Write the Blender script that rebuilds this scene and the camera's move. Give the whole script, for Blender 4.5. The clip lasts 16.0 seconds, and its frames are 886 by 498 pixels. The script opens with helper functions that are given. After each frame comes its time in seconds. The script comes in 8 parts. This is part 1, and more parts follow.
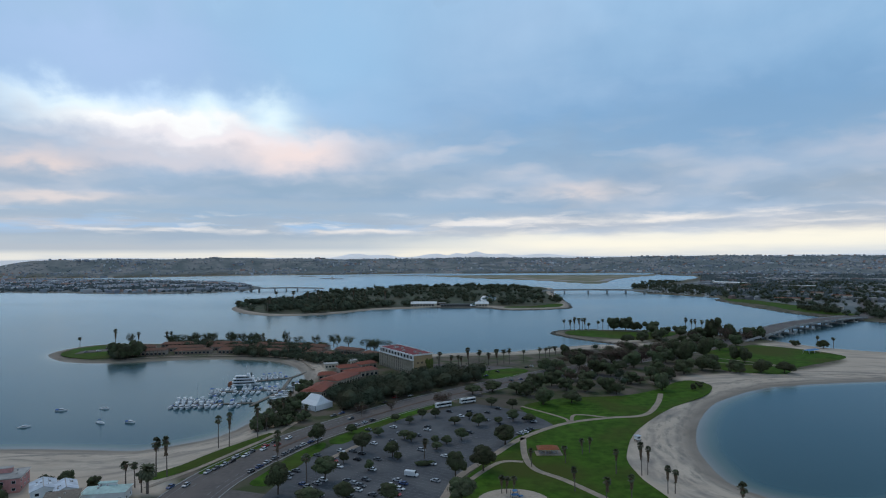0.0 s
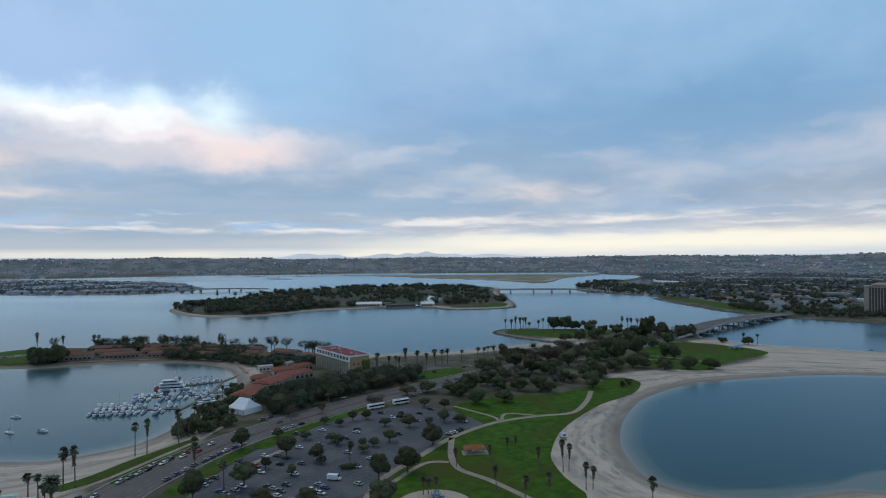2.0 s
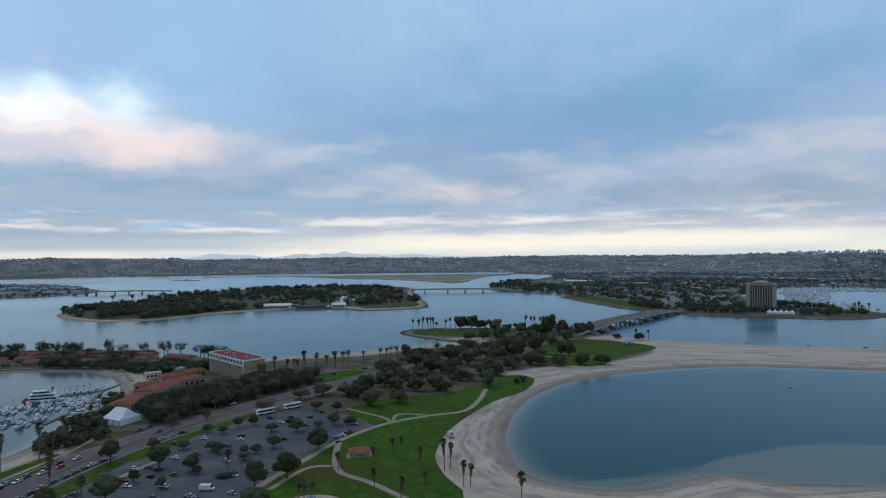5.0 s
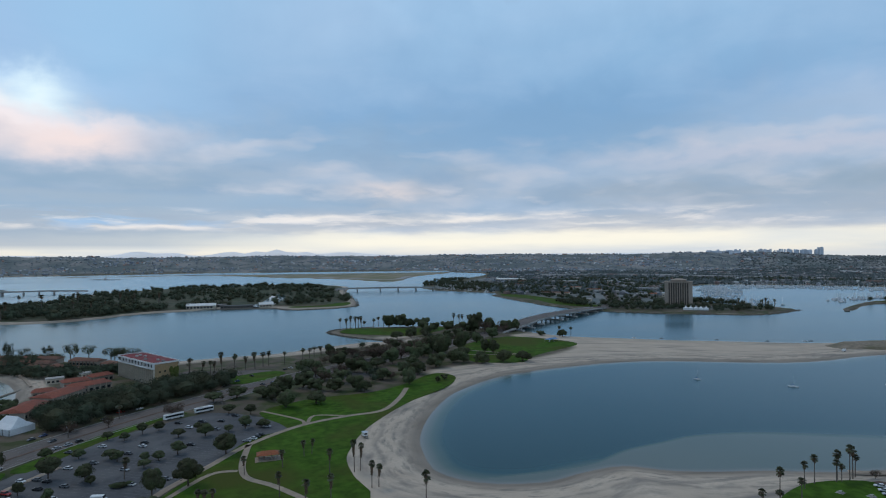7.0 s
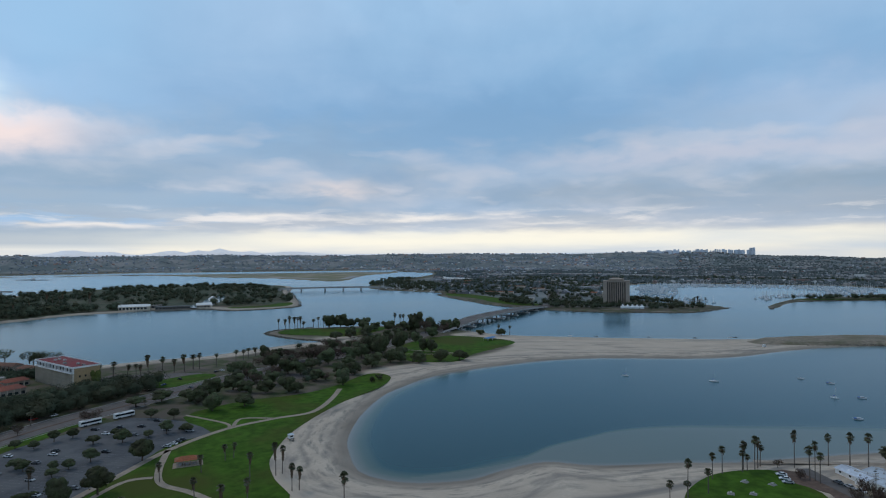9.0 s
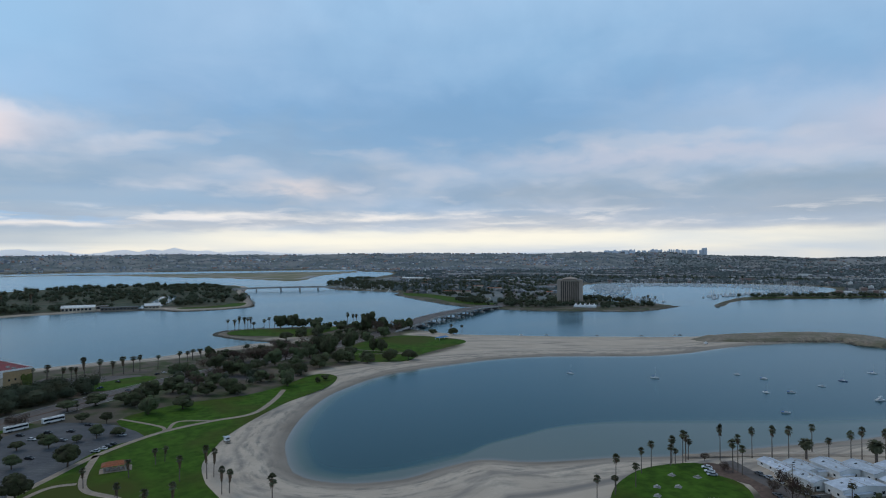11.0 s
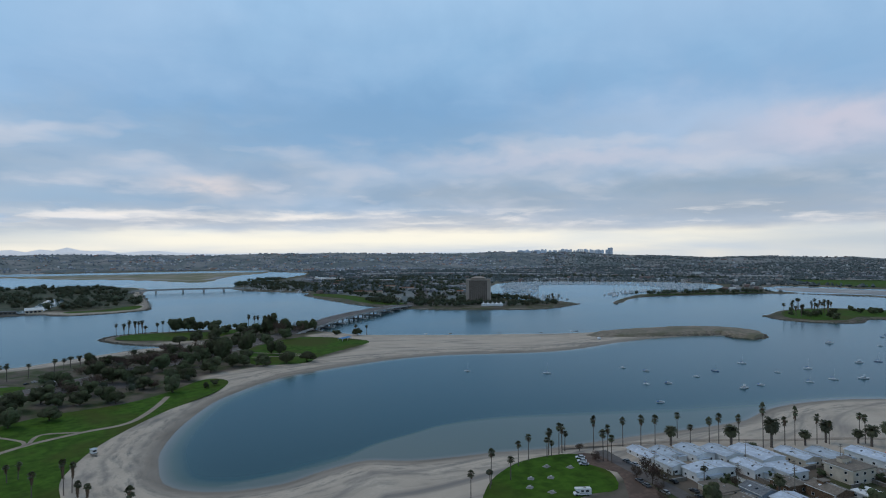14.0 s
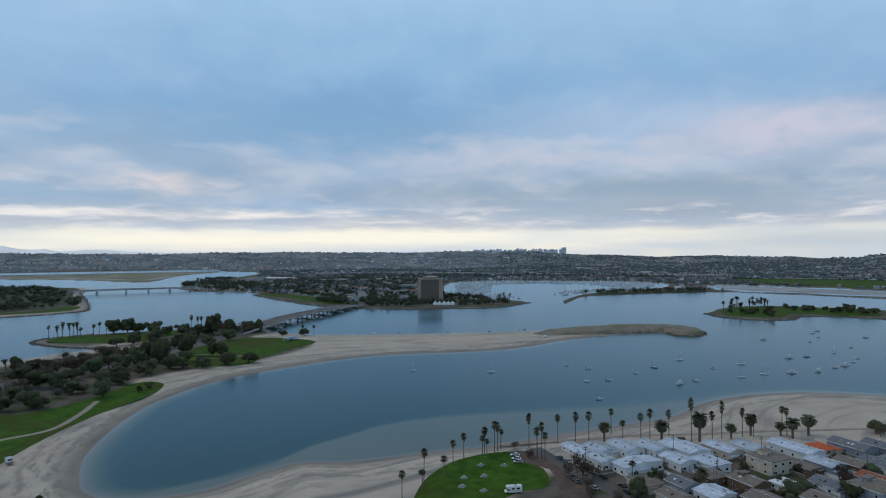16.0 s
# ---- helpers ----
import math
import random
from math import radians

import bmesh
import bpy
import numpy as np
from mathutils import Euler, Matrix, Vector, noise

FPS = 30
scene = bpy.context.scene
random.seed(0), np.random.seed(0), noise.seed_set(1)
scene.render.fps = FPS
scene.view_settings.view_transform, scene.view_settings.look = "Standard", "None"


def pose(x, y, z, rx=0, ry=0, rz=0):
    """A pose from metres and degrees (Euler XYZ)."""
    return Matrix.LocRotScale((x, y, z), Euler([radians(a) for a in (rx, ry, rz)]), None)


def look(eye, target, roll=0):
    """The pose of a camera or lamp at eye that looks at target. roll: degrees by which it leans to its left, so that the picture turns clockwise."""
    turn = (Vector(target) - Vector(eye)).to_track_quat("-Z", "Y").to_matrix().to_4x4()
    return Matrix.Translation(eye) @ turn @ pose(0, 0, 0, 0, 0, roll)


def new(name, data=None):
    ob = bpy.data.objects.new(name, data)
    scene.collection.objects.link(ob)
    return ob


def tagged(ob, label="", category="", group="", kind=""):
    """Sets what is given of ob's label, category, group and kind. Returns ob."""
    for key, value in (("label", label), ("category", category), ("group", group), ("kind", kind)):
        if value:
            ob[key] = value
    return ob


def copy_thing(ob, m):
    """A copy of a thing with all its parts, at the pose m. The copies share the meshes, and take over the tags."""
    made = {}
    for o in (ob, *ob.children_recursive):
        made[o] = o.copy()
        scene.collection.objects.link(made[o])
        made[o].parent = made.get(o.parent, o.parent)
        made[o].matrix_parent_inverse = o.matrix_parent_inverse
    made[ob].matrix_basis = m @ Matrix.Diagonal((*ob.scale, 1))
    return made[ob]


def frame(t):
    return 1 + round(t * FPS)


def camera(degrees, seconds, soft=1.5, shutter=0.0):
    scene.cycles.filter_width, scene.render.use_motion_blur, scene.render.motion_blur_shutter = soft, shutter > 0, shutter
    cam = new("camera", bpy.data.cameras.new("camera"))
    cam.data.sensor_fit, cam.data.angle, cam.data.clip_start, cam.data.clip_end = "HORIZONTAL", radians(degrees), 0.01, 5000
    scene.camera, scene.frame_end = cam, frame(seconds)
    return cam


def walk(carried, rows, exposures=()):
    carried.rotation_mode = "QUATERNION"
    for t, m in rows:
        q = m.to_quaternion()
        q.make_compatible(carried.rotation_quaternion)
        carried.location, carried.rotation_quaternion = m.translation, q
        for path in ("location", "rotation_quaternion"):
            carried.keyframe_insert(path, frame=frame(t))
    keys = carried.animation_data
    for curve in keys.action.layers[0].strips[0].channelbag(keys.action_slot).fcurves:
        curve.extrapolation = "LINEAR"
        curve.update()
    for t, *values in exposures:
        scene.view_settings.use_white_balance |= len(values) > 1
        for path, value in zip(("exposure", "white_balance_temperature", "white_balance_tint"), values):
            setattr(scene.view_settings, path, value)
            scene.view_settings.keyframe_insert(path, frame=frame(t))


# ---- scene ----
cam = camera(72.9, 16.0, soft=1.1)
PATH = [
    (0, (1.438, 0.522, 100.569), (1.429, 2.522, 100.601), -0.5),
    (0.5, (4.609, 0.789, 100.599), (4.629, 2.789, 100.629), -0.5),
    (1, (7.731, 1.041, 100.646), (7.789, 3.04, 100.676), -0.5),
    (1.5, (10.821, 1.258, 100.713), (10.921, 3.256, 100.743), -0.5),
    (2, (13.905, 1.386, 100.789), (14.057, 3.38, 100.819), -0.5),
    (2.5, (16.914, 1.327, 100.834), (17.117, 3.317, 100.863), -0.5),
    (3, (19.887, 1.11, 100.852), (20.138, 3.094, 100.881), -0.5),
    (5.5, (34.633, -0.606, 100.956), (35.091, 1.34, 100.982), -0.6),
    (6, (37.689, -1.027, 100.952), (38.198, 0.907, 100.976), -0.6),
    (6.5, (40.726, -1.563, 100.949), (41.289, 0.356, 100.973), -0.5),
    (7, (43.629, -2.278, 100.963), (44.244, -0.375, 100.984), -0.5),
    (7.5, (46.415, -3.169, 100.987), (47.076, -1.282, 101.007), -0.5),
    (8, (49.161, -4.166, 101.026), (49.858, -2.292, 101.045), -0.4),
    (8.5, (51.895, -5.249, 101.056), (52.631, -3.389, 101.074), -0.4),
    (9, (54.616, -6.456, 101.052), (55.387, -4.611, 101.07), -0.4),
    (11.5, (67.989, -12.942, 100.789), (68.905, -11.164, 100.805), -0.3),
    (12, (70.588, -14.352, 100.747), (71.538, -12.592, 100.763), -0.3),
    (12.5, (73.166, -15.77, 100.705), (74.156, -14.032, 100.72), -0.3),
    (13, (75.615, -17.148, 100.662), (76.652, -15.437, 100.677), -0.3),
    (13.5, (77.998, -18.497, 100.615), (79.078, -16.814, 100.628), -0.4),
    (14, (80.348, -19.792, 100.559), (81.468, -18.135, 100.573), -0.4),
    (14.5, (82.691, -21.04, 100.496), (83.843, -19.405, 100.509), -0.4),
    (15, (84.992, -22.216, 100.429), (86.178, -20.605, 100.442), -0.4),
    (15.5, (87.26, -23.356, 100.373), (88.474, -21.766, 100.385), -0.4),
    (16, (89.532, -24.519, 100.332), (90.767, -22.946, 100.343), -0.3),
]
walk(cam, [(t, look(eye, target, roll)) for t, eye, target, roll in PATH])


# ---- world and sun ----
def sky_world():
    w = bpy.data.worlds.new("overcast_sky")
    scene.world = w
    w.use_nodes = True
    nt = w.node_tree
    nt.nodes.clear()
    N, L = nt.nodes, nt.links

    def m(op, a, b=None, c=None, clamp=False):
        n = N.new("ShaderNodeMath")
        n.operation, n.use_clamp = op, clamp
        for i, v in enumerate((a, b, c)):
            if v is None:
                continue
            if isinstance(v, (int, float)):
                n.inputs[i].default_value = v
            else:
                L.new(v, n.inputs[i])
        return n.outputs[0]

    def mix(f, a, b):
        n = N.new("ShaderNodeMix")
        n.data_type = "RGBA"
        for i, v in ((0, f), (6, a), (7, b)):
            if isinstance(v, (int, float)):
                n.inputs[i].default_value = v
            elif isinstance(v, tuple):
                n.inputs[i].default_value = (*v, 1)
            else:
                L.new(v, n.inputs[i])
        return n.outputs[2]

    def fbm(vec, scale, detail, rough=0.55, dist=0.0):
        n = N.new("ShaderNodeTexNoise")
        n.inputs["Scale"].default_value, n.inputs["Detail"].default_value = scale, detail
        n.inputs["Roughness"].default_value, n.inputs["Distortion"].default_value = rough, dist
        L.new(vec, n.inputs["Vector"])
        return n.outputs["Fac"]

    def comb(x, y, z):
        n = N.new("ShaderNodeCombineXYZ")
        for i, v in enumerate((x, y, z)):
            if isinstance(v, (int, float)):
                n.inputs[i].default_value = v
            else:
                L.new(v, n.inputs[i])
        return n.outputs[0]

    tc = N.new("ShaderNodeTexCoord")
    sp = N.new("ShaderNodeSeparateXYZ")
    L.new(tc.outputs["Generated"], sp.inputs[0])
    x, y, z = sp.outputs
    zz = m("MAXIMUM", z, 0.0)
    az = m("ARCTAN2", x, y)
    deck = m("ADD", zz, 0.12)
    u, v = m("DIVIDE", x, deck), m("DIVIDE", y, deck)
    n_big = fbm(comb(u, v, 0.0), 0.7, 3, 0.45, 0.2)
    n_fine = fbm(comb(m("MULTIPLY", u, 0.8), v, 3.7), 1.5, 4, 0.5, 0.3)
    # layers of stratus: thin near the horizon, deeper higher up
    lift = m("LOGARITHM", m("ADD", zz, 0.025), math.e)
    wisp = fbm(comb(m("MULTIPLY", az, 8.0), m("MULTIPLY", lift, 2.6), 8.1), 1.6, 5, 0.52, 0.1)
    shred = fbm(comb(m("MULTIPLY", az, 13.0), m("MULTIPLY", zz, 26.0), 4.4), 1.0, 3, 0.5, 0.2)
    sheets = fbm(comb(m("MULTIPLY", az, 9.0), m("MULTIPLY_ADD", zz, 66.0, m("MULTIPLY", shred, 0.9)), 2.2), 1.0, 5, 0.55, 0.2)
    gaps = fbm(comb(m("MULTIPLY", az, 7.0), m("MULTIPLY_ADD", zz, 58.0, m("MULTIPLY", shred, 0.8)), 7.9), 1.0, 5, 0.55, 0.2)
    rolls = fbm(comb(m("MULTIPLY", az, 6.5), m("MULTIPLY_ADD", zz, 24.0, m("MULTIPLY", shred, 0.7)), 5.1), 1.0, 3, 0.45, 0.1)
    # wandering coordinates, for ragged cloud edges
    wa = m("ADD", az, m("MULTIPLY", m("SUBTRACT", n_fine, 0.5), 0.12))
    we = m("ADD", zz, m("MULTIPLY", m("SUBTRACT", wisp, 0.5), m("MULTIPLY_ADD", zz, 0.40, 0.004)))
    ramp = N.new("ShaderNodeValToRGB")
    cr = ramp.color_ramp
    stops = [(0.0, (0.80, 0.78, 0.72)), (0.020, (0.93, 0.90, 0.80)), (0.033, (0.94, 0.90, 0.79)), (0.041, (0.58, 0.60, 0.64)), (0.052, (0.45, 0.51, 0.60)), (0.075, (0.37, 0.45, 0.56)),
             (0.12, (0.35, 0.44, 0.56)), (0.17, (0.27, 0.41, 0.575)), (0.235, (0.215, 0.395, 0.63)), (0.32, (0.27, 0.465, 0.70)), (0.41, (0.33, 0.54, 0.78)), (0.52, (0.20, 0.30, 0.43)), (1.0, (0.125, 0.165, 0.21))]
    while len(cr.elements) < len(stops):
        cr.elements.new(0.5)
    for e, (p, c) in zip(cr.elements, stops):
        e.position, e.color = p, (*c, 1)
    L.new(we, ramp.inputs[0])
    col = ramp.outputs[0]

    def blob(base, colour, a0, e0, wa_, we_, amount, ragged=None):
        a = m("DIVIDE", m("SUBTRACT", wa, radians(a0)), radians(wa_))
        e = m("DIVIDE", m("SUBTRACT", we, math.sin(radians(e0))), math.sin(radians(we_)))
        d = m("ADD", m("MULTIPLY", a, a), m("MULTIPLY", e, e))
        f = m("MULTIPLY", m("EXPONENT", m("MULTIPLY", d, -1.0)), amount)
        if ragged is not None:
            f = m("MULTIPLY", f, m("MULTIPLY_ADD", ragged, 2.2, -0.2, clamp=True))
        return mix(m("MINIMUM", f, 1.0), base, colour)

    # cloud body: soft lighter and darker billows
    col = mix(m("MULTIPLY_ADD", n_big, 1.6, -0.60, clamp=True), col, (0.40, 0.55, 0.76))
    col = mix(m("MULTIPLY", m("MULTIPLY_ADD", n_fine, -3.0, 1.5, clamp=True), 0.22), col, (0.18, 0.34, 0.56))
    mott = fbm(comb(u, v, 9.4), 2.3, 5, 0.52, 0.3)
    high = m("MULTIPLY", m("SUBTRACT", zz, 0.12), 8.0, clamp=True)
    col = mix(m("MULTIPLY", m("MULTIPLY", high, m("MULTIPLY_ADD", mott, 4.0, -2.0, clamp=True)), 0.20), col, (0.47, 0.62, 0.82))
    col = mix(m("MULTIPLY", m("MULTIPLY", high, m("MULTIPLY_ADD", mott, -4.0, 1.9, clamp=True)), 0.18), col, (0.23, 0.40, 0.60))

    def between(lo, hi, soft):
        return m("MULTIPLY", m("MULTIPLY", m("SUBTRACT", zz, lo), 1.0 / soft, clamp=True), m("MULTIPLY", m("SUBTRACT", hi, zz), 1.0 / soft, clamp=True))

    # rolls of stratus in the middle heights
    mid = between(0.055, 0.22, 0.03)
    col = mix(m("MULTIPLY", m("MULTIPLY", mid, m("MULTIPLY_ADD", rolls, 7.0, -3.6, clamp=True)), 0.60), col, (0.55, 0.59, 0.68))
    col = mix(m("MULTIPLY", m("MULTIPLY", mid, m("MULTIPLY_ADD", rolls, -7.0, 3.3, clamp=True)), 0.75), col, (0.26, 0.39, 0.56))
    puffs = fbm(comb(m("MULTIPLY", az, 11.0), m("MULTIPLY_ADD", zz, 42.0, m("MULTIPLY", shred, 0.6)), 3.3), 1.0, 4, 0.5, 0.1)
    col = mix(m("MULTIPLY", m("MULTIPLY", between(0.045, 0.125, 0.02), m("MULTIPLY_ADD", puffs, 7.0, -3.8, clamp=True)), 0.50), col, (0.66, 0.67, 0.74))
    col = mix(m("MULTIPLY", m("MULTIPLY", between(0.042, 0.125, 0.02), m("MULTIPLY_ADD", puffs, -6.0, 2.6, clamp=True)), 0.55), col, (0.29, 0.43, 0.60))
    # duller low cloud towards the west, over a thin pale line
    west = m("MULTIPLY_ADD", az, -3.2, 0.55, clamp=True)
    col = mix(m("MULTIPLY", m("MULTIPLY", between(0.011, 0.10, 0.008), west), 0.85), col, (0.36, 0.46, 0.58))
    for b in SKY_BLOBS:
        col = blob(col, *b[:6], ragged=wisp if b[6] else None)
    # thin streaks low over the horizon
    low = between(0.036, 0.078, 0.012)
    col = mix(m("MULTIPLY", m("MULTIPLY", low, m("MULTIPLY_ADD", sheets, -6.0, 2.9, clamp=True)), 0.60), col, (0.34, 0.43, 0.56))
    col = mix(m("MULTIPLY", m("MULTIPLY", m("MULTIPLY", low, west), m("MULTIPLY_ADD", gaps, 6.0, -2.9, clamp=True)), 0.70), col, (0.33, 0.54, 0.82))
    col = mix(m("MULTIPLY", m("MULTIPLY", low, m("MULTIPLY_ADD", sheets, 6.0, -3.15, clamp=True)), 0.70), col, (0.86, 0.83, 0.82))
    sky = N.new("ShaderNodeTexSky")
    sky.sky_type, sky.sun_disc = "NISHITA", False
    sky.sun_elevation, sky.sun_rotation = SUN_EL, SUN_AZ
    sk = N.new("ShaderNodeMix")
    sk.data_type = "RGBA"
    sk.blend_type = "ADD"
    sk.inputs[0].default_value = 0.004
    L.new(col, sk.inputs[6])
    L.new(sky.outputs[0], sk.inputs[7])
    bg = N.new("ShaderNodeBackground")
    bg.inputs[1].default_value = SKY_STRENGTH
    L.new(sk.outputs[2], bg.inputs[0])
    out = N.new("ShaderNodeOutputWorld")
    L.new(bg.outputs[0], out.inputs[0])


SUN_EL, SUN_AZ, SKY_STRENGTH = radians(52), radians(-35), 1.0
# colour, azimuth, elevation, half widths, amount, ragged: the brighter and duller parts of the cloud deck
SKY_BLOBS = [
    ((0.20, 0.37, 0.59), 27, 11.6, 15, 2.6, 0.8, False),
    ((0.42, 0.58, 0.86), -30, 17, 14, 3.5, 0.75, False),
    ((0.32, 0.56, 0.82), -10, 18, 8, 6.0, 0.6, False),
    ((0.55, 0.74, 1.0), -27, 13.6, 14, 1.3, 0.8, False),
    ((0.74, 0.92, 1.0), -16.5, 12.9, 2.4, 1.5, 0.95, False),
    ((0.74, 0.92, 1.0), -22.5, 12.8, 2.4, 1.6, 0.95, False),
    ((0.78, 0.93, 1.0), -32, 13.0, 5, 1.0, 0.95, False),
    ((0.97, 1.0, 1.0), -26, 11.8, 9, 1.0, 1.3, False),
    ((0.88, 0.84, 0.88), -20, 10.6, 12, 1.1, 1.0, False),
    ((0.90, 0.76, 0.74), -14.5, 9.5, 5.5, 1.3, 1.1, False),
    ((0.66, 0.64, 0.70), -25, 8.9, 10, 0.9, 0.8, False),
    ((0.82, 0.69, 0.66), -34, 8.0, 4, 0.8, 0.9, True),
    ((0.27, 0.40, 0.55), -14, 6.6, 15, 1.0, 0.85, False),
    ((0.80, 0.71, 0.69), -34, 5.2, 5, 0.5, 0.9, False),
    ((0.29, 0.43, 0.60), -20, 4.5, 17, 0.6, 0.75, False),
    ((0.70, 0.66, 0.68), -32, 3.0, 6, 0.4, 0.7, False),
    ((0.32, 0.42, 0.55), -22, 2.4, 16, 0.8, 0.8, False),
    ((0.46, 0.50, 0.56), -30, 1.2, 16, 0.5, 0.6, False),
    ((0.76, 0.69, 0.69), 13.0, 6.1, 3.5, 0.8, 0.9, True),
    ((0.30, 0.45, 0.63), 2.0, 5.0, 9, 0.7, 0.6, False),
    ((0.46, 0.58, 0.76), 58, 12, 12, 2.4, 0.6, False),
    ((0.56, 0.58, 0.68), 48, 8.6, 14, 0.9, 0.7, False),
    ((0.66, 0.62, 0.71), 68, 10, 8, 1.6, 0.7, False),
    ((0.27, 0.37, 0.48), 58, 5.9, 14, 1.0, 0.75, False),
    ((0.30, 0.39, 0.50), 36, 5.4, 10, 0.8, 0.6, False),
    ((0.97, 0.93, 0.80), 24, 1.3, 24, 0.7, 0.95, False),
    ((0.50, 0.57, 0.64), 72, 0.9, 14, 1.1, 0.9, False),
    ((0.33, 0.40, 0.49), 62, 3.8, 15, 1.4, 0.75, False),
    ((0.44, 0.49, 0.57), 10, 3.0, 14, 0.3, 0.6, False),
    ((0.94, 0.89, 0.84), 6, 3.5, 6, 0.28, 0.9, True),
    ((0.92, 0.87, 0.82), 20, 3.5, 6, 0.30, 0.9, True),
    ((0.84, 0.80, 0.78), -8, 2.7, 8, 0.25, 0.8, True),
    ((0.86, 0.83, 0.80), 33, 2.9, 6, 0.22, 0.6, True),
]
sky_world()
sun = new("sun", bpy.data.lights.new("sun", "SUN"))
sun.data.energy, sun.data.angle, sun.data.color = 0.5, radians(16), (1.0, 0.93, 0.84)
sun.matrix_world = look((math.sin(SUN_AZ) * 900, math.cos(SUN_AZ) * 900, 900 * math.tan(SUN_EL)), (0, 0, 0))
scene.view_settings.exposure = 0.0


# ---- materials ----
def material(name, colour, rough=0.8, metal=0.0, noise_scale=1.0, vary=0.25, bump=0.0, other=None, big=None, random_tint=0.0, island=0.0, spec=0.3, coords="Object"):
    """A node material: base colour broken up at two scales, with fine relief."""
    mt = bpy.data.materials.new(name)
    mt.use_nodes = True
    nt = mt.node_tree
    N, L = nt.nodes, nt.links
    b = N["Principled BSDF"]
    b.inputs["Roughness"].default_value, b.inputs["Metallic"].default_value = rough, metal
    b.inputs["Specular IOR Level"].default_value = spec
    tc = N.new("ShaderNodeTexCoord")

    def noise_node(scale, detail=4):
        n = N.new("ShaderNodeTexNoise")
        n.inputs["Scale"].default_value, n.inputs["Detail"].default_value = scale, detail
        L.new(tc.outputs[coords], n.inputs["Vector"])
        return n.outputs["Fac"]

    def mixer(f, a, bcol, lo=0.35, hi=0.65):
        r = N.new("ShaderNodeMapRange")
        r.inputs[1].default_value, r.inputs[2].default_value = lo, hi
        L.new(f, r.inputs[0])
        x = N.new("ShaderNodeMix")
        x.data_type = "RGBA"
        L.new(r.outputs[0], x.inputs[0])
        for i, v in ((6, a), (7, bcol)):
            if isinstance(v, tuple):
                x.inputs[i].default_value = (*v, 1)
            else:
                L.new(v, x.inputs[i])
        return x.outputs[2]

    dark = tuple(c * (1 - vary) for c in colour)
    lite = tuple(min(1, c * (1 + vary)) for c in colour)
    fine = noise_node(noise_scale, 6)
    col = mixer(fine, dark, lite)
    if other:
        col = mixer(noise_node(big or noise_scale * 0.13, 4), col, other, 0.45, 0.62)
    if random_tint or island:
        if island:
            g = N.new("ShaderNodeNewGeometry").outputs["Random Per Island"]
        else:
            g = N.new("ShaderNodeObjectInfo").outputs["Random"]
        h = N.new("ShaderNodeHueSaturation")
        r = N.new("ShaderNodeMapRange")
        amt = island or random_tint
        r.inputs[3].default_value, r.inputs[4].default_value = 1 - amt, 1 + amt
        L.new(g, r.inputs[0])
        L.new(r.outputs[0], h.inputs["Value"])
        r2 = N.new("ShaderNodeMapRange")
        r2.inputs[3].default_value, r2.inputs[4].default_value = 0.5 - amt * 0.06, 0.5 + amt * 0.06
        L.new(g, r2.inputs[0])
        L.new(r2.outputs[0], h.inputs["Hue"])
        L.new(col, h.inputs["Color"])
        col = h.outputs[0]
    L.new(col, b.inputs["Base Color"])
    if bump:
        bp = N.new("ShaderNodeBump")
        bp.inputs["Strength"].default_value = bump
        L.new(fine, bp.inputs["Height"])
        L.new(bp.outputs[0], b.inputs["Normal"])
    return mt


def glass_material(name, colour, rough=0.08, spec=0.3):
    mt = bpy.data.materials.new(name)
    mt.use_nodes = True
    b = mt.node_tree.nodes["Principled BSDF"]
    b.inputs["Base Color"].default_value = (*colour, 1)
    b.inputs["Roughness"].default_value = rough
    b.inputs["Specular IOR Level"].default_value = spec
    return mt


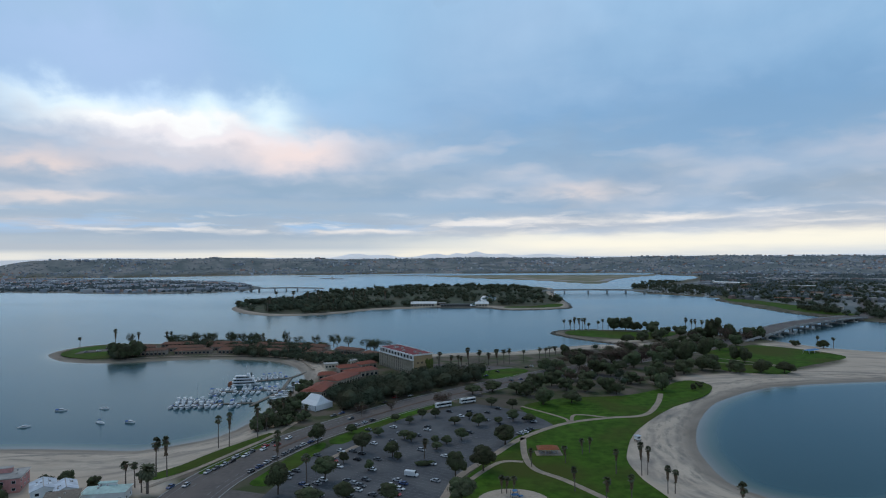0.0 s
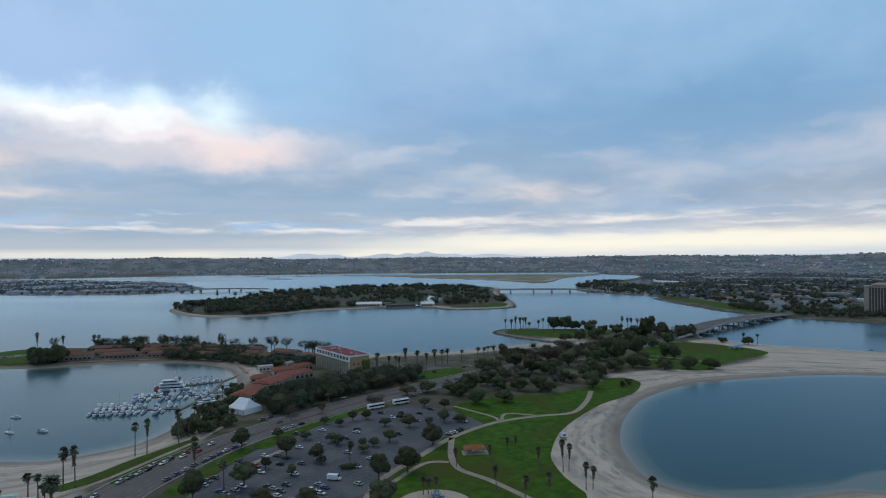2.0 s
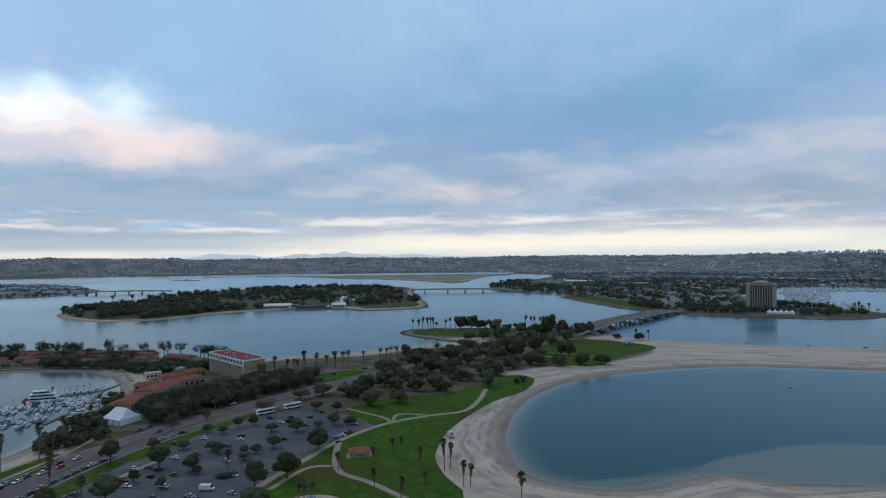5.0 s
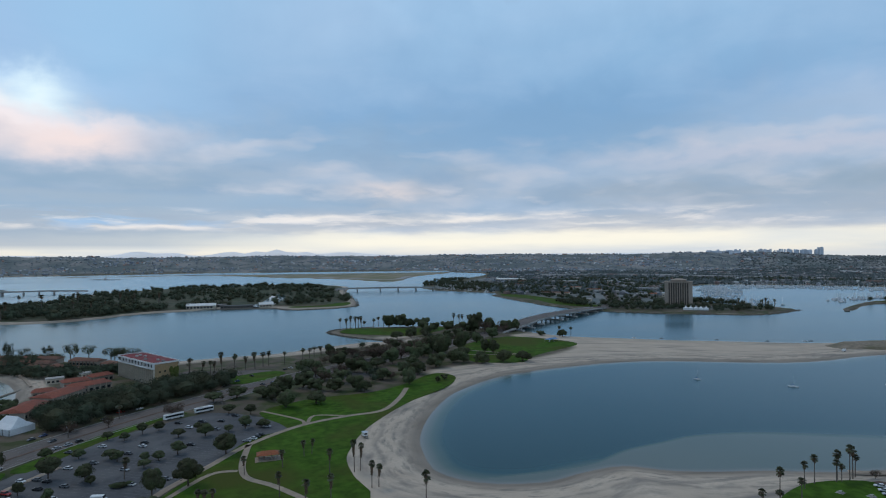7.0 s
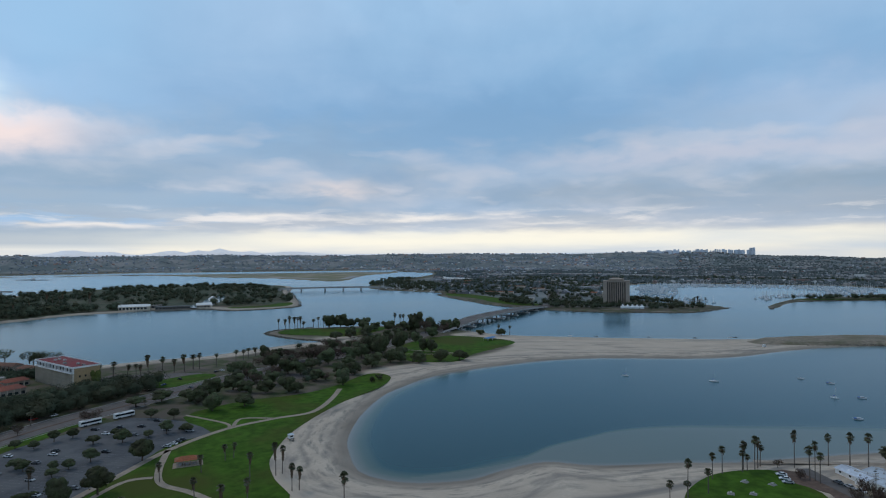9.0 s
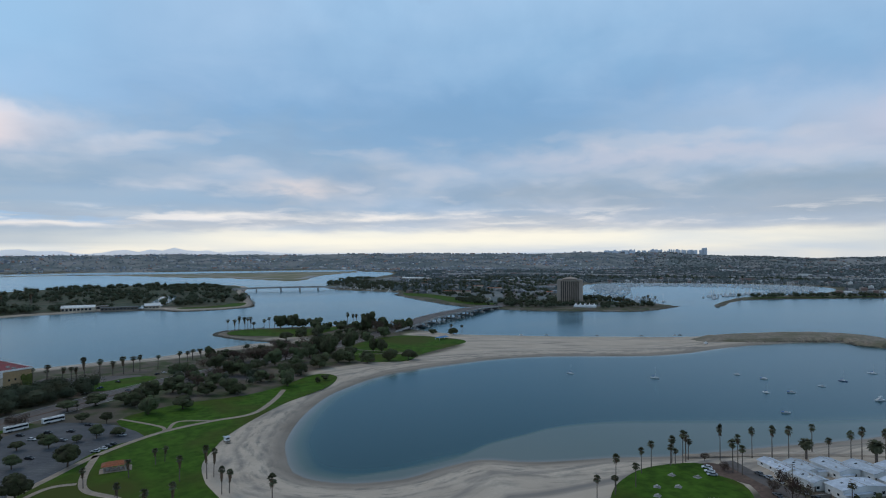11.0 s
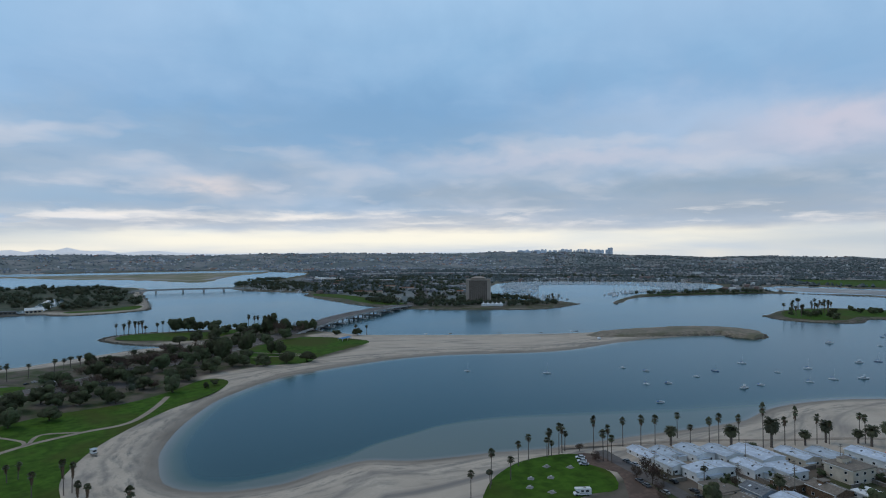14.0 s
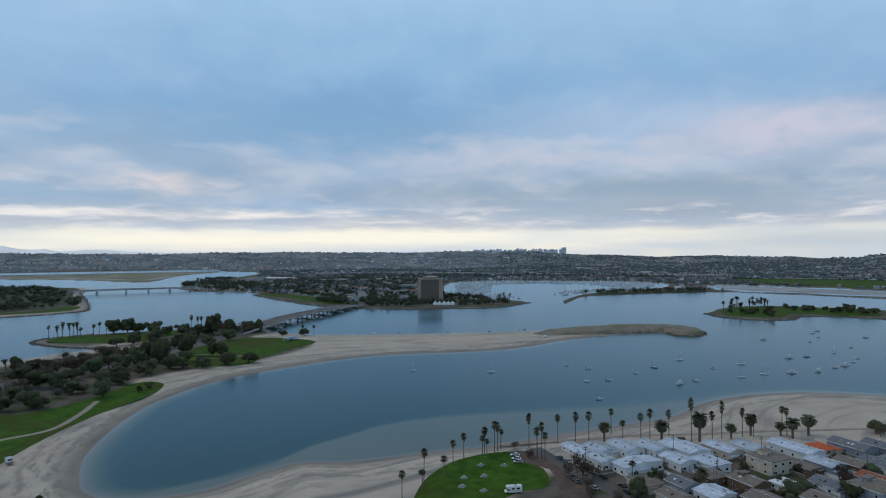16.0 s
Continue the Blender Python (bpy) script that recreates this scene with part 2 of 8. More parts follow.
def ground_material():
    """Sand, bare earth and built-up land, by the ground's own masks."""
    mt = bpy.data.materials.new("ground_soil")
    mt.use_nodes = True
    nt = mt.node_tree
    N, L = nt.nodes, nt.links
    b = N["Principled BSDF"]
    b.inputs["Roughness"].default_value, b.inputs["Specular IOR Level"].default_value = 0.9, 0.2
    tc = N.new("ShaderNodeTexCoord")

    def nz(scale, detail=5, dist=0.0, vec=None):
        n = N.new("ShaderNodeTexNoise")
        n.inputs["Scale"].default_value, n.inputs["Detail"].default_value, n.inputs["Distortion"].default_value = scale, detail, dist
        L.new(vec or tc.outputs["Object"], n.inputs["Vector"])
        return n.outputs["Fac"]

    def rng(f, lo, hi):
        r = N.new("ShaderNodeMapRange")
        r.inputs[1].default_value, r.inputs[2].default_value = lo, hi
        L.new(f, r.inputs[0])
        return r.outputs[0]

    def mx(f, a, c):
        x = N.new("ShaderNodeMix")
        x.data_type = "RGBA"
        L.new(f, x.inputs[0])
        for i, v in ((6, a), (7, c)):
            if isinstance(v, tuple):
                x.inputs[i].default_value = (*v, 1)
            else:
                L.new(v, x.inputs[i])
        return x.outputs[2]

    def at(name):
        a = N.new("ShaderNodeAttribute")
        a.attribute_name = name
        return a.outputs["Fac"]

    shore = at("shore")
    # tide lines follow the distance from the water
    c = N.new("ShaderNodeCombineXYZ")
    L.new(shore, c.inputs[0])
    tide = N.new("ShaderNodeTexNoise")
    tide.inputs["Scale"].default_value, tide.inputs["Detail"].default_value = 0.11, 7
    add = N.new("ShaderNodeVectorMath")
    add.operation = "MULTIPLY_ADD"
    add.inputs[1].default_value, add.inputs[2].default_value = (0.30, 0.30, 0.0), (0, 0, 0)
    L.new(tc.outputs["Object"], add.inputs[0])
    L.new(c.outputs[0], add.inputs[2])
    L.new(add.outputs[0], tide.inputs["Vector"])
    dry = mx(rng(nz(0.05, 6, 0.5), 0.35, 0.65), (0.49, 0.395, 0.31), (0.62, 0.515, 0.41))
    dry = mx(rng(nz(0.6, 6), 0.3, 0.7), dry, (0.53, 0.435, 0.345))
    sand = mx(rng(tide.outputs["Fac"], 0.52, 0.72), dry, (0.27, 0.235, 0.205))
    # wrack: thin broken dark lines left by the tide
    weed = N.new("ShaderNodeTexNoise")
    weed.inputs["Scale"].default_value, weed.inputs["Detail"].default_value, weed.inputs["Roughness"].default_value = 0.30, 6, 0.6
    add2 = N.new("ShaderNodeVectorMath")
    add2.operation = "MULTIPLY_ADD"
    add2.inputs[1].default_value = (0.28, 0.28, 0.0)
    L.new(tc.outputs["Object"], add2.inputs[0])
    c2 = N.new("ShaderNodeCombineXYZ")
    L.new(shore, c2.inputs[2])
    L.new(c2.outputs[0], add2.inputs[2])
    L.new(add2.outputs[0], weed.inputs["Vector"])
    near = N.new("ShaderNodeMath")
    near.operation = "MULTIPLY"
    L.new(rng(weed.outputs["Fac"], 0.50, 0.74), near.inputs[0])
    L.new(rng(shore, 42.0, 20.0), near.inputs[1])
    sand = mx(near.outputs[0], sand, (0.215, 0.20, 0.175))
    # old high-water lines: broken grey bands at steady distances from the water
    wave = N.new("ShaderNodeMath")
    wave.operation = "MULTIPLY_ADD"
    wave.inputs[1].default_value = 13.0
    L.new(nz(0.028, 5, 0.3), wave.inputs[0])
    L.new(shore, wave.inputs[2])
    bands = N.new("ShaderNodeValToRGB")
    stretch = N.new("ShaderNodeMapRange")
    stretch.inputs[1].default_value, stretch.inputs[2].default_value = 0.0, 60.0
    L.new(wave.outputs[0], stretch.inputs[0])
    L.new(stretch.outputs[0], bands.inputs[0])
    marks = [(0.0, 0), (0.22, 0), (0.26, 0.8), (0.29, 0.2), (0.33, 0), (0.45, 0), (0.48, 0.65), (0.53, 0.12), (0.6, 0), (0.68, 0.3), (0.74, 0), (1.0, 0)]
    while len(bands.color_ramp.elements) < len(marks):
        bands.color_ramp.elements.new(0.5)
    for e, (p, q) in zip(bands.color_ramp.elements, marks):
        e.position, e.color = p, (q, q, q, 1)
    torn = N.new("ShaderNodeMath")
    torn.operation = "MULTIPLY"
    L.new(bands.outputs[0], torn.inputs[0])
    L.new(rng(nz(0.11, 6, 0.4), 0.32, 0.56), torn.inputs[1])
    sand = mx(torn.outputs[0], sand, (0.235, 0.208, 0.18))
    wet = mx(rng(tide.outputs["Fac"], 0.35, 0.65), (0.22, 0.185, 0.15), (0.31, 0.265, 0.22))
    sand = mx(rng(shore, 3.0, 12.0), wet, sand)
    sand = mx(rng(shore, -6.0, 1.0), (0.10, 0.12, 0.12), sand)
    earth = mx(rng(nz(0.03, 6, 0.4), 0.4, 0.6), (0.105, 0.086, 0.066), (0.175, 0.138, 0.108))
    earth = mx(rng(nz(0.06, 6), 0.42, 0.62), earth, (0.058, 0.072, 0.026))
    # built-up land: greys lifted and cooled, distance haze put into the soil colour
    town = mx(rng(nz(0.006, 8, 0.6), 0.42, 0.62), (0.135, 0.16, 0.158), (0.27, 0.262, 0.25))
    marsh = mx(rng(nz(0.006, 6, 0.8), 0.42, 0.6), (0.185, 0.18, 0.095), (0.33, 0.28, 0.21))
    col = mx(at("sand"), earth, sand)
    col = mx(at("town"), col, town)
    col = mx(at("marsh"), col, marsh)
    L.new(col, b.inputs["Base Color"])
    bp = N.new("ShaderNodeBump")
    bp.inputs["Strength"].default_value, bp.inputs["Distance"].default_value = 0.5, 0.3
    L.new(nz(0.5, 6), bp.inputs["Height"])
    L.new(bp.outputs[0], b.inputs["Normal"])
    return mt


def water_material():
    """Bay water: its own colour changes from sandy green over shallows to blue over depth; the surface mirrors the sky."""
    mt = bpy.data.materials.new("bay_water")
    mt.use_nodes = True
    nt = mt.node_tree
    N, L = nt.nodes, nt.links
    b = N["Principled BSDF"]
    a = N.new("ShaderNodeAttribute")
    a.attribute_name = "depth"
    tc = N.new("ShaderNodeTexCoord")
    mp = N.new("ShaderNodeMapping")
    mp.inputs["Rotation"].default_value, mp.inputs["Scale"].default_value = (0, 0, 0.5), (0.35, 1.0, 1.0)
    L.new(tc.outputs["Object"], mp.inputs[0])
    rip = N.new("ShaderNodeTexNoise")
    rip.inputs["Scale"].default_value, rip.inputs["Detail"].default_value = 0.9, 5
    L.new(mp.outputs[0], rip.inputs["Vector"])
    patch = N.new("ShaderNodeTexNoise")
    patch.inputs["Scale"].default_value, patch.inputs["Detail"].default_value, patch.inputs["Distortion"].default_value = 0.005, 3, 0.6
    L.new(mp.outputs[0], patch.inputs["Vector"])
    wob = N.new("ShaderNodeMath")
    wob.operation = "MULTIPLY_ADD"
    wob.inputs[1].default_value, wob.inputs[2].default_value = 0.8, -0.4
    L.new(patch.outputs["Fac"], wob.inputs[0])
    ad = N.new("ShaderNodeMath")
    L.new(a.outputs["Fac"], ad.inputs[0])
    L.new(wob.outputs[0], ad.inputs[1])
    ramp = N.new("ShaderNodeValToRGB")
    r = N.new("ShaderNodeMapRange")
    r.inputs[1].default_value, r.inputs[2].default_value = 0.0, 4.0
    L.new(ad.outputs[0], r.inputs[0])
    stops = [(0.0, (0.24, 0.215, 0.18)), (0.12, (0.165, 0.168, 0.135)), (0.3, (0.088, 0.118, 0.092)), (0.6, (0.014, 0.058, 0.062)), (1.0, (0.008, 0.046, 0.052))]
    cr = ramp.color_ramp
    while len(cr.elements) < len(stops):
        cr.elements.new(0.5)
    for e, (p, c) in zip(cr.elements, stops):
        e.position, e.color = p, (*c, 1)
    L.new(r.outputs[0], ramp.inputs[0])
    rr = N.new("ShaderNodeMapRange")
    rr.inputs[1].default_value, rr.inputs[2].default_value, rr.inputs[3].default_value, rr.inputs[4].default_value = 0.38, 0.62, 0.19, 0.26
    L.new(patch.outputs["Fac"], rr.inputs[0])
    bp = N.new("ShaderNodeBump")
    bp.inputs["Strength"].default_value, bp.inputs["Distance"].default_value = 0.12, 0.2
    L.new(rip.outputs["Fac"], bp.inputs["Height"])
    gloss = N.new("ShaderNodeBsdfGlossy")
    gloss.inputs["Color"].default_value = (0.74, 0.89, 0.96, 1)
    L.new(rr.outputs[0], gloss.inputs["Roughness"])
    L.new(bp.outputs[0], gloss.inputs["Normal"])
    fr = N.new("ShaderNodeFresnel")
    fr.inputs["IOR"].default_value = 1.27
    body = N.new("ShaderNodeBsdfDiffuse")
    L.new(ramp.outputs[0], body.inputs["Color"])
    both = N.new("ShaderNodeMixShader")
    L.new(fr.outputs[0], both.inputs[0])
    L.new(body.outputs[0], both.inputs[1])
    L.new(gloss.outputs[0], both.inputs[2])
    L.new(both.outputs[0], N["Material Output"].inputs["Surface"])
    N.remove(b)
    return mt


M_GROUND, M_WATER = ground_material(), water_material()
M_GRASS = material("lawn_grass", (0.050, 0.108, 0.010), 0.95, 0, 0.22, 0.3, 0.3, (0.066, 0.080, 0.015), 0.02, spec=0.1)
M_ASPHALT = material("asphalt", (0.084, 0.087, 0.095), 0.85, 0, 0.5, 0.15, 0.2, (0.118, 0.118, 0.122), 0.06)
M_ROAD = material("road_asphalt", (0.125, 0.108, 0.10), 0.85, 0, 0.5, 0.15, 0.2, (0.155, 0.13, 0.118), 0.05)
M_PATH = material("pale_concrete", (0.36, 0.285, 0.22), 0.85, 0, 1.2, 0.15, 0.1, (0.29, 0.235, 0.185), 0.2)
M_KERB = material("kerb_concrete", (0.34, 0.33, 0.31), 0.85, 0, 2.0, 0.15, 0.1)
M_LINE = material("road_paint", (0.21, 0.21, 0.21), 0.7, 0, 3.0, 0.2)
M_LEAF = material("dark_foliage", (0.071, 0.084, 0.040), 0.85, 0, 0.7, 0.25, 0, (0.066, 0.060, 0.036), 0.12, random_tint=0.32, spec=0.12)
M_LEAF_B = material("brown_foliage", (0.115, 0.076, 0.060), 0.85, 0, 0.8, 0.4, 0, (0.084, 0.074, 0.046), 0.25, random_tint=0.3, spec=0.12)
M_PALM = material("palm_frond", (0.088, 0.090, 0.046), 0.6, 0, 2.0, 0.3, 0, random_tint=0.3)
M_SKIRT = material("dead_frond_skirt", (0.125, 0.085, 0.055), 0.9, 0, 3.0, 0.3)
M_BARK = material("bark", (0.085, 0.062, 0.046), 0.9, 0, 4.0, 0.3, 0.4)
M_PBARK = material("palm_bark", (0.15, 0.12, 0.10), 0.9, 0, 4.0, 0.25, 0.4)
M_WHITE = material("white_paint", (0.78, 0.77, 0.75), 0.6, 0, 0.8, 0.06, 0.05, (0.68, 0.67, 0.65), 0.15)
M_CONC = material("concrete", (0.42, 0.40, 0.38), 0.85, 0, 0.6, 0.15, 0.15, (0.28, 0.265, 0.25), 0.08)
M_CREAM = material("cream_stucco", (0.58, 0.50, 0.40), 0.85, 0, 0.8, 0.1, 0.1, (0.52, 0.44, 0.34), 0.12)
M_TERRA = material("terracotta_roof", (0.32, 0.105, 0.05), 0.85, 0, 1.2, 0.25, 0.3, (0.26, 0.10, 0.055), 0.2)
M_REDROOF = material("red_roof_gravel", (0.22, 0.040, 0.045), 0.9, 0, 0.8, 0.25, 0.2, (0.19, 0.07, 0.07), 0.12)
M_GLASS = glass_material("window_glass", (0.022, 0.025, 0.028), 0.16)
M_ROCK = material("riprap_stone", (0.17, 0.145, 0.115), 0.9, 0, 0.5, 0.35, 0.5, (0.11, 0.095, 0.075), 0.1, island=0.3)


# ---- building helpers ----
def part(name, bm, mat, parent=None, label=""):
    me = bpy.data.meshes.new(name)
    bm.to_mesh(me)
    bm.free()
    for mm in mat if isinstance(mat, (list, tuple)) else (mat,):
        me.materials.append(mm)
    ob = new(name, me)
    if parent:
        ob.parent = parent
    if label:
        ob["label"] = label
    return ob


def raw(name, verts, faces, mat, parent=None):
    me = bpy.data.meshes.new(name)
    me.from_pydata(verts, [], faces)
    me.materials.append(mat)
    ob = new(name, me)
    if parent:
        ob.parent = parent
    return ob


def box(bm, x0, y0, z0, x1, y1, z1, bevel=0.0):
    r = bmesh.ops.create_cube(bm, size=1.0, matrix=Matrix.Translation(((x0 + x1) / 2, (y0 + y1) / 2, (z0 + z1) / 2)) @ Matrix.Diagonal((x1 - x0, y1 - y0, z1 - z0, 1)))
    if bevel:
        es = list({e for v in r["verts"] for e in v.link_edges})
        bmesh.ops.bevel(bm, geom=es, offset=bevel, segments=1, affect="EDGES")


def boxed(name, dims, mat, parent=None, bevel=0.0, label=""):
    bm = bmesh.new()
    box(bm, *dims, bevel=bevel)
    return part(name, bm, mat, parent, label)


def empty(name, x=0, y=0, z=0, turn=0):
    ob = new(name)
    ob.matrix_world = pose(x, y, z, 0, 0, turn)
    return ob


def smooth(points, closed=True, step=4):
    """A Catmull-Rom curve through plan points."""
    p = np.array(points, float)
    n = len(p)
    out = []
    for i in range(n if closed else n - 1):
        if closed:
            a, b, c, d = p[(i - 1) % n], p[i], p[(i + 1) % n], p[(i + 2) % n]
        else:
            a, b, c, d = p[max(i - 1, 0)], p[i], p[i + 1], p[min(i + 2, n - 1)]
        for k in range(step):
            t = k / step
            out.append(0.5 * ((2 * b) + (c - a) * t + (2 * a - 5 * b + 4 * c - d) * t * t + (3 * b - a - 3 * c + d) * t ** 3))
    if not closed:
        out.append(p[-1])
    return np.array(out)


def inside(poly, pts):
    """Which of the points lie in the closed polygon."""
    x, y = pts[:, 0], pts[:, 1]
    r = np.zeros(len(pts), bool)
    q = np.roll(poly, -1, 0)
    for (ax, ay), (bx, by) in zip(poly, q):
        if ay == by:
            continue
        c = (ay > y) != (by > y)
        r ^= c & (x < (bx - ax) * (y - ay) / (by - ay) + ax)
    return r


def edge_distance(poly, pts):
    d = np.full(len(pts), 1e9)
    q = np.roll(poly, -1, 0)
    for a, b in zip(poly, q):
        ab = b - a
        L2 = ab @ ab
        if L2 < 1e-9:
            continue
        t = np.clip(((pts - a) @ ab) / L2, 0, 1)
        e = pts - a - t[:, None] * ab
        d = np.minimum(d, e[:, 0] ** 2 + e[:, 1] ** 2)
    return np.sqrt(d)


def signed(poly, pts):
    return np.where(inside(poly, pts), 1, -1) * edge_distance(poly, pts)


def sheet(name, outline, z, mat, label, category, kind="structure", thick=0.25, parent=None):
    """A thin slab with the given outline, standing thick proud of its bed."""
    bm = bmesh.new()
    vs = [bm.verts.new((float(px), float(py), z)) for px, py in outline]
    f = bm.faces.new(vs)
    f.normal_update()
    if f.normal.z < 0:
        f.normal_flip()
    bmesh.ops.triangulate(bm, faces=[f])
    lo = [bm.verts.new((float(px), float(py), z - thick)) for px, py in outline]
    for i in range(len(vs)):
        j = (i + 1) % len(vs)
        bm.faces.new((vs[i], lo[i], lo[j], vs[j]))
    ob = part(name, bm, mat, parent)
    return tagged(ob, label, category, kind=kind)


def strip(name, line, width, z, mat, label, category, thick=0.2, kind="structure"):
    """A ribbon along a plan line; width is one value or one a point."""
    p = np.array(line, float)
    t = np.gradient(p, axis=0)
    t /= np.linalg.norm(t, axis=1)[:, None]
    nrm = np.stack([-t[:, 1], t[:, 0]], 1)
    w = np.broadcast_to(np.asarray(width, float), (len(p),))[:, None] / 2
    a, b = p + nrm * w, p - nrm * w
    zz = np.broadcast_to(np.asarray(z, float), (len(p),))
    verts, faces = [], []
    for i in range(len(p)):
        verts += [(a[i, 0], a[i, 1], zz[i]), (b[i, 0], b[i, 1], zz[i]), (a[i, 0], a[i, 1], zz[i] - thick), (b[i, 0], b[i, 1], zz[i] - thick)]
    for i in range(len(p) - 1):
        k = 4 * i
        faces += [(k, k + 1, k + 5, k + 4), (k, k + 4, k + 6, k + 2), (k + 1, k + 3, k + 7, k + 5)]
    faces += [(0, 2, 3, 1), (len(verts) - 4, len(verts) - 3, len(verts) - 1, len(verts) - 2)]
    ob = raw(name, verts, faces, mat)
    return tagged(ob, label, category, kind=kind)


# ---- the plan of land and water ----
NEAR_LAND = [
    (-500, 326), (-240, 324), (-209, 323), (-183, 321), (-162, 320), (-142, 332), (-129, 345), (-121, 371), (-119, 405), (-119, 447), (-116, 498), (-131, 543), (-151, 579), (-180, 603),
    (-223, 611), (-279, 607), (-328, 593), (-371, 598), (-400, 616), (-426, 643), (-435, 666), (-434, 700), (-418, 725), (-380, 735), (-320, 725), (-250, 710), (-180, 690), (-110, 665), (-60, 645),
    (-25, 632), (21, 642), (65, 643), (101, 661), (140, 680), (175, 695)]
NEAR_LAND_2 = [
    (201, 692), (174, 726), (155, 758), (143, 796), (161, 827), (209, 835), (314, 812), (365, 760), (397, 690), (416, 652), (464, 616), (516, 576), (569, 546), (614, 517), (680, 493), (748, 487),
    (787, 469), (810, 441), (806, 397), (778, 360), (756, 350), (763, 372), (752, 391), (727, 408), (690, 417), (650, 424), (593, 424), (557, 420), (512, 424), (468, 443), (417, 469), (373, 479), (326, 477), (250, 462), (201, 428)]
NEAR_LAND_3 = [
    (177, 403), (154, 366), (141, 339), (132, 315), (128, 294), (126, 269), (134, 253), (148, 243), (169, 238), (186, 242), (206, 245), (217, 242), (226, 234), (237, 228), (254, 222), (272, 217),
    (297, 206), (328, 199), (365, 190), (396, 182), (429, 176), (458, 181), (491, 179), (525, 168), (551, 153), (572, 131), (584, 112), (640, 20), (700, -200), (600, -900), (-900, -900), (-900, 330)]
ISLE = [(-443, 1242), (-457, 1333), (-416, 1530), (-382, 1771), (-315, 1984), (-139, 2149), (129, 2233), (345, 2020), (301, 1671), (260, 1255), (217, 1175), (122, 1159), (82, 1216), (14, 1252),
        (-56, 1216), (-143, 1185), (-198, 1117), (-252, 1078), (-325, 1084), (-393, 1147)]
WEST_POINT = [(-4900, 2600), (-1489, 1998), (-1255, 1930), (-942, 1853), (-725, 1882), (-652, 2040), (-693, 2250), (-950, 2640), (-1221, 2850), (-1900, 3250), (-2600, 3500), (-4900, 4000)]
MARSH_ISLE = [(-980, 3650), (-500, 3640), (240, 3560), (700, 3520), (1150, 3330), (1080, 3150), (850, 2850), (700, 2550), (650, 2400), (590, 2300), (520, 2330), (440, 2560), (330, 2760), (180, 2930), (60, 3180), (-180, 3460), (-560, 3560)]
FAR_LAND = [(-6000, 4300), (-3500, 3650), (-2200, 3640), (-1400, 3900), (-400, 4020), (600, 3900), (1300, 3650), (2400, 2900), (3500, 2000), (5200, 1200), (6000, 3000), (4500, 5500), (0, 7000), (-4500, 6000)]
SOUTH_LAND = [(1300, 3650), (1260, 3000), (1010, 2560), (719, 2117), (561, 1838), (555, 1633), (658, 1455), (613, 1349), (600, 1082), (612, 993), (622, 940), (677, 860), (759, 802), (833, 764),
              (954, 801), (963, 868), (938, 911), (947, 1034), (1101, 1262), (1320, 1500), (1493, 1514), (1636, 1382), (1750, 1210), (1794, 1080), (1720, 960), (1519, 885), (1364, 895), (1250, 890), (1150, 850), (1040, 790), (1022, 768), (1040, 765), (1183, 839), (1347, 787), (1544, 683),
              (1560, 376), (1560, -900), (5500, -900), (5500, 1300), (3500, 2200)]
ISLET = [(1010, 470), (1058, 483), (1114, 498), (1196, 483), (1235, 432), (1262, 379), (1284, 305), (1360, 224), (1300, 150), (1197, 192), (1129, 262), (1110, 319), (1078, 358), (1021, 347), (979, 384), (980, 430)]
RIVER = [(1580, 740), (1840, 860), (1850, 452), (1850, -890), (1640, -890), (1630, 376)]
FIELD = [(2157, 1012), (2324, 857), (2372, 595), (1935, 477), (1920, 625), (1944, 802)]
SHALLOWS = [(122, 262), (145, 257), (174, 255), (200, 257), (226, 268), (253, 273), (285, 279), (318, 277), (358, 265), (420, 246), (520, 205), (600, 150), (620, 60), (480, 100), (300, 150), (150, 200)]
BEACHES = [[(-520, 200), (-150, 245), (-128, 285), (-105, 335), (-95, 345), (-112, 420), (-105, 560), (-140, 620), (-200, 560), (-400, 400)],
           [(-70, 600), (20, 612), (80, 615), (130, 640), (200, 660), (240, 690), (210, 720), (100, 720), (-60, 680)],
           [(75, 200), (78, 330), (130, 405), (180, 445), (190, 492), (240, 508), (290, 512), (372, 562), (368, 625), (350, 675), (420, 690), (470, 640), (720, 540), (740, 300), (500, 300), (700, 100), (620, 0), (480, 45), (430, 92), (380, 128), (300, 156), (230, 150)]]

lands = [smooth(NEAR_LAND + NEAR_LAND_2 + NEAR_LAND_3, step=2), smooth(ISLE), smooth(WEST_POINT), smooth(MARSH_ISLE), smooth(FAR_LAND), smooth(SOUTH_LAND, step=2), smooth(ISLET)]
CENTRE = np.array((45.0, -10.0))


def polar_points():
    """Rings about the middle of the flight, close together near it and wide apart far off."""
    rings, r = [12.0], 12.0
    while r < 4940:
        r += min(max(2.0 if r > 110 else 6.0, r * r / 62000), 120.0)
        rings.append(min(r, 4940.0))
    fine = np.radians(np.arange(-46, 80, 0.21))
    rest = np.radians(np.arange(80, 314, 3.0))
    ang = np.concatenate([fine, rest])
    rr, aa = np.meshgrid(np.array(rings), ang, indexing="ij")
    return CENTRE[0] + rr * np.sin(aa), CENTRE[1] + rr * np.cos(aa), rr, aa


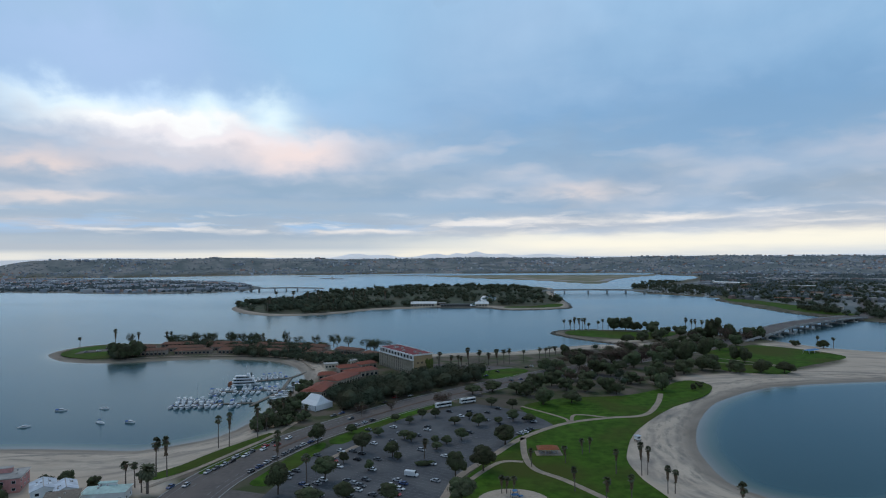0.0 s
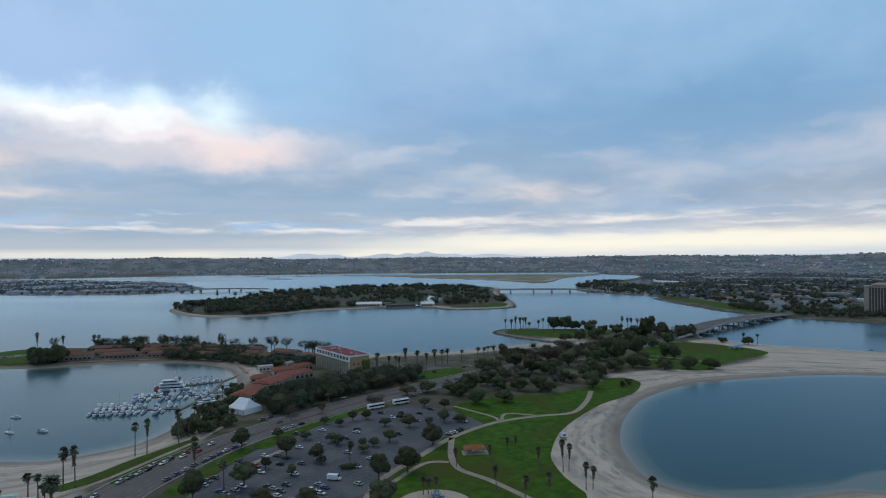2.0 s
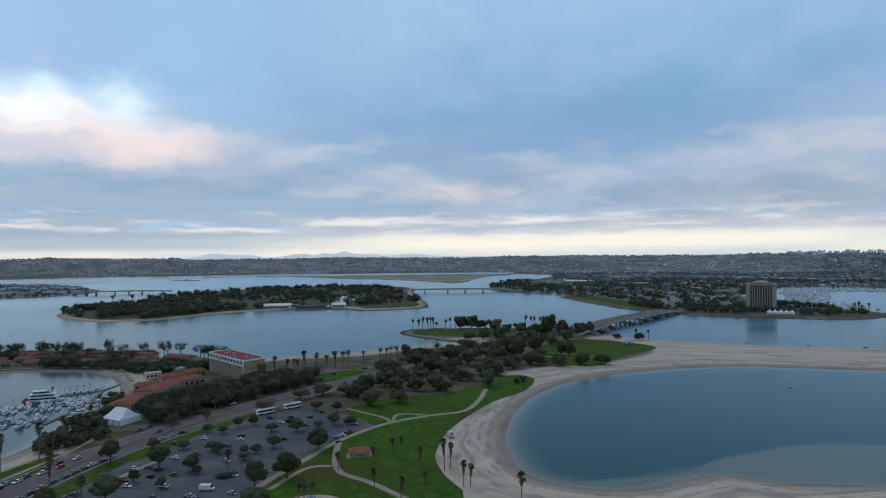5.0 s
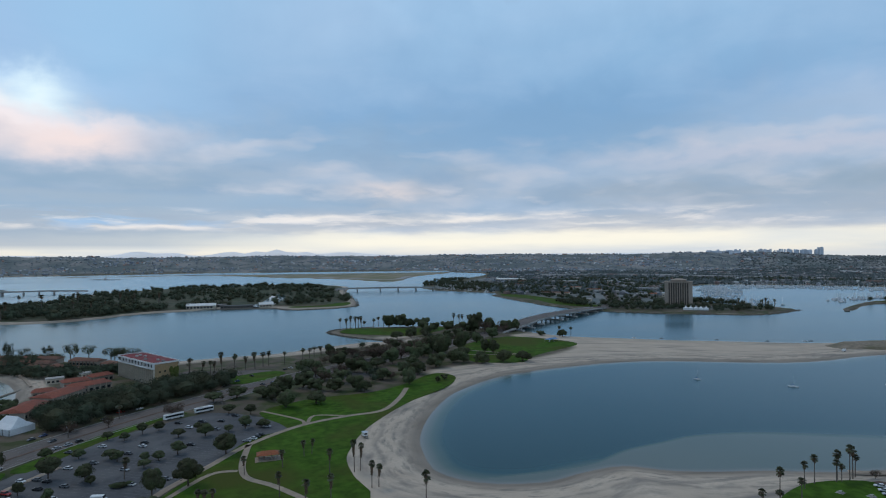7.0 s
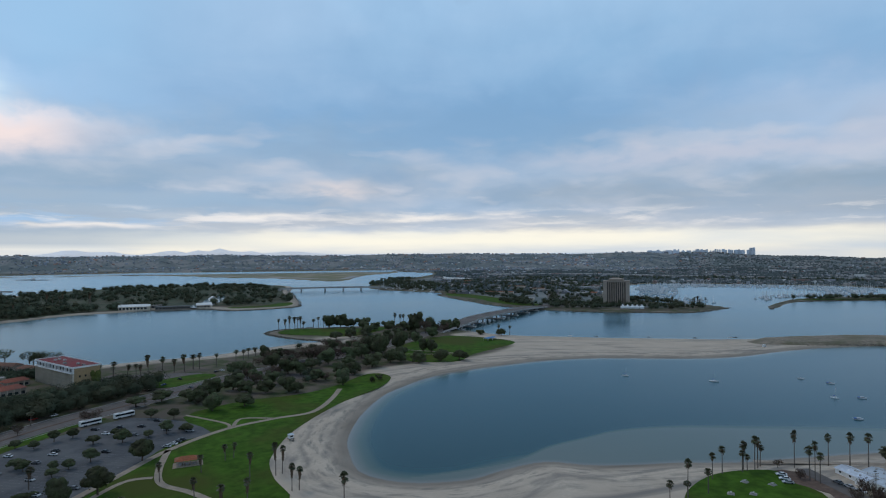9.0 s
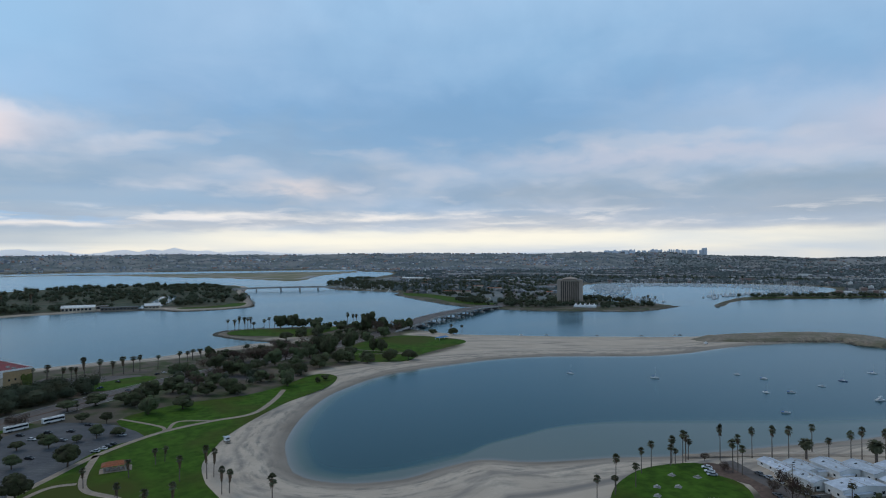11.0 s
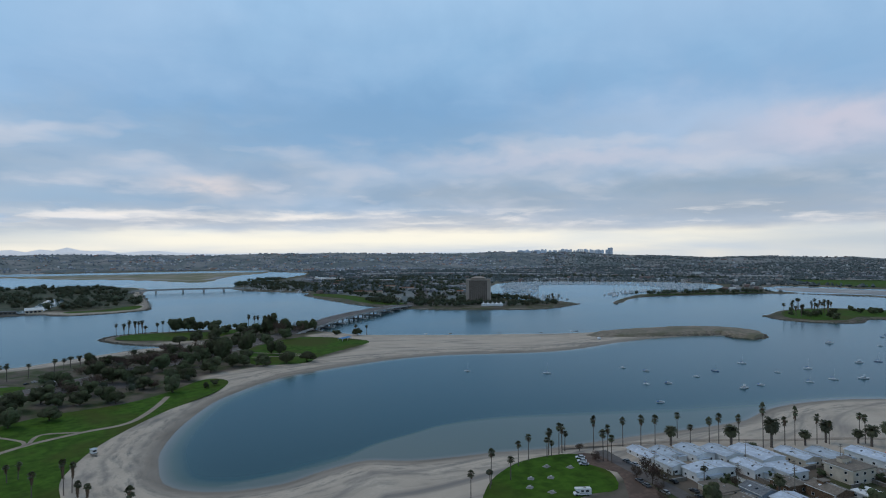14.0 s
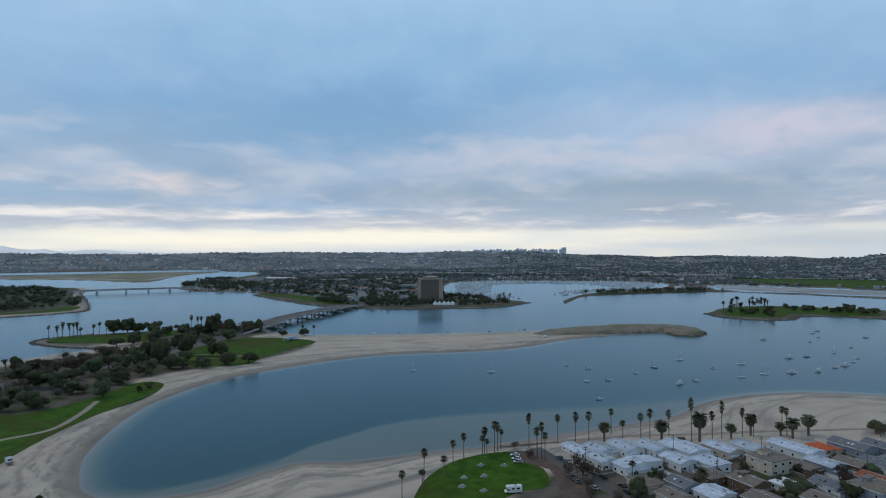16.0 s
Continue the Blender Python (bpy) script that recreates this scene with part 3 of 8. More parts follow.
def hill(az, r):
    """The rise of the far town, in metres."""
    a = np.degrees(az)
    rise = 100 + 4 * np.sin(a * 0.31 + 1) + 2.5 * np.sin(a * 0.83) + 1.5 * np.sin(a * 2.1 + 2)
    rise = rise + 16 * np.exp(-((a + 28) / 16.0) ** 2) - 44 * np.clip((a - 46) / 12, 0, 1) + 22 * np.clip((a - 68) / 8, 0, 1)
    start = 3650 - 1000 * np.clip((a - 35) / 25, 0, 1)
    t = np.clip((r - start) / (4850 - start), 0, 1)
    # low mesas, one behind the other, with flat tops
    wander = 0.05 * np.sin(a * 0.9 + 3 * t) + 0.04 * np.sin(a * 2.3)
    t = np.clip(t + wander * (t > 0.02) * (t < 0.98), 0, 1)
    step = sum(w * np.clip((t - c) / 0.16 + 0.5, 0, 1) for c, w in ((0.35, 0.10), (0.62, 0.10), (0.86, 0.15)))
    return rise * (0.65 * t ** 1.2 + step)


gx, gy, gr, ga = polar_points()
shape = gx.shape
pts = np.stack([gx.ravel(), gy.ravel()], 1)
near_d = signed(lands[0], pts)
isle_d = signed(lands[1], pts)
west_d = signed(lands[2], pts)
marsh_d = signed(lands[3], pts)
far_d = np.maximum(signed(lands[4], pts), np.minimum(signed(lands[5], pts), -signed(smooth(RIVER, step=2), pts)))
islet_d = signed(lands[6], pts)
shore = np.max([near_d, isle_d, west_d, marsh_d, far_d, islet_d], axis=0)
shoal = inside(smooth(SHALLOWS), pts)
shoal_d = np.where(shoal, edge_distance(smooth(SHALLOWS), pts), 0)
slope = np.where(np.abs(shore - near_d) < 1e-6, 0.115, 0.25)
height = np.clip(shore * slope, -6, 2.0)
bed = np.where(shore < 0, np.maximum(height * 1.6, -6), height)
bed = np.where(shoal & (shore < 0), np.maximum(bed, -0.75 - 0.05 * np.sin(pts[:, 0] * 0.05) - 3.5 * np.clip(1 - shoal_d / (6 + 34 * np.clip((pts[:, 0] - 270) / 150, 0, 1)), 0, 1)), bed)
far_town = np.where(far_d > 0, hill(ga.ravel(), gr.ravel()) * np.clip(far_d / 450, 0, 1), 0)
west_town = np.where(west_d > 0, 6 * np.clip(west_d / 300, 0, 1), 0)
bed = bed + far_town + west_town
bed = np.where((shore < -30) & ~shoal, np.minimum(bed, -3.5), bed)
sand_mask = np.zeros(len(pts))
for b in BEACHES:
    q = smooth(b)
    sand_mask = np.maximum(sand_mask, np.clip(signed(q, pts) / 8 + 0.5, 0, 1))
sand_mask = np.maximum(sand_mask, np.clip(1 - np.maximum(shore, 0) / 14, 0, 1) * (np.abs(shore - far_d) > 1e-6) * (np.abs(shore - islet_d) > 1e-6))
sand_mask = np.maximum(sand_mask, np.clip(1.6 - np.maximum(isle_d, 0) / 26, 0, 1) * (isle_d > 0))
sand_mask = np.where(shore < 0, 1, sand_mask)
town_mask = np.clip(np.maximum((far_d - 60) / 40, west_d / 12), 0, 1)
marsh_mask = np.clip(marsh_d / 25, 0, 1)


def add_floats(me, name, values):
    at = me.attributes.new(name, "FLOAT", "POINT")
    at.data.foreach_set("value", np.asarray(values, np.float32))


def polar_faces(keep=None):
    nr, na = shape
    i = np.arange(nr - 1)[:, None]
    j = np.arange(na)[None, :]
    jn = (j + 1) % na
    f = np.stack(np.broadcast_arrays(i * na + j, (i + 1) * na + j, (i + 1) * na + jn, i * na + jn), -1).reshape(-1, 4)[:, ::-1]
    return f if keep is None else f[keep[f].any(1)]


def grid_mesh(name, z, faces, mat):
    me = bpy.data.meshes.new(name)
    me.vertices.add(len(pts))
    me.vertices.foreach_set("co", np.column_stack([pts, z]).astype(np.float32).ravel())
    me.loops.add(faces.size)
    me.loops.foreach_set("vertex_index", faces.astype(np.int32).ravel())
    me.polygons.add(len(faces))
    me.polygons.foreach_set("loop_start", np.arange(0, faces.size, 4, dtype=np.int32))
    me.polygons.foreach_set("use_smooth", np.ones(len(faces), bool))
    me.update(calc_edges=True)
    me.validate()
    me.materials.append(mat)
    return me


me = grid_mesh("ground", bed, polar_faces(), M_GROUND)
add_floats(me, "shore", shore)
add_floats(me, "sand", sand_mask)
add_floats(me, "town", town_mask)
add_floats(me, "marsh", marsh_mask)
tagged(new("ground", me), "sandy shores and flat bare land round the bay", "ground", kind="structure")
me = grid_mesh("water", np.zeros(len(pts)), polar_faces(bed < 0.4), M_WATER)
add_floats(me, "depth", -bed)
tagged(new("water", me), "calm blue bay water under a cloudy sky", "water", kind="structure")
boxed("ground_below", (25, -30, 1.0, 65, 10, 1.95), M_GROUND)
tagged(bpy.data.objects["ground_below"], "plain built-up ground between the beaches", "ground", kind="structure")


def ground_at(x, y):
    """The land's height at a place, from the nearest point of the ground sheet's plan."""
    p = np.array([[x, y]], float)
    d = max(signed(lands[0], p)[0] * 0.115, *(signed(q, p)[0] * 0.25 for q in (lands[1], lands[2], lands[5], lands[6])))
    return float(np.clip(d, -6, 2.0))


# ---- lawns, road, car park and paths ----
Z = 2.0
LAWNS = {
    "park": [(1, 249), (11, 275), (27, 307), (44, 341), (64, 356), (49, 396), (80, 422), (126, 429), (156, 447), (184, 476), (198, 478), (203, 463), (197, 446), (181, 424), (150, 396), (123, 363), (104, 334), (92, 305), (88, 289), (88, 267), (90, 240), (60, 225), (10, 225)],
    "bridge": [(262, 610), (289, 639), (336, 665), (366, 645), (388, 605), (384, 578), (340, 550), (305, 527), (283, 502), (258, 508), (241, 522), (242, 564)],
    "roadside": [(25, 518), (57, 538), (73, 526), (52, 497), (29, 494)],
    "point": [(155, 783), (180, 815), (253, 788), (303, 780), (240, 715), (200, 735), (175, 755)],
    "hotel point": [(-400, 628), (-418, 660), (-412, 690), (-390, 702), (-341, 640), (-356, 608)],
    "beach strip": [(-136, 277), (-127, 291), (-119, 310), (-109, 328), (-100, 343), (-97, 338), (-107, 315), (-118, 289), (-130, 272)],
    "promenade strip": [(-115, 284), (-105, 311), (-96, 333), (-94, 326), (-101, 305), (-110, 280)],
    "verge": [(-86, 266), (-83, 281), (-75, 309), (-66, 325), (-63, 316), (-70, 288), (-76, 265)],
    "car park verge": [(-63, 328), (-50, 352), (-37, 374), (-21, 394), (-2, 412), (6, 412), (-4, 402), (-18, 383), (-33, 362), (-46, 338), (-55, 322)],
    "cove park": [(237, 180), (253, 190), (270, 195), (287, 193), (298, 187), (292, 177), (293, 162), (280, 147), (267, 150), (249, 150), (221, 160)],
}
for key, outline in LAWNS.items():
    sheet("lawn", smooth(outline, step=3), Z + 0.12, M_GRASS, "short green mown lawn of the " + key, "lawn")
ROAD = [(-112, 190), (-108, 230), (-104, 270), (-92, 305), (-75, 340), (-50, 375), (-20, 412), (15, 446), (50, 480), (90, 515), (150, 555), (220, 605), (290, 665), (345, 712), (375, 738)]
road_line = smooth(ROAD, closed=False, step=5)
strip("side_road", smooth([(-112, 258), (-95, 254), (-72, 246), (-50, 236)], closed=False), 13, Z + 0.03, M_ROAD, "grey asphalt side road into the car park", "road")
strip("road", road_line, 25, Z + 0.06, M_ROAD, "grey asphalt four-lane road along the park", "road")
CAR_PARK = [(-80, 215), (-76, 250), (-72, 275), (-66, 302), (-57, 326), (-43, 347), (-29, 368), (-6, 389), (20, 408), (51, 385), (66, 358), (44, 331), (27, 307), (9, 275), (1, 249), (-2, 215)]
sheet("car_park", smooth(CAR_PARK, step=2), Z + 0.08, M_ASPHALT, "large dark asphalt car park with planted islands", "car park")

# ---- paths, kerbs, road lines ----
PATHS = [
    ([(-2, 240), (1, 253), (7, 274), (25, 303), (43, 331), (71, 358), (100, 370), (124, 376), (142, 404), (155, 434)], 3.6),
    ([(43, 331), (40, 302), (42, 282), (53, 268), (64, 250), (72, 235)], 3.2),
    ([(11, 268), (26, 291), (38, 292)], 2.6),
    ([(76, 362), (82, 378), (100, 371)], 2.2),
    ([(51, 400), (72, 372), (74, 361)], 2.0),
    ([(250, 560), (300, 540), (255, 590)], 2.0),
]
for line, wide in PATHS:
    strip("footpath", smooth(line, closed=False, step=5), wide, Z + 0.2, M_PATH, "pale concrete footpath winding over the lawn", "footpath")
ring = [(28 + 15 * math.cos(a), 244 + 14 * math.sin(a)) for a in np.linspace(0, 2 * math.pi, 28, endpoint=False)]
M_DIRT = material("brown_dirt", (0.150, 0.098, 0.075), 0.95, 0, 0.5, 0.25, 0.3, (0.115, 0.078, 0.06), 0.12)
M_PLAYSAND = material("play_sand", (0.46, 0.38, 0.30), 0.95, 0, 0.8, 0.1, 0.2)
sheet("sand_pit", ring, Z + 0.22, M_PLAYSAND, "round pale sand pit in the park lawn", "sand pit")
strip("footpath", smooth([(-130, 262), (-117, 287), (-106, 314), (-96.5, 338), (-90, 366)], closed=False), 2.6, Z + 0.16, M_PATH, "pale concrete promenade beside the beach", "footpath")
sheet("footpath", [(-58, 300), (-44, 326), (-41, 325), (-55, 299)], Z + 0.2, M_PATH, "pale concrete pavement beside the car park", "footpath")
strip("seawall_path", smooth([(300, 200), (320, 189), (345, 176), (370, 163), (400, 142), (430, 124), (452, 108), (476, 92), (500, 70)], closed=False), 3.0, Z + 0.12, M_PATH, "pale concrete promenade behind the beach", "footpath")
strip("footpath", smooth([(-118, 540), (-142, 590), (-176, 614), (-223, 623), (-279, 619), (-332, 605)], closed=False), 2.4, Z + 0.1, M_PATH, "pale concrete promenade below the hotel wings", "footpath")
strip("side_road", smooth([(311, 184), (307, 170), (303, 155), (297, 130), (290, 105), (280, 70)], closed=False), 7, Z + 0.09, M_ROAD, "worn grey side street between the houses", "road")
sheet("parking_bay", smooth([(296, 188), (306, 182), (302, 160), (294, 140), (284, 126), (272, 132), (284, 146), (295, 160), (290, 176)], step=2), Z + 0.05, M_DIRT, "bare brown earth parking bay beside the lawn", "parking bay")
sheet("parking_bay", [(-20, 540), (40, 505), (70, 512), (60, 545), (20, 556), (-10, 562)], Z + 0.05, M_ROAD, "grey asphalt parking bay by the hotel", "parking bay")
sheet("parking_bay", [(84, 520), (140, 500), (150, 480), (90, 490)], Z + 0.05, M_ROAD, "grey asphalt parking bay under the trees", "parking bay")
sheet("parking_bay", [(-396, 640), (-365, 664), (-345, 690), (-355, 700), (-400, 660)], Z + 0.3, M_ROAD, "small asphalt parking bay on the point", "parking bay")


def offset(line, d):
    t = np.gradient(line, axis=0)
    t /= np.linalg.norm(t, axis=1)[:, None]
    return line + np.stack([-t[:, 1], t[:, 0]], 1) * d


for d in (12.8, -12.8):
    strip("kerb", offset(road_line[4:62], d), 0.5, Z + 0.2, M_KERB, "pale concrete kerb along the road", "kerb")
strip("road_median", offset(road_line[16:60], -1.0), 1.6, Z + 0.2, M_DIRT, "narrow raised median of bare brown earth", "kerb")
lines_v, lines_f = [], []


def dash(a, b, w, z):
    a, b = np.array(a, float), np.array(b, float)
    t = (b - a) / max(np.linalg.norm(b - a), 1e-6)
    n = np.array((-t[1], t[0])) * w / 2
    k = len(lines_v)
    lines_v.extend([(*(a + n), z), (*(a - n), z), (*(b - n), z), (*(b + n), z)])
    lines_f.append((k, k + 1, k + 2, k + 3))


for d in (5.0, -6.5, 9.3, -9.6):
    o = offset(road_line, d)
    for i in range(4, len(o) - 8):
        dash(o[i], o[i] + (o[i + 1] - o[i]) * (0.95 if abs(d) > 9 else 0.45), 0.28, Z + 0.066)
for k in range(8):
    dash((-116 + k * 3.3, 246), (-116 + k * 3.3, 250), 0.6, Z + 0.066)
row_t = np.array((0.52, 0.85))
row_n = np.array((0.85, -0.52))
for r, (ox, oy, n) in enumerate([(-64, 262, 13), (-50, 258, 34), (-37, 250, 36), (-23, 246, 36), (-10, 246, 30), (4, 262, 22)]):
    for k in range(n):
        p = np.array((ox, oy)) + row_t * 2.9 * k
        dash(p - row_n * 4.8, p + row_n * 4.8, 0.11, Z + 0.087)
tagged(raw("road_markings", lines_v, lines_f, M_LINE), "worn white painted lane and parking lines", "road marking", kind="stuff")


# ---- trees ----
def lump(verts, faces, rng, c, rw, rh):
    """A closed uneven clump of foliage, the inside of a lobe."""
    n, rings, seg = len(verts), 4, 8
    verts.append(Vector((c[0], c[1], c[2] - rh)))
    for i in range(rings):
        el = -math.pi / 2 + math.pi * (i + 1) / (rings + 1)
        for k in range(seg):
            a, q = 2 * math.pi * k / seg, rng.uniform(0.82, 1.12)
            verts.append(Vector((c[0] + rw * q * math.cos(a) * math.cos(el), c[1] + rw * q * math.sin(a) * math.cos(el), c[2] + rh * q * math.sin(el))))
    verts.append(Vector((c[0], c[1], c[2] + rh)))
    for k in range(seg):
        faces.append((n, n + 1 + (k + 1) % seg, n + 1 + k))
        faces.append((n + 1 + rings * seg, n + 1 + (rings - 1) * seg + k, n + 1 + (rings - 1) * seg + (k + 1) % seg))
        for i in range(rings - 1):
            r0, r1 = n + 1 + i * seg, n + 1 + (i + 1) * seg
            faces.append((r0 + k, r0 + (k + 1) % seg, r1 + (k + 1) % seg, r1 + k))


def leaf_crown(rng, height, width, base, lobes, leaves, size, flat=0.75, solid=True, dome=False):
    """A crown of leaf sprays gathered in uneven lobes."""
    verts, faces = [], []
    cs = [(0, 0, base + (height - base) * 0.50, width * 0.36, (height - base) * 0.42 * flat)]
    for k in range(lobes):
        a = k * 2.4 + rng.uniform(-.4, .4)
        r = width * rng.uniform(0.18, 0.40)
        cs.append((r * math.cos(a), r * math.sin(a), base + (height - base) * rng.uniform(0.28, 0.80), width * rng.uniform(0.12, 0.25), (height - base) * rng.uniform(0.15, 0.28) * flat))
    if dome:
        # a smooth umbrella: lobes over the upper half of a ball, flat below
        cs = [(0, 0, base + (height - base) * 0.42, width * 0.42, (height - base) * 0.40)]
        for k in range(lobes):
            a, el = k * 2.4 + rng.uniform(-.3, .3), radians(rng.uniform(2, 75))
            r = width * 0.34 * math.cos(el)
            cs.append((r * math.cos(a), r * math.sin(a), base + (height - base) * (0.26 + 0.52 * math.sin(el)), width * rng.uniform(0.15, 0.20), (height - base) * rng.uniform(0.17, 0.22)))
    if solid:
        for cx, cy, cz, rw, rh in cs:
            lump(verts, faces, rng, (cx, cy, cz), rw * 0.88, rh * 0.88)
    for i in range(leaves):
        cx, cy, cz, rw, rh = cs[0] if solid and i % 3 == 0 else cs[i % (lobes + 1)] if solid else cs[1 + i % lobes]
        v = Vector((rng.gauss(0, 1), rng.gauss(0, 1), rng.gauss(0, 1)))
        v.normalize()
        q = rng.uniform(0.80, 1.02)
        p = Vector((cx + v.x * rw * q, cy + v.y * rw * q, cz + v.z * rh * q))
        nrm = (v * 1.3 + Vector((rng.uniform(-.7, .7), rng.uniform(-.7, .7), rng.uniform(-.2, .9)))).normalized()
        t = nrm.orthogonal().normalized()
        t.rotate(Matrix.Rotation(rng.uniform(0, 6.28), 3, nrm))
        b = nrm.cross(t)
        s = size * rng.uniform(0.6, 1.3)
        n = len(verts)
        verts += [p - t * s, p + b * s * 0.55 + nrm * s * 0.12, p + t * s, p - b * s * 0.55 + nrm * s * 0.12]
        faces.append((n, n + 1, n + 2, n + 3))
    return verts, faces


def limb(bm, a, b, r0, r1, seg=6):
    a, b = Vector(a), Vector(b)
    d = (b - a)
    rot = d.to_track_quat("Z", "Y").to_matrix()
    lo = [bm.verts.new(a + rot @ Vector((r0 * math.cos(k * 2 * math.pi / seg), r0 * math.sin(k * 2 * math.pi / seg), 0))) for k in range(seg)]
    hi = [bm.verts.new(b + rot @ Vector((r1 * math.cos(k * 2 * math.pi / seg), r1 * math.sin(k * 2 * math.pi / seg), 0))) for k in range(seg)]
    for k in range(seg):
        bm.faces.new((lo[k], lo[(k + 1) % seg], hi[(k + 1) % seg], hi[k]))
    bm.faces.new(hi)


def broad_tree(seed, height, width, mat, label, leaves=420, size=0.52, base=0.03, flat=0.9, lobes=10, solid=True, dome=False):
    rng = random.Random(seed)
    ob = empty("tree", 0, 0, -500)
    bm = bmesh.new()
    limb(bm, (0, 0, -0.4), (0.1, 0.05, height * 0.34), 0.34, 0.24)
    for k in range(5):
        a = k * 1.26 + rng.uniform(-.3, .3)
        limb(bm, (0.08, 0.04, height * rng.uniform(0.2, 0.33)), (width * 0.27 * math.cos(a), width * 0.27 * math.sin(a), height * rng.uniform(0.5, 0.7)), 0.17, 0.06, 5)
    part("trunk", bm, M_BARK, ob)
    v, f = leaf_crown(rng, height, width, height * base, lobes, leaves, size, flat, solid, dome)
    raw("crown", v, f, mat, ob)
    return tagged(ob, label, "tree", kind="")


def fan_palm(seed, height, label):
    """A tall fan palm: thin trunk, skirt of dead leaves, round head of fans."""
    rng = random.Random(seed)
    ob = empty("palm_tree", 0, 0, -500)
    bm = bmesh.new()
    bend = rng.uniform(-0.5, 0.5)
    top = None
    for k in range(5):
        z0, z1 = height * (k / 5) - (0.4 if k == 0 else 0), height * (k + 1) / 5 - 0.6
        p0 = (bend * (k / 5) ** 2, 0, z0 if k == 0 else height * k / 5 - 0.6)
        p1 = (bend * ((k + 1) / 5) ** 2, 0, z1)
        limb(bm, p0, p1, 0.30 - 0.025 * k, 0.275 - 0.025 * k, 7)
        top = Vector(p1)
    part("trunk", bm, M_PBARK, ob)
    bm = bmesh.new()
    long = rng.uniform(4.0, 6.5) if seed % 2 else rng.uniform(1.2, 3.0)
    limb(bm, top - Vector((0, 0, long)), top + Vector((0, 0, 0.2)), 0.45, 0.95, 9)
    for k in range(18):
        a = k * 0.349 + rng.uniform(-.1, .1)
        q = top + Vector((0.7 * math.cos(a), 0.7 * math.sin(a), -rng.uniform(0.2, long)))
        e = q + Vector((0.5 * math.cos(a), 0.5 * math.sin(a), -0.9))
        s = Vector((-math.sin(a), math.cos(a), 0)) * 0.3
        bm.faces.new([bm.verts.new(q - s), bm.verts.new(q + s), bm.verts.new(e)])
    part("skirt", bm, M_SKIRT, ob, "brown hanging skirt of dead fronds")
    verts, faces = [], []
    for k in range(34):
        a = rng.uniform(0, 6.28)
        el = radians(rng.uniform(-35, 80))
        d = Vector((math.cos(a) * math.cos(el), math.sin(a) * math.cos(el), math.sin(el)))
        side = Vector((-math.sin(a), math.cos(a), 0))
        up = side.cross(d)
        r = rng.uniform(0.75, 1.2)
        c = top + d * r + Vector((0, 0, 0.25))
        n = len(verts)
        verts.append(tuple(top + Vector((0, 0, 0.2))))
        verts.append(tuple(c))
        for j in range(7):
            b = radians(-75 + 25 * j)
            le = rng.uniform(0.8, 1.15)
            verts.append(tuple(c + d * math.cos(b) * le + side * math.sin(b) * le - Vector((0, 0, 0.25 * le)) + up * 0.1 * (j % 2)))
        faces.append((n, n + 4, n + 5))
        for j in range(6):
            faces.append((n + 1, n + 2 + j, n + 3 + j))
    raw("crown", verts, faces, M_PALM, ob)
    return tagged(ob, label, "palm tree")


def date_palm(seed, height, spread, label):
    rng = random.Random(seed)
    ob = empty("date_palm", 0, 0, -500)
    bm = bmesh.new()
    hh = height - spread * 0.35
    for k in range(4):
        limb(bm, (0, 0, hh * k / 4 - (0.4 if k == 0 else 0)), (0, 0, hh * (k + 1) / 4), 0.55, 0.50 if k < 3 else 0.75, 8)
    part("trunk", bm, M_PBARK, ob)
    verts, faces = [], []
    for k in range(150):
        a = rng.uniform(0, 6.28)
        el = radians(rng.uniform(-45, 85))
        L0 = spread * 0.56 * rng.uniform(0.85, 1.1)
        pts_, p = [], Vector((0, 0, hh))
        e = el
        for s in range(5):
            pts_.append(p.copy())
            p = p + Vector((math.cos(a) * math.cos(e), math.sin(a) * math.cos(e), math.sin(e))) * L0 / 4.5
            e -= radians(22)
        side = Vector((-math.sin(a), math.cos(a), 0))
        for s in range(4):
            w0, w1 = (0.15, 0.5, 0.6, 0.5, 0.12)[s], (0.15, 0.5, 0.6, 0.5, 0.12)[s + 1]
            n = len(verts)
            drop = Vector((0, 0, 0.18))
            verts += [tuple(pts_[s] - side * w0 - drop), tuple(pts_[s]), tuple(pts_[s] + side * w0 - drop), tuple(pts_[s + 1] - side * w1 - drop), tuple(pts_[s + 1]), tuple(pts_[s + 1] + side * w1 - drop)]
            faces += [(n, n + 1, n + 4, n + 3), (n + 1, n + 2, n + 5, n + 4)]
    raw("crown", verts, faces, M_PALM, ob)
    return tagged(ob, label, "palm tree")


def put(ob, x, y, z=None, sx=1.0, sz=1.0, turn=0.0, label="", group=""):
    c = copy_thing(ob, Matrix.Translation((x, y, Z if z is None else z)) @ Matrix.Rotation(radians(turn), 4, "Z") @ Matrix.Diagonal((sx, sx, sz, 1)))
    if label:
        c["label"] = label
    if group:
        c["group"] = group
    return c


def discard(ob):
    for o in (*ob.children_recursive, ob):
        bpy.data.objects.remove(o)


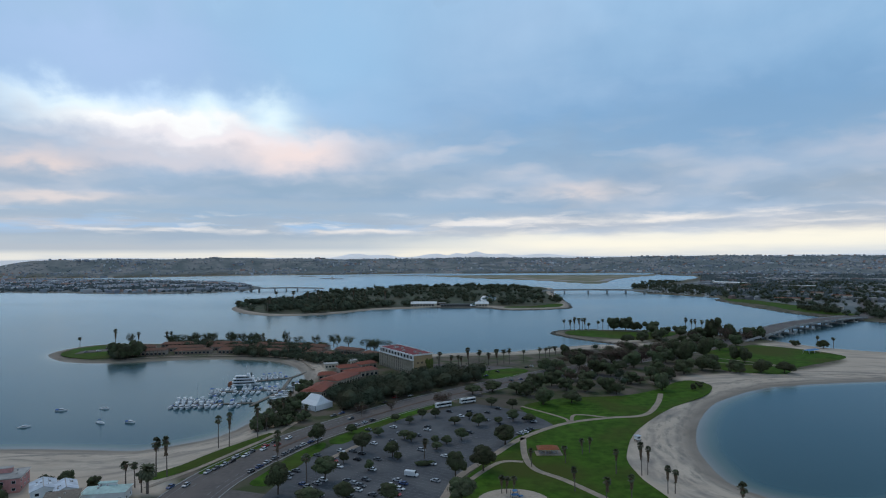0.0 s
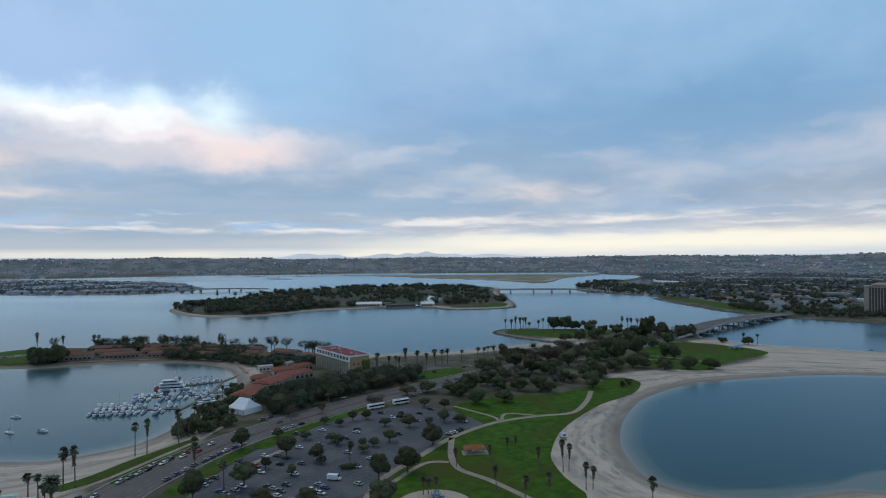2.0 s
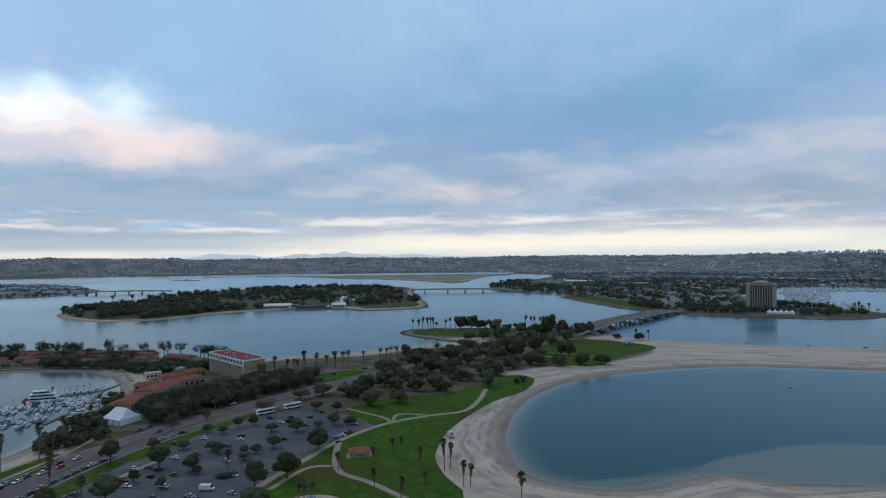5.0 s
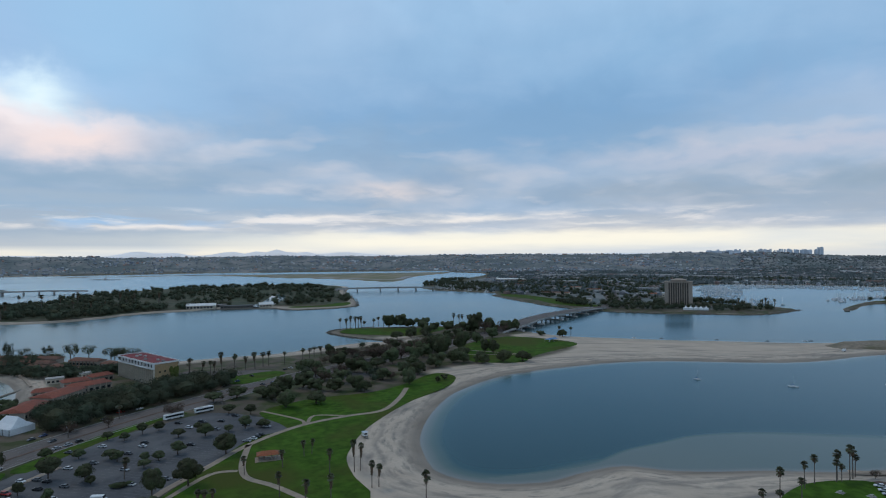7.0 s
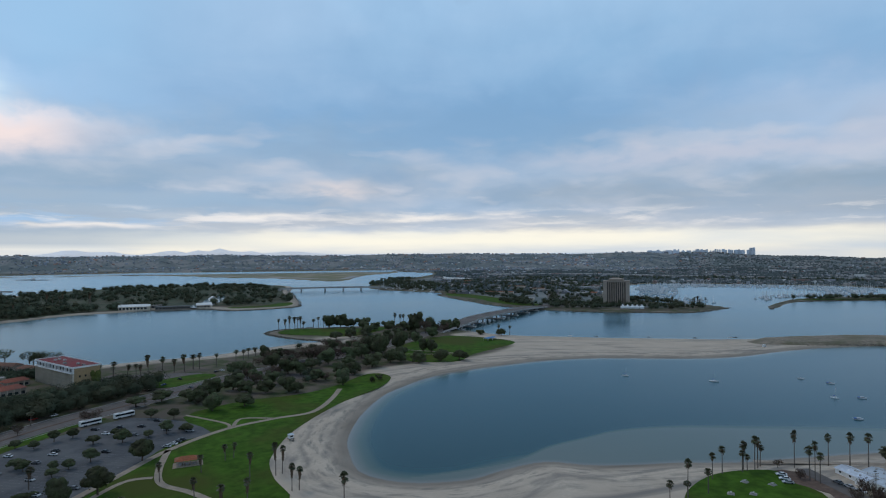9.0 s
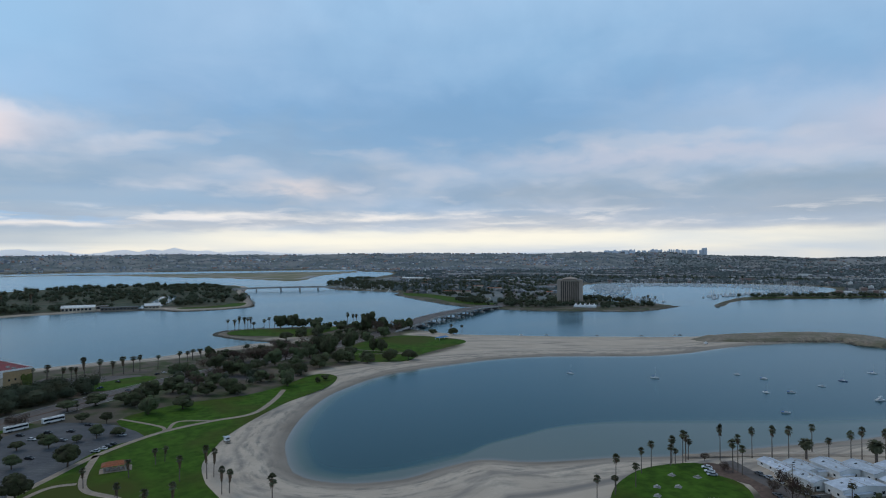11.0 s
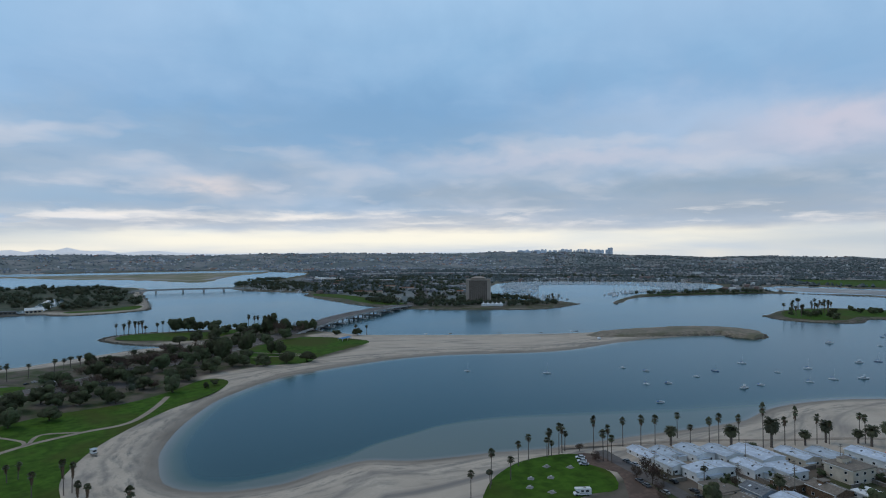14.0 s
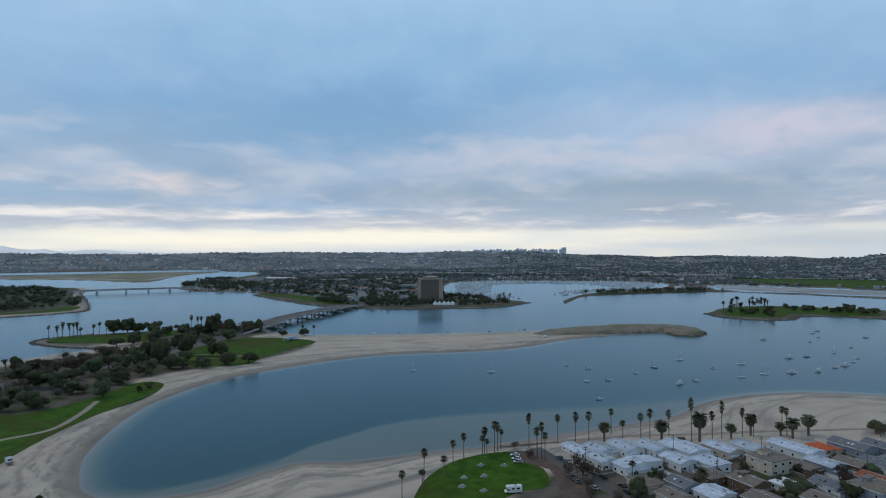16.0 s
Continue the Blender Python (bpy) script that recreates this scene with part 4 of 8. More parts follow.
rnd = random.Random(7)
TREE_A = [broad_tree(10 + k, 10, 10, M_LEAF, "dark green broadleaf tree with a dense rounded crown", flat=(0.8, 1.0, 0.9, 1.1)[k], lobes=(8, 10, 12, 9)[k], leaves=900, size=0.40) for k in range(4)]
TREE_L = [broad_tree(50 + k, 10, 10, M_LEAF, "clipped round dark green tree in the car park", leaves=900, size=0.36, base=(0.24, 0.30, 0.2)[k], flat=0.95, lobes=(11, 13, 15)[k], dome=True) for k in range(3)]
TREE_B = [broad_tree(30 + k, 10, 10, M_LEAF_B, "half-bare brownish tree with a thin open crown", leaves=1300, size=0.34, lobes=16, solid=False) for k in range(3)]
TREE_T = [broad_tree(70 + k, 10, 10, M_LEAF, "tall dark tree with a round open crown on a bare trunk", leaves=750, size=0.36, base=0.28, flat=1.15, lobes=10, solid=False) for k in range(3)]
PALMS = [fan_palm(90 + k, 12, "tall slender fan palm with a small round head") for k in range(5)]
DATES = [date_palm(110 + k, 10, 7, "stout date palm with a wide drooping crown") for k in range(3)]

LOT_TREES = [(-53, 268, 11, 10.5), (-42, 307, 10.5, 9.4), (-26, 300, 7.8, 7.8), (-49, 292, 5.4, 4.9), (-68, 323, 10.6, 9.1), (-35, 281, 5.2, 4.2), (-22, 330, 4.9, 6.8), (-18, 325, 5.5, 6.1),
             (-14, 371, 6.3, 5.6), (-37, 336, 5.0, 5.7), (-5, 320, 4.8, 4.8), (-6, 375, 5.6, 5.6), (-21, 361, 4.7, 4.7), (-70, 254, 13, 9.5), (-41, 246, 7.8, 8.3), (-23, 246, 7.3, 8.3), (-55, 245, 5.7, 11)]
LOT_TREES_2 = [(-23, 296, 3.9, 4.4), (32, 319, 10.4, 10.7), (18, 280, 11.7, 11), (5, 271, 12, 9.1), (7, 244, 10.2, 11.4), (20, 355, 7.3, 8), (9, 327, 6.7, 7.3), (1, 320, 4.8, 5.4), (-4, 311, 4.1, 5.8),
               (6, 358, 4.7, 6.7), (15, 370, 4.2, 4.8), (32, 360, 4, 5.4), (41, 363, 7.5, 7.5), (51, 363, 4.7, 6.8), (44, 394, 6.6, 6.6), (31, 401, 6, 7.5), (35, 445, 8, 14), (20, 436, 7, 12),
               (52, 439, 8, 13), (-30, 365, 4.8, 5.5), (-53, 342, 5.1, 5.8)]
for x, y, h, w in LOT_TREES + LOT_TREES_2:
    put(rnd.choice(TREE_L), x, y, None, w * 1.22 / 10, h * 1.08 / 10, rnd.uniform(0, 360), "clipped round dark green tree in the car park", "trees of the car park")
PARK_TREES = [(90, 447, 8, 12), (103, 443, 8, 12), (119, 441, 9, 13), (123, 433, 8, 12), (160, 445, 10, 12), (178, 482, 10, 14), (200, 505, 11, 15), (222, 522, 9.8, 14), (232, 521, 7.8, 12), (245, 508, 8.6, 14),
              (266, 508, 9, 15), (285, 507, 9, 15), (270, 563, 11, 11), (276, 556, 11, 11), (222, 558, 17, 18), (223, 590, 13, 16), (253, 589, 16, 17), (228, 697, 11, 15), (119, 594, 10, 11), (130, 600, 6.7, 11)]
PARK_TREES_2 = [(82, 463, 10, 14), (97, 508, 10, 13), (128, 507, 10, 14), (168, 537, 11, 16), (137, 499, 9, 14), (120, 538, 10, 15), (88, 526, 10, 13), (67, 448, 11, 14), (58, 430, 9, 13), (86, 409, 8, 13),
                (66, 405, 9, 13), (319, 662, 10, 14), (382, 659, 4.9, 9.9), (400, 638, 8.4, 12), (227, 812, 14, 18), (242, 808, 15, 17), (253, 795, 12, 16), (264, 773, 12, 17), (318, 717, 21, 18), (339, 720, 17, 16)]
PARK_TREES_3 = [(358, 710, 12, 16), (374, 715, 12, 12), (302, 718, 12, 16), (210, 693, 9, 17), (255, 720, 10, 15), (299, 765, 7, 13), (166, 487, 10, 12), (183, 445, 4.2, 4.2), (191, 453, 3.4, 5.0),
                (190, 540, 11, 14), (205, 560, 12, 15), (150, 520, 9, 13), (180, 510, 9, 12), (240, 545, 10, 13), (145, 470, 8, 12), (110, 470, 8, 12), (290, 745, 10, 14), (275, 755, 9, 13), (190, 620, 8, 12)]
for x, y, h, w in PARK_TREES + PARK_TREES_2 + PARK_TREES_3:
    w *= 1.12
    put(rnd.choice(TREE_A), x, y, None, w / 10, h * 1.3 / 10, rnd.uniform(0, 360), group="trees of the park")
for x, y, h, w in [(156, 566, 15, 22), (210, 590, 17, 20), (145, 567, 10, 16), (166, 566, 13, 18), (325, 700, 19, 16), (352, 705, 14, 18), (378, 730, 12, 15), (-54, 389, 6.6, 10), (-35, 392, 8, 6), (133, 538, 10, 16), (-2, 406, 9, 13),
                   (100, 480, 9, 12), (152, 470, 7, 10), (182, 560, 12, 16), (200, 640, 8, 13), (240, 650, 9, 14), (110, 560, 8, 12), (230, 575, 12, 15), (140, 590, 9, 14), (265, 640, 10, 14), (175, 600, 10, 16), (120, 515, 8, 12), (290, 700, 13, 15), (340, 745, 10, 14)]:
    put(rnd.choice(TREE_B), x, y, None, w / 10, h / 10, rnd.uniform(0, 360), group="trees of the park")
# groves, filled at random inside their outlines
GROVES = [
    # garden and beach trees
    ([(-110, 345), (-100, 352), (-98, 385), (-95, 412), (-100, 452), (-108, 448), (-113, 400), (-112, 365)], 30, TREE_A, 6, 9, "small dark tree beside the beach"),
    ([(-104, 352), (-92, 354), (-84, 366), (-92, 378), (-102, 382), (-106, 370)], 18, TREE_A, 4, 6.5, "dark tree between the road and the beach"),
    ([(-330, 700), (-210, 700), (-110, 660), (-60, 630), (-60, 640), (-110, 668), (-210, 712), (-320, 722)], 26, TREE_T, 10, 14, ""),
    ([(-345, 612), (-325, 606), (-318, 622), (-338, 630)], 7, TREE_A, 13, 17, "dense dark tree on the hotel point"),
    ([(70, 470), (160, 460), (250, 520), (235, 600), (170, 640), (100, 580), (85, 520)], 10, TREE_A, 6, 10, "dark green tree in the park grove"),
    ([(90, 500), (160, 500), (240, 560), (235, 610), (170, 640), (110, 580)], 12, TREE_B, 8, 12, ""),
    ([(230, 600), (300, 640), (370, 720), (320, 770), (240, 720), (200, 660)], 16, TREE_A, 7, 12, "dark green tree near the bridge"),
]
for outline, n, kinds, lo, hi, lab in GROVES:
    q = smooth(outline)
    k = 0
    while k < n:
        x, y = rnd.uniform(q[:, 0].min(), q[:, 0].max()), rnd.uniform(q[:, 1].min(), q[:, 1].max())
        if not inside(q, np.array([[x, y]]))[0]:
            continue
        k += 1
        h = rnd.uniform(lo, hi)
        put(rnd.choice(kinds), x, y, None, h * rnd.uniform(0.9, 1.3) / 10, h / 10, rnd.uniform(0, 360), lab, "grove trees")
for x, y, h, w in [(-366, 699, 15, 11), (-298, 715, 14, 11), (-283, 715, 12, 10), (-254, 712, 15, 12), (-240, 710, 14, 11), (-226, 708, 14, 11), (-186, 700, 17, 11), (-148, 688, 13, 13), (-126, 680, 14, 15), (-108, 672, 13, 14), (-86, 660, 11, 16)]:
    put(rnd.choice(TREE_T), x, y, None, w / 10, h / 10, rnd.uniform(0, 360), group="tall trees of the hotel")
PALM_SPOTS = [(-119, 317, 15.4), (-114, 319, 16.4), (-104, 335, 17), (-76, 275, 19), (-60, 263, 12.7), (-10, 298, 8.9), (-132, 276, 16), (-127, 276, 16.8), (-139, 263, 10.3), (-135, 263, 9.8), (-129, 257, 8.4),
              (89, 273, 13.7), (92, 274, 11.5), (93, 252, 10.6), (96, 252, 8.9), (78, 275, 10.2), (58, 290, 7.6), (41, 285, 8), (24, 253, 7.1), (26, 253, 6.6), (29, 253, 6.6), (69, 303, 7.1), (73, 305, 7.1), (55, 255, 9.5), (74, 239, 11.5), (64, 239, 10.7), (107, 217, 16)]
PALM_SPOTS_2 = [(21, 541, 16.8), (31, 550, 13.4), (40, 555, 10.4), (48, 555, 13.5), (55, 564, 11.6), (60, 564, 12.7), (74, 569, 10.7), (92, 588, 9.9), (99, 594, 8.9), (104, 601, 9), (112, 611, 8), (159, 805, 15), (168, 809, 13.7), (173, 809, 16.8),
                (181, 812, 15.4), (184, 808, 15.3), (189, 814, 15.4), (190, 799, 10.5), (205, 809, 12), (212, 811, 13.8), (219, 810, 12.3), (309, 775, 18), (318, 778, 16), (322, 776, 16), (330, 775, 15), (410, 665, 11), (418, 650, 11)]
PALM_SPOTS_3 = [(-420, 690, 11), (-374, 681, 20), (-360, 705, 14), (-330, 712, 14), (-325, 712, 14), (-113, 448, 8.4), (-102, 379, 10.7), (-103, 401, 10.5), (-104, 366, 10.3), (-103, 348, 9.1), (-110, 379, 10.7), (-52, 378, 8.5), (-86, 372, 8.4),
                (-33, 412, 7.7), (12, 542, 10.2), (15, 547, 9.2), (-6, 557, 7.3), (26, 430, 5)]
PALM_SPOTS_4 = [(224, 174, 10.4), (240, 181, 13.9), (237, 178, 7.1), (250, 180, 9.3), (264, 191, 10.5), (273, 194, 11.3), (287, 195, 11.7), (283, 192, 8.8), (286, 192, 6.9), (292, 193, 14), (295, 194, 13), (299, 196, 9.1), (310, 187, 15.7), (301, 173, 13.5),
                (303, 172, 15.6), (302, 169, 12), (326, 182, 13.4), (335, 178, 13.8), (337, 171, 15.1), (361, 175, 12.3), (353, 162, 10.2), (360, 156, 13.7), (365, 154, 15.2), (373, 148, 14.7), (379, 139, 20.9), (394, 136, 13.1), (398, 133, 17.8)]
for x, y, h in PALM_SPOTS + PALM_SPOTS_2 + PALM_SPOTS_3 + PALM_SPOTS_4 + [(410, 128, 13.8), (414, 124, 10.8), (436, 119, 12.3), (430, 114, 13.3), (313, 129, 7.3), (-5, 550, 12), (5, 552, 9), (-16, 560, 9)]:
    lawn = 20 < x < 112 and 230 < y < 310
    s = rnd.uniform(0.9, 1.2) * (0.78 if lawn else 1.35 if y > 530 else 0.82 if x > 200 else 1.0)
    put(rnd.choice(PALMS[1::2] if lawn else PALMS[0::2] if x > 200 else PALMS), x, y, min(Z, ground_at(x, y)), s, h / 12, rnd.uniform(0, 360), group="fan palms")
for x, y, h, w in [(347, 169, 10, 6.4), (371, 151, 10.3, 8), (385, 138, 15.2, 8), (402, 130, 7.7, 6), (415, 126, 11.5, 6.4), (427, 116, 7, 6), (427, 110, 10.7, 7), (439, 107, 10.8, 8), (327, 105, 8.9, 5), (369, 139, 5.1, 4.8), (-126, 256, 12.4, 7)]:
    put(rnd.choice(DATES), x, y, None, w * 1.15 / 7, h / 10, rnd.uniform(0, 360), group="date palms")
for x, y, h, w in [(361, 62, 7, 8), (352, 73, 6, 7), (379, 70, 6, 7), (393, 64, 6.5, 8), (333, 72, 6, 8), (326, 90, 5.5, 6), (405, 82, 5, 5), (471, 86, 8.5, 10.4), (296, 142, 11, 6.8), (305, 153, 8, 5), (298, 116, 8, 9), (284, 128, 4.5, 5), (347, 77, 7, 12), (386, 74, 6, 5), (465, 82, 7, 6)]:
    put(rnd.choice(TREE_A if w > 7 else TREE_B), x, y, None, w / 10, h / 10, rnd.uniform(0, 360), "leafy tree standing between the beach houses", "trees between the houses")
for x, y, h, w in [(299, 176, 5, 5), (296, 150, 6, 5), (301, 140, 6, 6), (292, 136, 4, 5), (303, 190, 4, 4), (288, 118, 6, 5), (306, 146, 5, 4)]:
    put(rnd.choice(TREE_B), x, y, None, w / 10, h / 10, rnd.uniform(0, 360), "brown half-bare bush beside the parking bay", "bushes of the parking bay")
for k in range(34):
    q = k // 2
    x, y = 312 + 6.9 * q + rnd.uniform(-5, 5), 140 - 5.6 * q - (k % 2) * 17 + rnd.uniform(-5, 5)
    put(rnd.choice(TREE_A if k % 3 else TREE_B), x, y, None, rnd.uniform(0.22, 0.42), rnd.uniform(0.25, 0.5), rnd.uniform(0, 360), "dark garden bush between the beach houses", "bushes between the houses")
for x, y, h, w in [(-168, 268, 7, 8), (-152, 262, 6, 7), (-172, 262, 6, 8), (-188, 250, 8, 9), (-180, 244, 7, 8)]:
    put(rnd.choice(TREE_A), x, y, None, w / 10, h / 10, rnd.uniform(0, 360), "leafy tree standing between the beach houses", "trees between the houses")


def scatter(outline, n, kinds, lo, hi, label, group, zed=None, edge=0.0):
    q = smooth(outline)
    k = 0
    while k < n:
        x, y = rnd.uniform(q[:, 0].min(), q[:, 0].max()), rnd.uniform(q[:, 1].min(), q[:, 1].max())
        if not inside(q, np.array([[x, y]]))[0]:
            continue
        k += 1
        h = rnd.uniform(lo, hi)
        put(rnd.choice(kinds), x, y, min(2.0, ground_at(x, y)) if zed is None else zed, h * rnd.uniform(0.9, 1.4) / 10, h / 10, rnd.uniform(0, 360), label, group)


def core_shape():
    v, f = [], []
    lump(v, f, random.Random(1), (0, 0, 0), 1.0, 1.0)
    tri = []
    for q in f:
        tri += [q] if len(q) == 3 else [(q[0], q[1], q[2]), (q[0], q[2], q[3])]
    return np.array([tuple(p) for p in v]), np.array(tri)


def wood(name, outlines, lo, hi, seed, label, leaves=80, size=0.95, gaps=0.0, clear=()):
    """A wood: many crowns of leaf sprays over one stretch of land, with glades and clearings."""
    rr = np.random.default_rng(seed)
    core_v, core_f = core_shape()
    V, F, n0 = [], [], 0
    for outline, n in outlines:
        q = smooth(outline)
        p = rr.uniform(q.min(0), q.max(0), (n * 6, 2))
        p = p[inside(q, p)]
        if gaps:
            p = p[np.array([noise.noise(Vector((x * .016, y * .007, seed))) > gaps - 0.5 for x, y in p])]
        for cx, cy, cr in clear:
            p = p[np.hypot(p[:, 0] - cx, p[:, 1] - cy) > cr]
        p = p[:n]
        d = np.max([signed(lands[0], p) * 0.115] + [signed(k, p) * 0.25 for k in (lands[1], lands[2], lands[5], lands[6])], axis=0)
        zb = np.clip(d, 0, 2.0)
        m = len(p)
        h = rr.uniform(lo, hi, m) * np.where(rr.uniform(0, 1, m) < 0.12, 1.35, 1.0)
        w = h * rr.uniform(0.42, 0.70, m)
        mid = np.stack([p[:, 0], p[:, 1], zb + h * 0.54], 1)[:, None, :]
        half = np.stack([w, w, h * 0.45], 1)[:, None, :]
        lumps = core_v[None] * rr.uniform(0.75, 1.1, (m, len(core_v), 1)) * half * 0.64 + mid
        V.append(lumps.reshape(-1, 3))
        F += (core_f[None] + n0 + len(core_v) * np.arange(m)[:, None, None]).reshape(-1, 3).tolist()
        n0 += m * len(core_v)
        v = rr.normal(0, 1, (m, leaves, 3))
        v /= np.linalg.norm(v, axis=2)[..., None]
        c = mid + v * rr.uniform(0.8, 1.12, (m, leaves, 1)) * half
        c[..., 2] = np.maximum(c[..., 2], zb[:, None] + 0.3)
        u = v + rr.normal(0, 0.35, v.shape)
        t = np.cross(u, rr.normal(0, 1, v.shape))
        t /= np.linalg.norm(t, axis=2)[..., None]
        b = np.cross(v, t)
        s = (size * rr.uniform(0.6, 1.3, (m, leaves)))[..., None]
        V.append(np.stack([c - t * s, c + b * s * 0.6, c + t * s, c - b * s * 0.6], 2).reshape(-1, 3))
        F += (np.arange(m * leaves * 4).reshape(-1, 4) + n0).tolist()
        n0 += m * leaves * 4
    V = np.concatenate(V)
    tagged(raw(name, V.tolist(), F, M_WOOD), label, "woods", kind="stuff")


M_WOOD = material("wood_foliage", (0.063, 0.078, 0.049), 0.9, 0, 0.12, 0.3, 0, (0.066, 0.064, 0.036), 0.05, island=0.22, spec=0.12)
wood("hotel_garden_trees", [([(-84, 425), (-72, 405), (-62, 389), (-33, 422), (3, 461), (31, 489), (20, 520), (-12, 515), (-42, 500), (-60, 470), (-74, 445)], 190)], 7, 11, 8, "dense dark garden trees before the bay hotel", 460, 0.44, clear=((-27, 511, 9), (-15, 519, 10), (-38, 521, 8), (-39, 490, 17), (-54, 480, 10)))
wood("hotel_garden_trees", [([(-338, 606), (-280, 620), (-225, 624), (-160, 602), (-105, 560), (-40, 590), (-60, 640), (-110, 665), (-200, 700), (-300, 712), (-350, 690)], 740)], 4.5, 8.5, 9, "dense garden trees among the hotel roofs", 150, 0.45, gaps=0.20)
wood("park_wood", [([(75, 458), (120, 452), (170, 470), (250, 522), (235, 600), (170, 640), (105, 580), (85, 520)], 16), ([(230, 605), (290, 655), (365, 720), (320, 765), (240, 720), (205, 660)], 12)], 5, 9, 15, "close-standing dark trees of the park grove", 300, 0.42)
# the wooded island
wood("island_wood", [([(-428, 1235), (-440, 1330), (-380, 1420), (-200, 1300), (-60, 1275), (60, 1300), (100, 1262), (-10, 1275), (-70, 1245), (-150, 1205), (-200, 1138), (-252, 1098), (-320, 1100), (-380, 1160)], 520),
                     ([(-400, 1420), (-350, 1750), (-280, 1950), (-100, 2100), (100, 2150), (250, 2000), (270, 1700), (200, 1450), (0, 1300), (-200, 1300)], 800),
                     ([(105, 1250), (225, 1262), (250, 1310), (260, 1450), (170, 1450), (110, 1330)], 70)], 8, 15, 3, "dense dark wood covering the low island", gaps=0.36, clear=((60, 1262, 34), (75, 1310, 32), (90, 1365, 30), (100, 1430, 30), (108, 1500, 30), (112, 1580, 30)))
wood("shore_wood", [([(590, 1850), (640, 1820), (740, 2080), (900, 2300), (820, 2400), (650, 2100)], 160), ([(585, 1640), (672, 1480), (640, 1370), (700, 1400), (770, 1700), (820, 1950), (745, 2050), (630, 1850)], 230), ([(640, 960), (700, 890), (770, 835), (830, 805), (925, 812), (900, 860), (830, 860), (770, 930), (720, 1100), (650, 1120)], 210), ([(752, 905), (776, 915), (812, 890), (850, 870), (930, 900), (940, 1030), (860, 1040), (800, 1000)], 120), ([(950, 1060), (1100, 1290), (1310, 1530), (1280, 1570), (1080, 1330), (930, 1080)], 130),
                    ([(690, 1200), (740, 1060), (860, 1060), (1050, 1350), (1300, 1620), (1150, 1950), (850, 1950), (720, 1750), (720, 1450)], 900), ([(1120, 1960), (1500, 1740), (1850, 1480), (2050, 1180), (2170, 1280), (1960, 1700), (1520, 2060), (1220, 2200)], 600), ([(1200, 855), (1340, 808), (1500, 735), (1520, 760), (1360, 840), (1250, 880)], 60)], 6, 12, 4, "dense dark trees along the far shore", gaps=0.24, clear=(*((640 + 61 * q, 945 + 98 * q, 24) for q in range(-1, 10)), *((671 + 61 * q, 994 + 98 * q, 24) for q in range(-1, 10)), (768, 852, 22), (788, 842, 20), (750, 830, 16), (795, 915, 17)))
scatter([(-420, 1240), (-380, 1420), (-100, 1500), (60, 1320), (-150, 1210), (-320, 1110)], 16, PALMS, 17, 23, "tall slender fan palm above the island wood", "palms of the island")
scatter([(1000, 440), (1060, 470), (1110, 470), (1110, 400), (1080, 380), (1020, 370)], 9, TREE_A, 7, 11, "dark rounded tree on the low islet", "trees of the islet")
scatter([(1120, 400), (1200, 420), (1230, 330), (1200, 240), (1140, 300)], 20, TREE_A, 7, 12, "dark rounded tree on the low islet", "trees of the islet")
scatter([(1020, 445), (1100, 480), (1180, 470), (1120, 420), (1040, 420)], 24, PALMS, 11, 15, "tall slender fan palm on the low islet", "palms of the islet")
scatter([(1200, 240), (1240, 300), (1270, 260), (1220, 200)], 9, PALMS, 11, 15, "tall slender fan palm on the low islet", "palms of the islet")
scatter([(860, 830), (940, 815), (940, 870), (900, 880)], 8, PALMS, 10, 14, "tall fan palm by the far marina", "palms of the far shore")
for o in TREE_A + TREE_L + TREE_B + TREE_T + PALMS + DATES:
    discard(o)
M_MUD = material("tidal_mud", (0.34, 0.31, 0.29), 0.55, 0, 0.02, 0.2, 0.1, (0.25, 0.235, 0.225), 0.006)
M_LAGOON = glass_material("lagoon_water", (0.10, 0.19, 0.22), 0.12, 0.6)
M_SCRUB = material("undergrowth", (0.058, 0.074, 0.040), 0.95, 0, 0.08, 0.4, 0.3, (0.095, 0.088, 0.058), 0.02)
sheet("undergrowth", smooth([(-425, 1240), (-436, 1330), (-395, 1530), (-360, 1770), (-300, 1960), (-130, 2120), (125, 2200), (320, 2010), (280, 1671), (240, 1300), (120, 1275), (10, 1275), (-60, 1240), (-145, 1208), (-200, 1140), (-255, 1100), (-320, 1104), (-380, 1165)]), 2.15, M_SCRUB, "dark green undergrowth beneath the island's trees", "undergrowth")
sheet("lagoon", smooth([(40, 1250), (80, 1246), (100, 1330), (122, 1450), (128, 1590), (104, 1600), (86, 1480), (66, 1340)]), 2.3, M_LAGOON, "pale calm lagoon between the island's trees", "lagoon", kind="structure")
for line in ([(150, 3340), (360, 3290), (600, 3262), (840, 3262), (1080, 3225)], [(-300, 3590), (60, 3480), (420, 3440), (760, 3430)]):
    strip("tidal_channel", smooth(line, closed=False), [18] + [46] * (4 * (len(line) - 1) - 1) + [14], 2.2, M_LAGOON, "narrow tidal channel through the marsh", "channel")
strip("mud_bank", smooth([(120, 3120), (330, 2900), (470, 2680), (560, 2480), (640, 2480), (760, 2760)], closed=False), 34, 2.15, M_MUD, "pale bare mud bank along the marsh", "mud bank")
sheet("mudflat", smooth([(1640, 740), (1790, 800), (1815, 452), (1815, -700), (1665, -700), (1655, 376)], step=3), 0.2, M_MUD, "pale wet mudflat in the river mouth", "mudflat")
sheet("lawn", smooth([(130, 1190), (215, 1195), (245, 1250), (240, 1290), (180, 1230), (120, 1215)]), 2.2, M_GRASS, "short green lawn on the wooded island", "lawn")
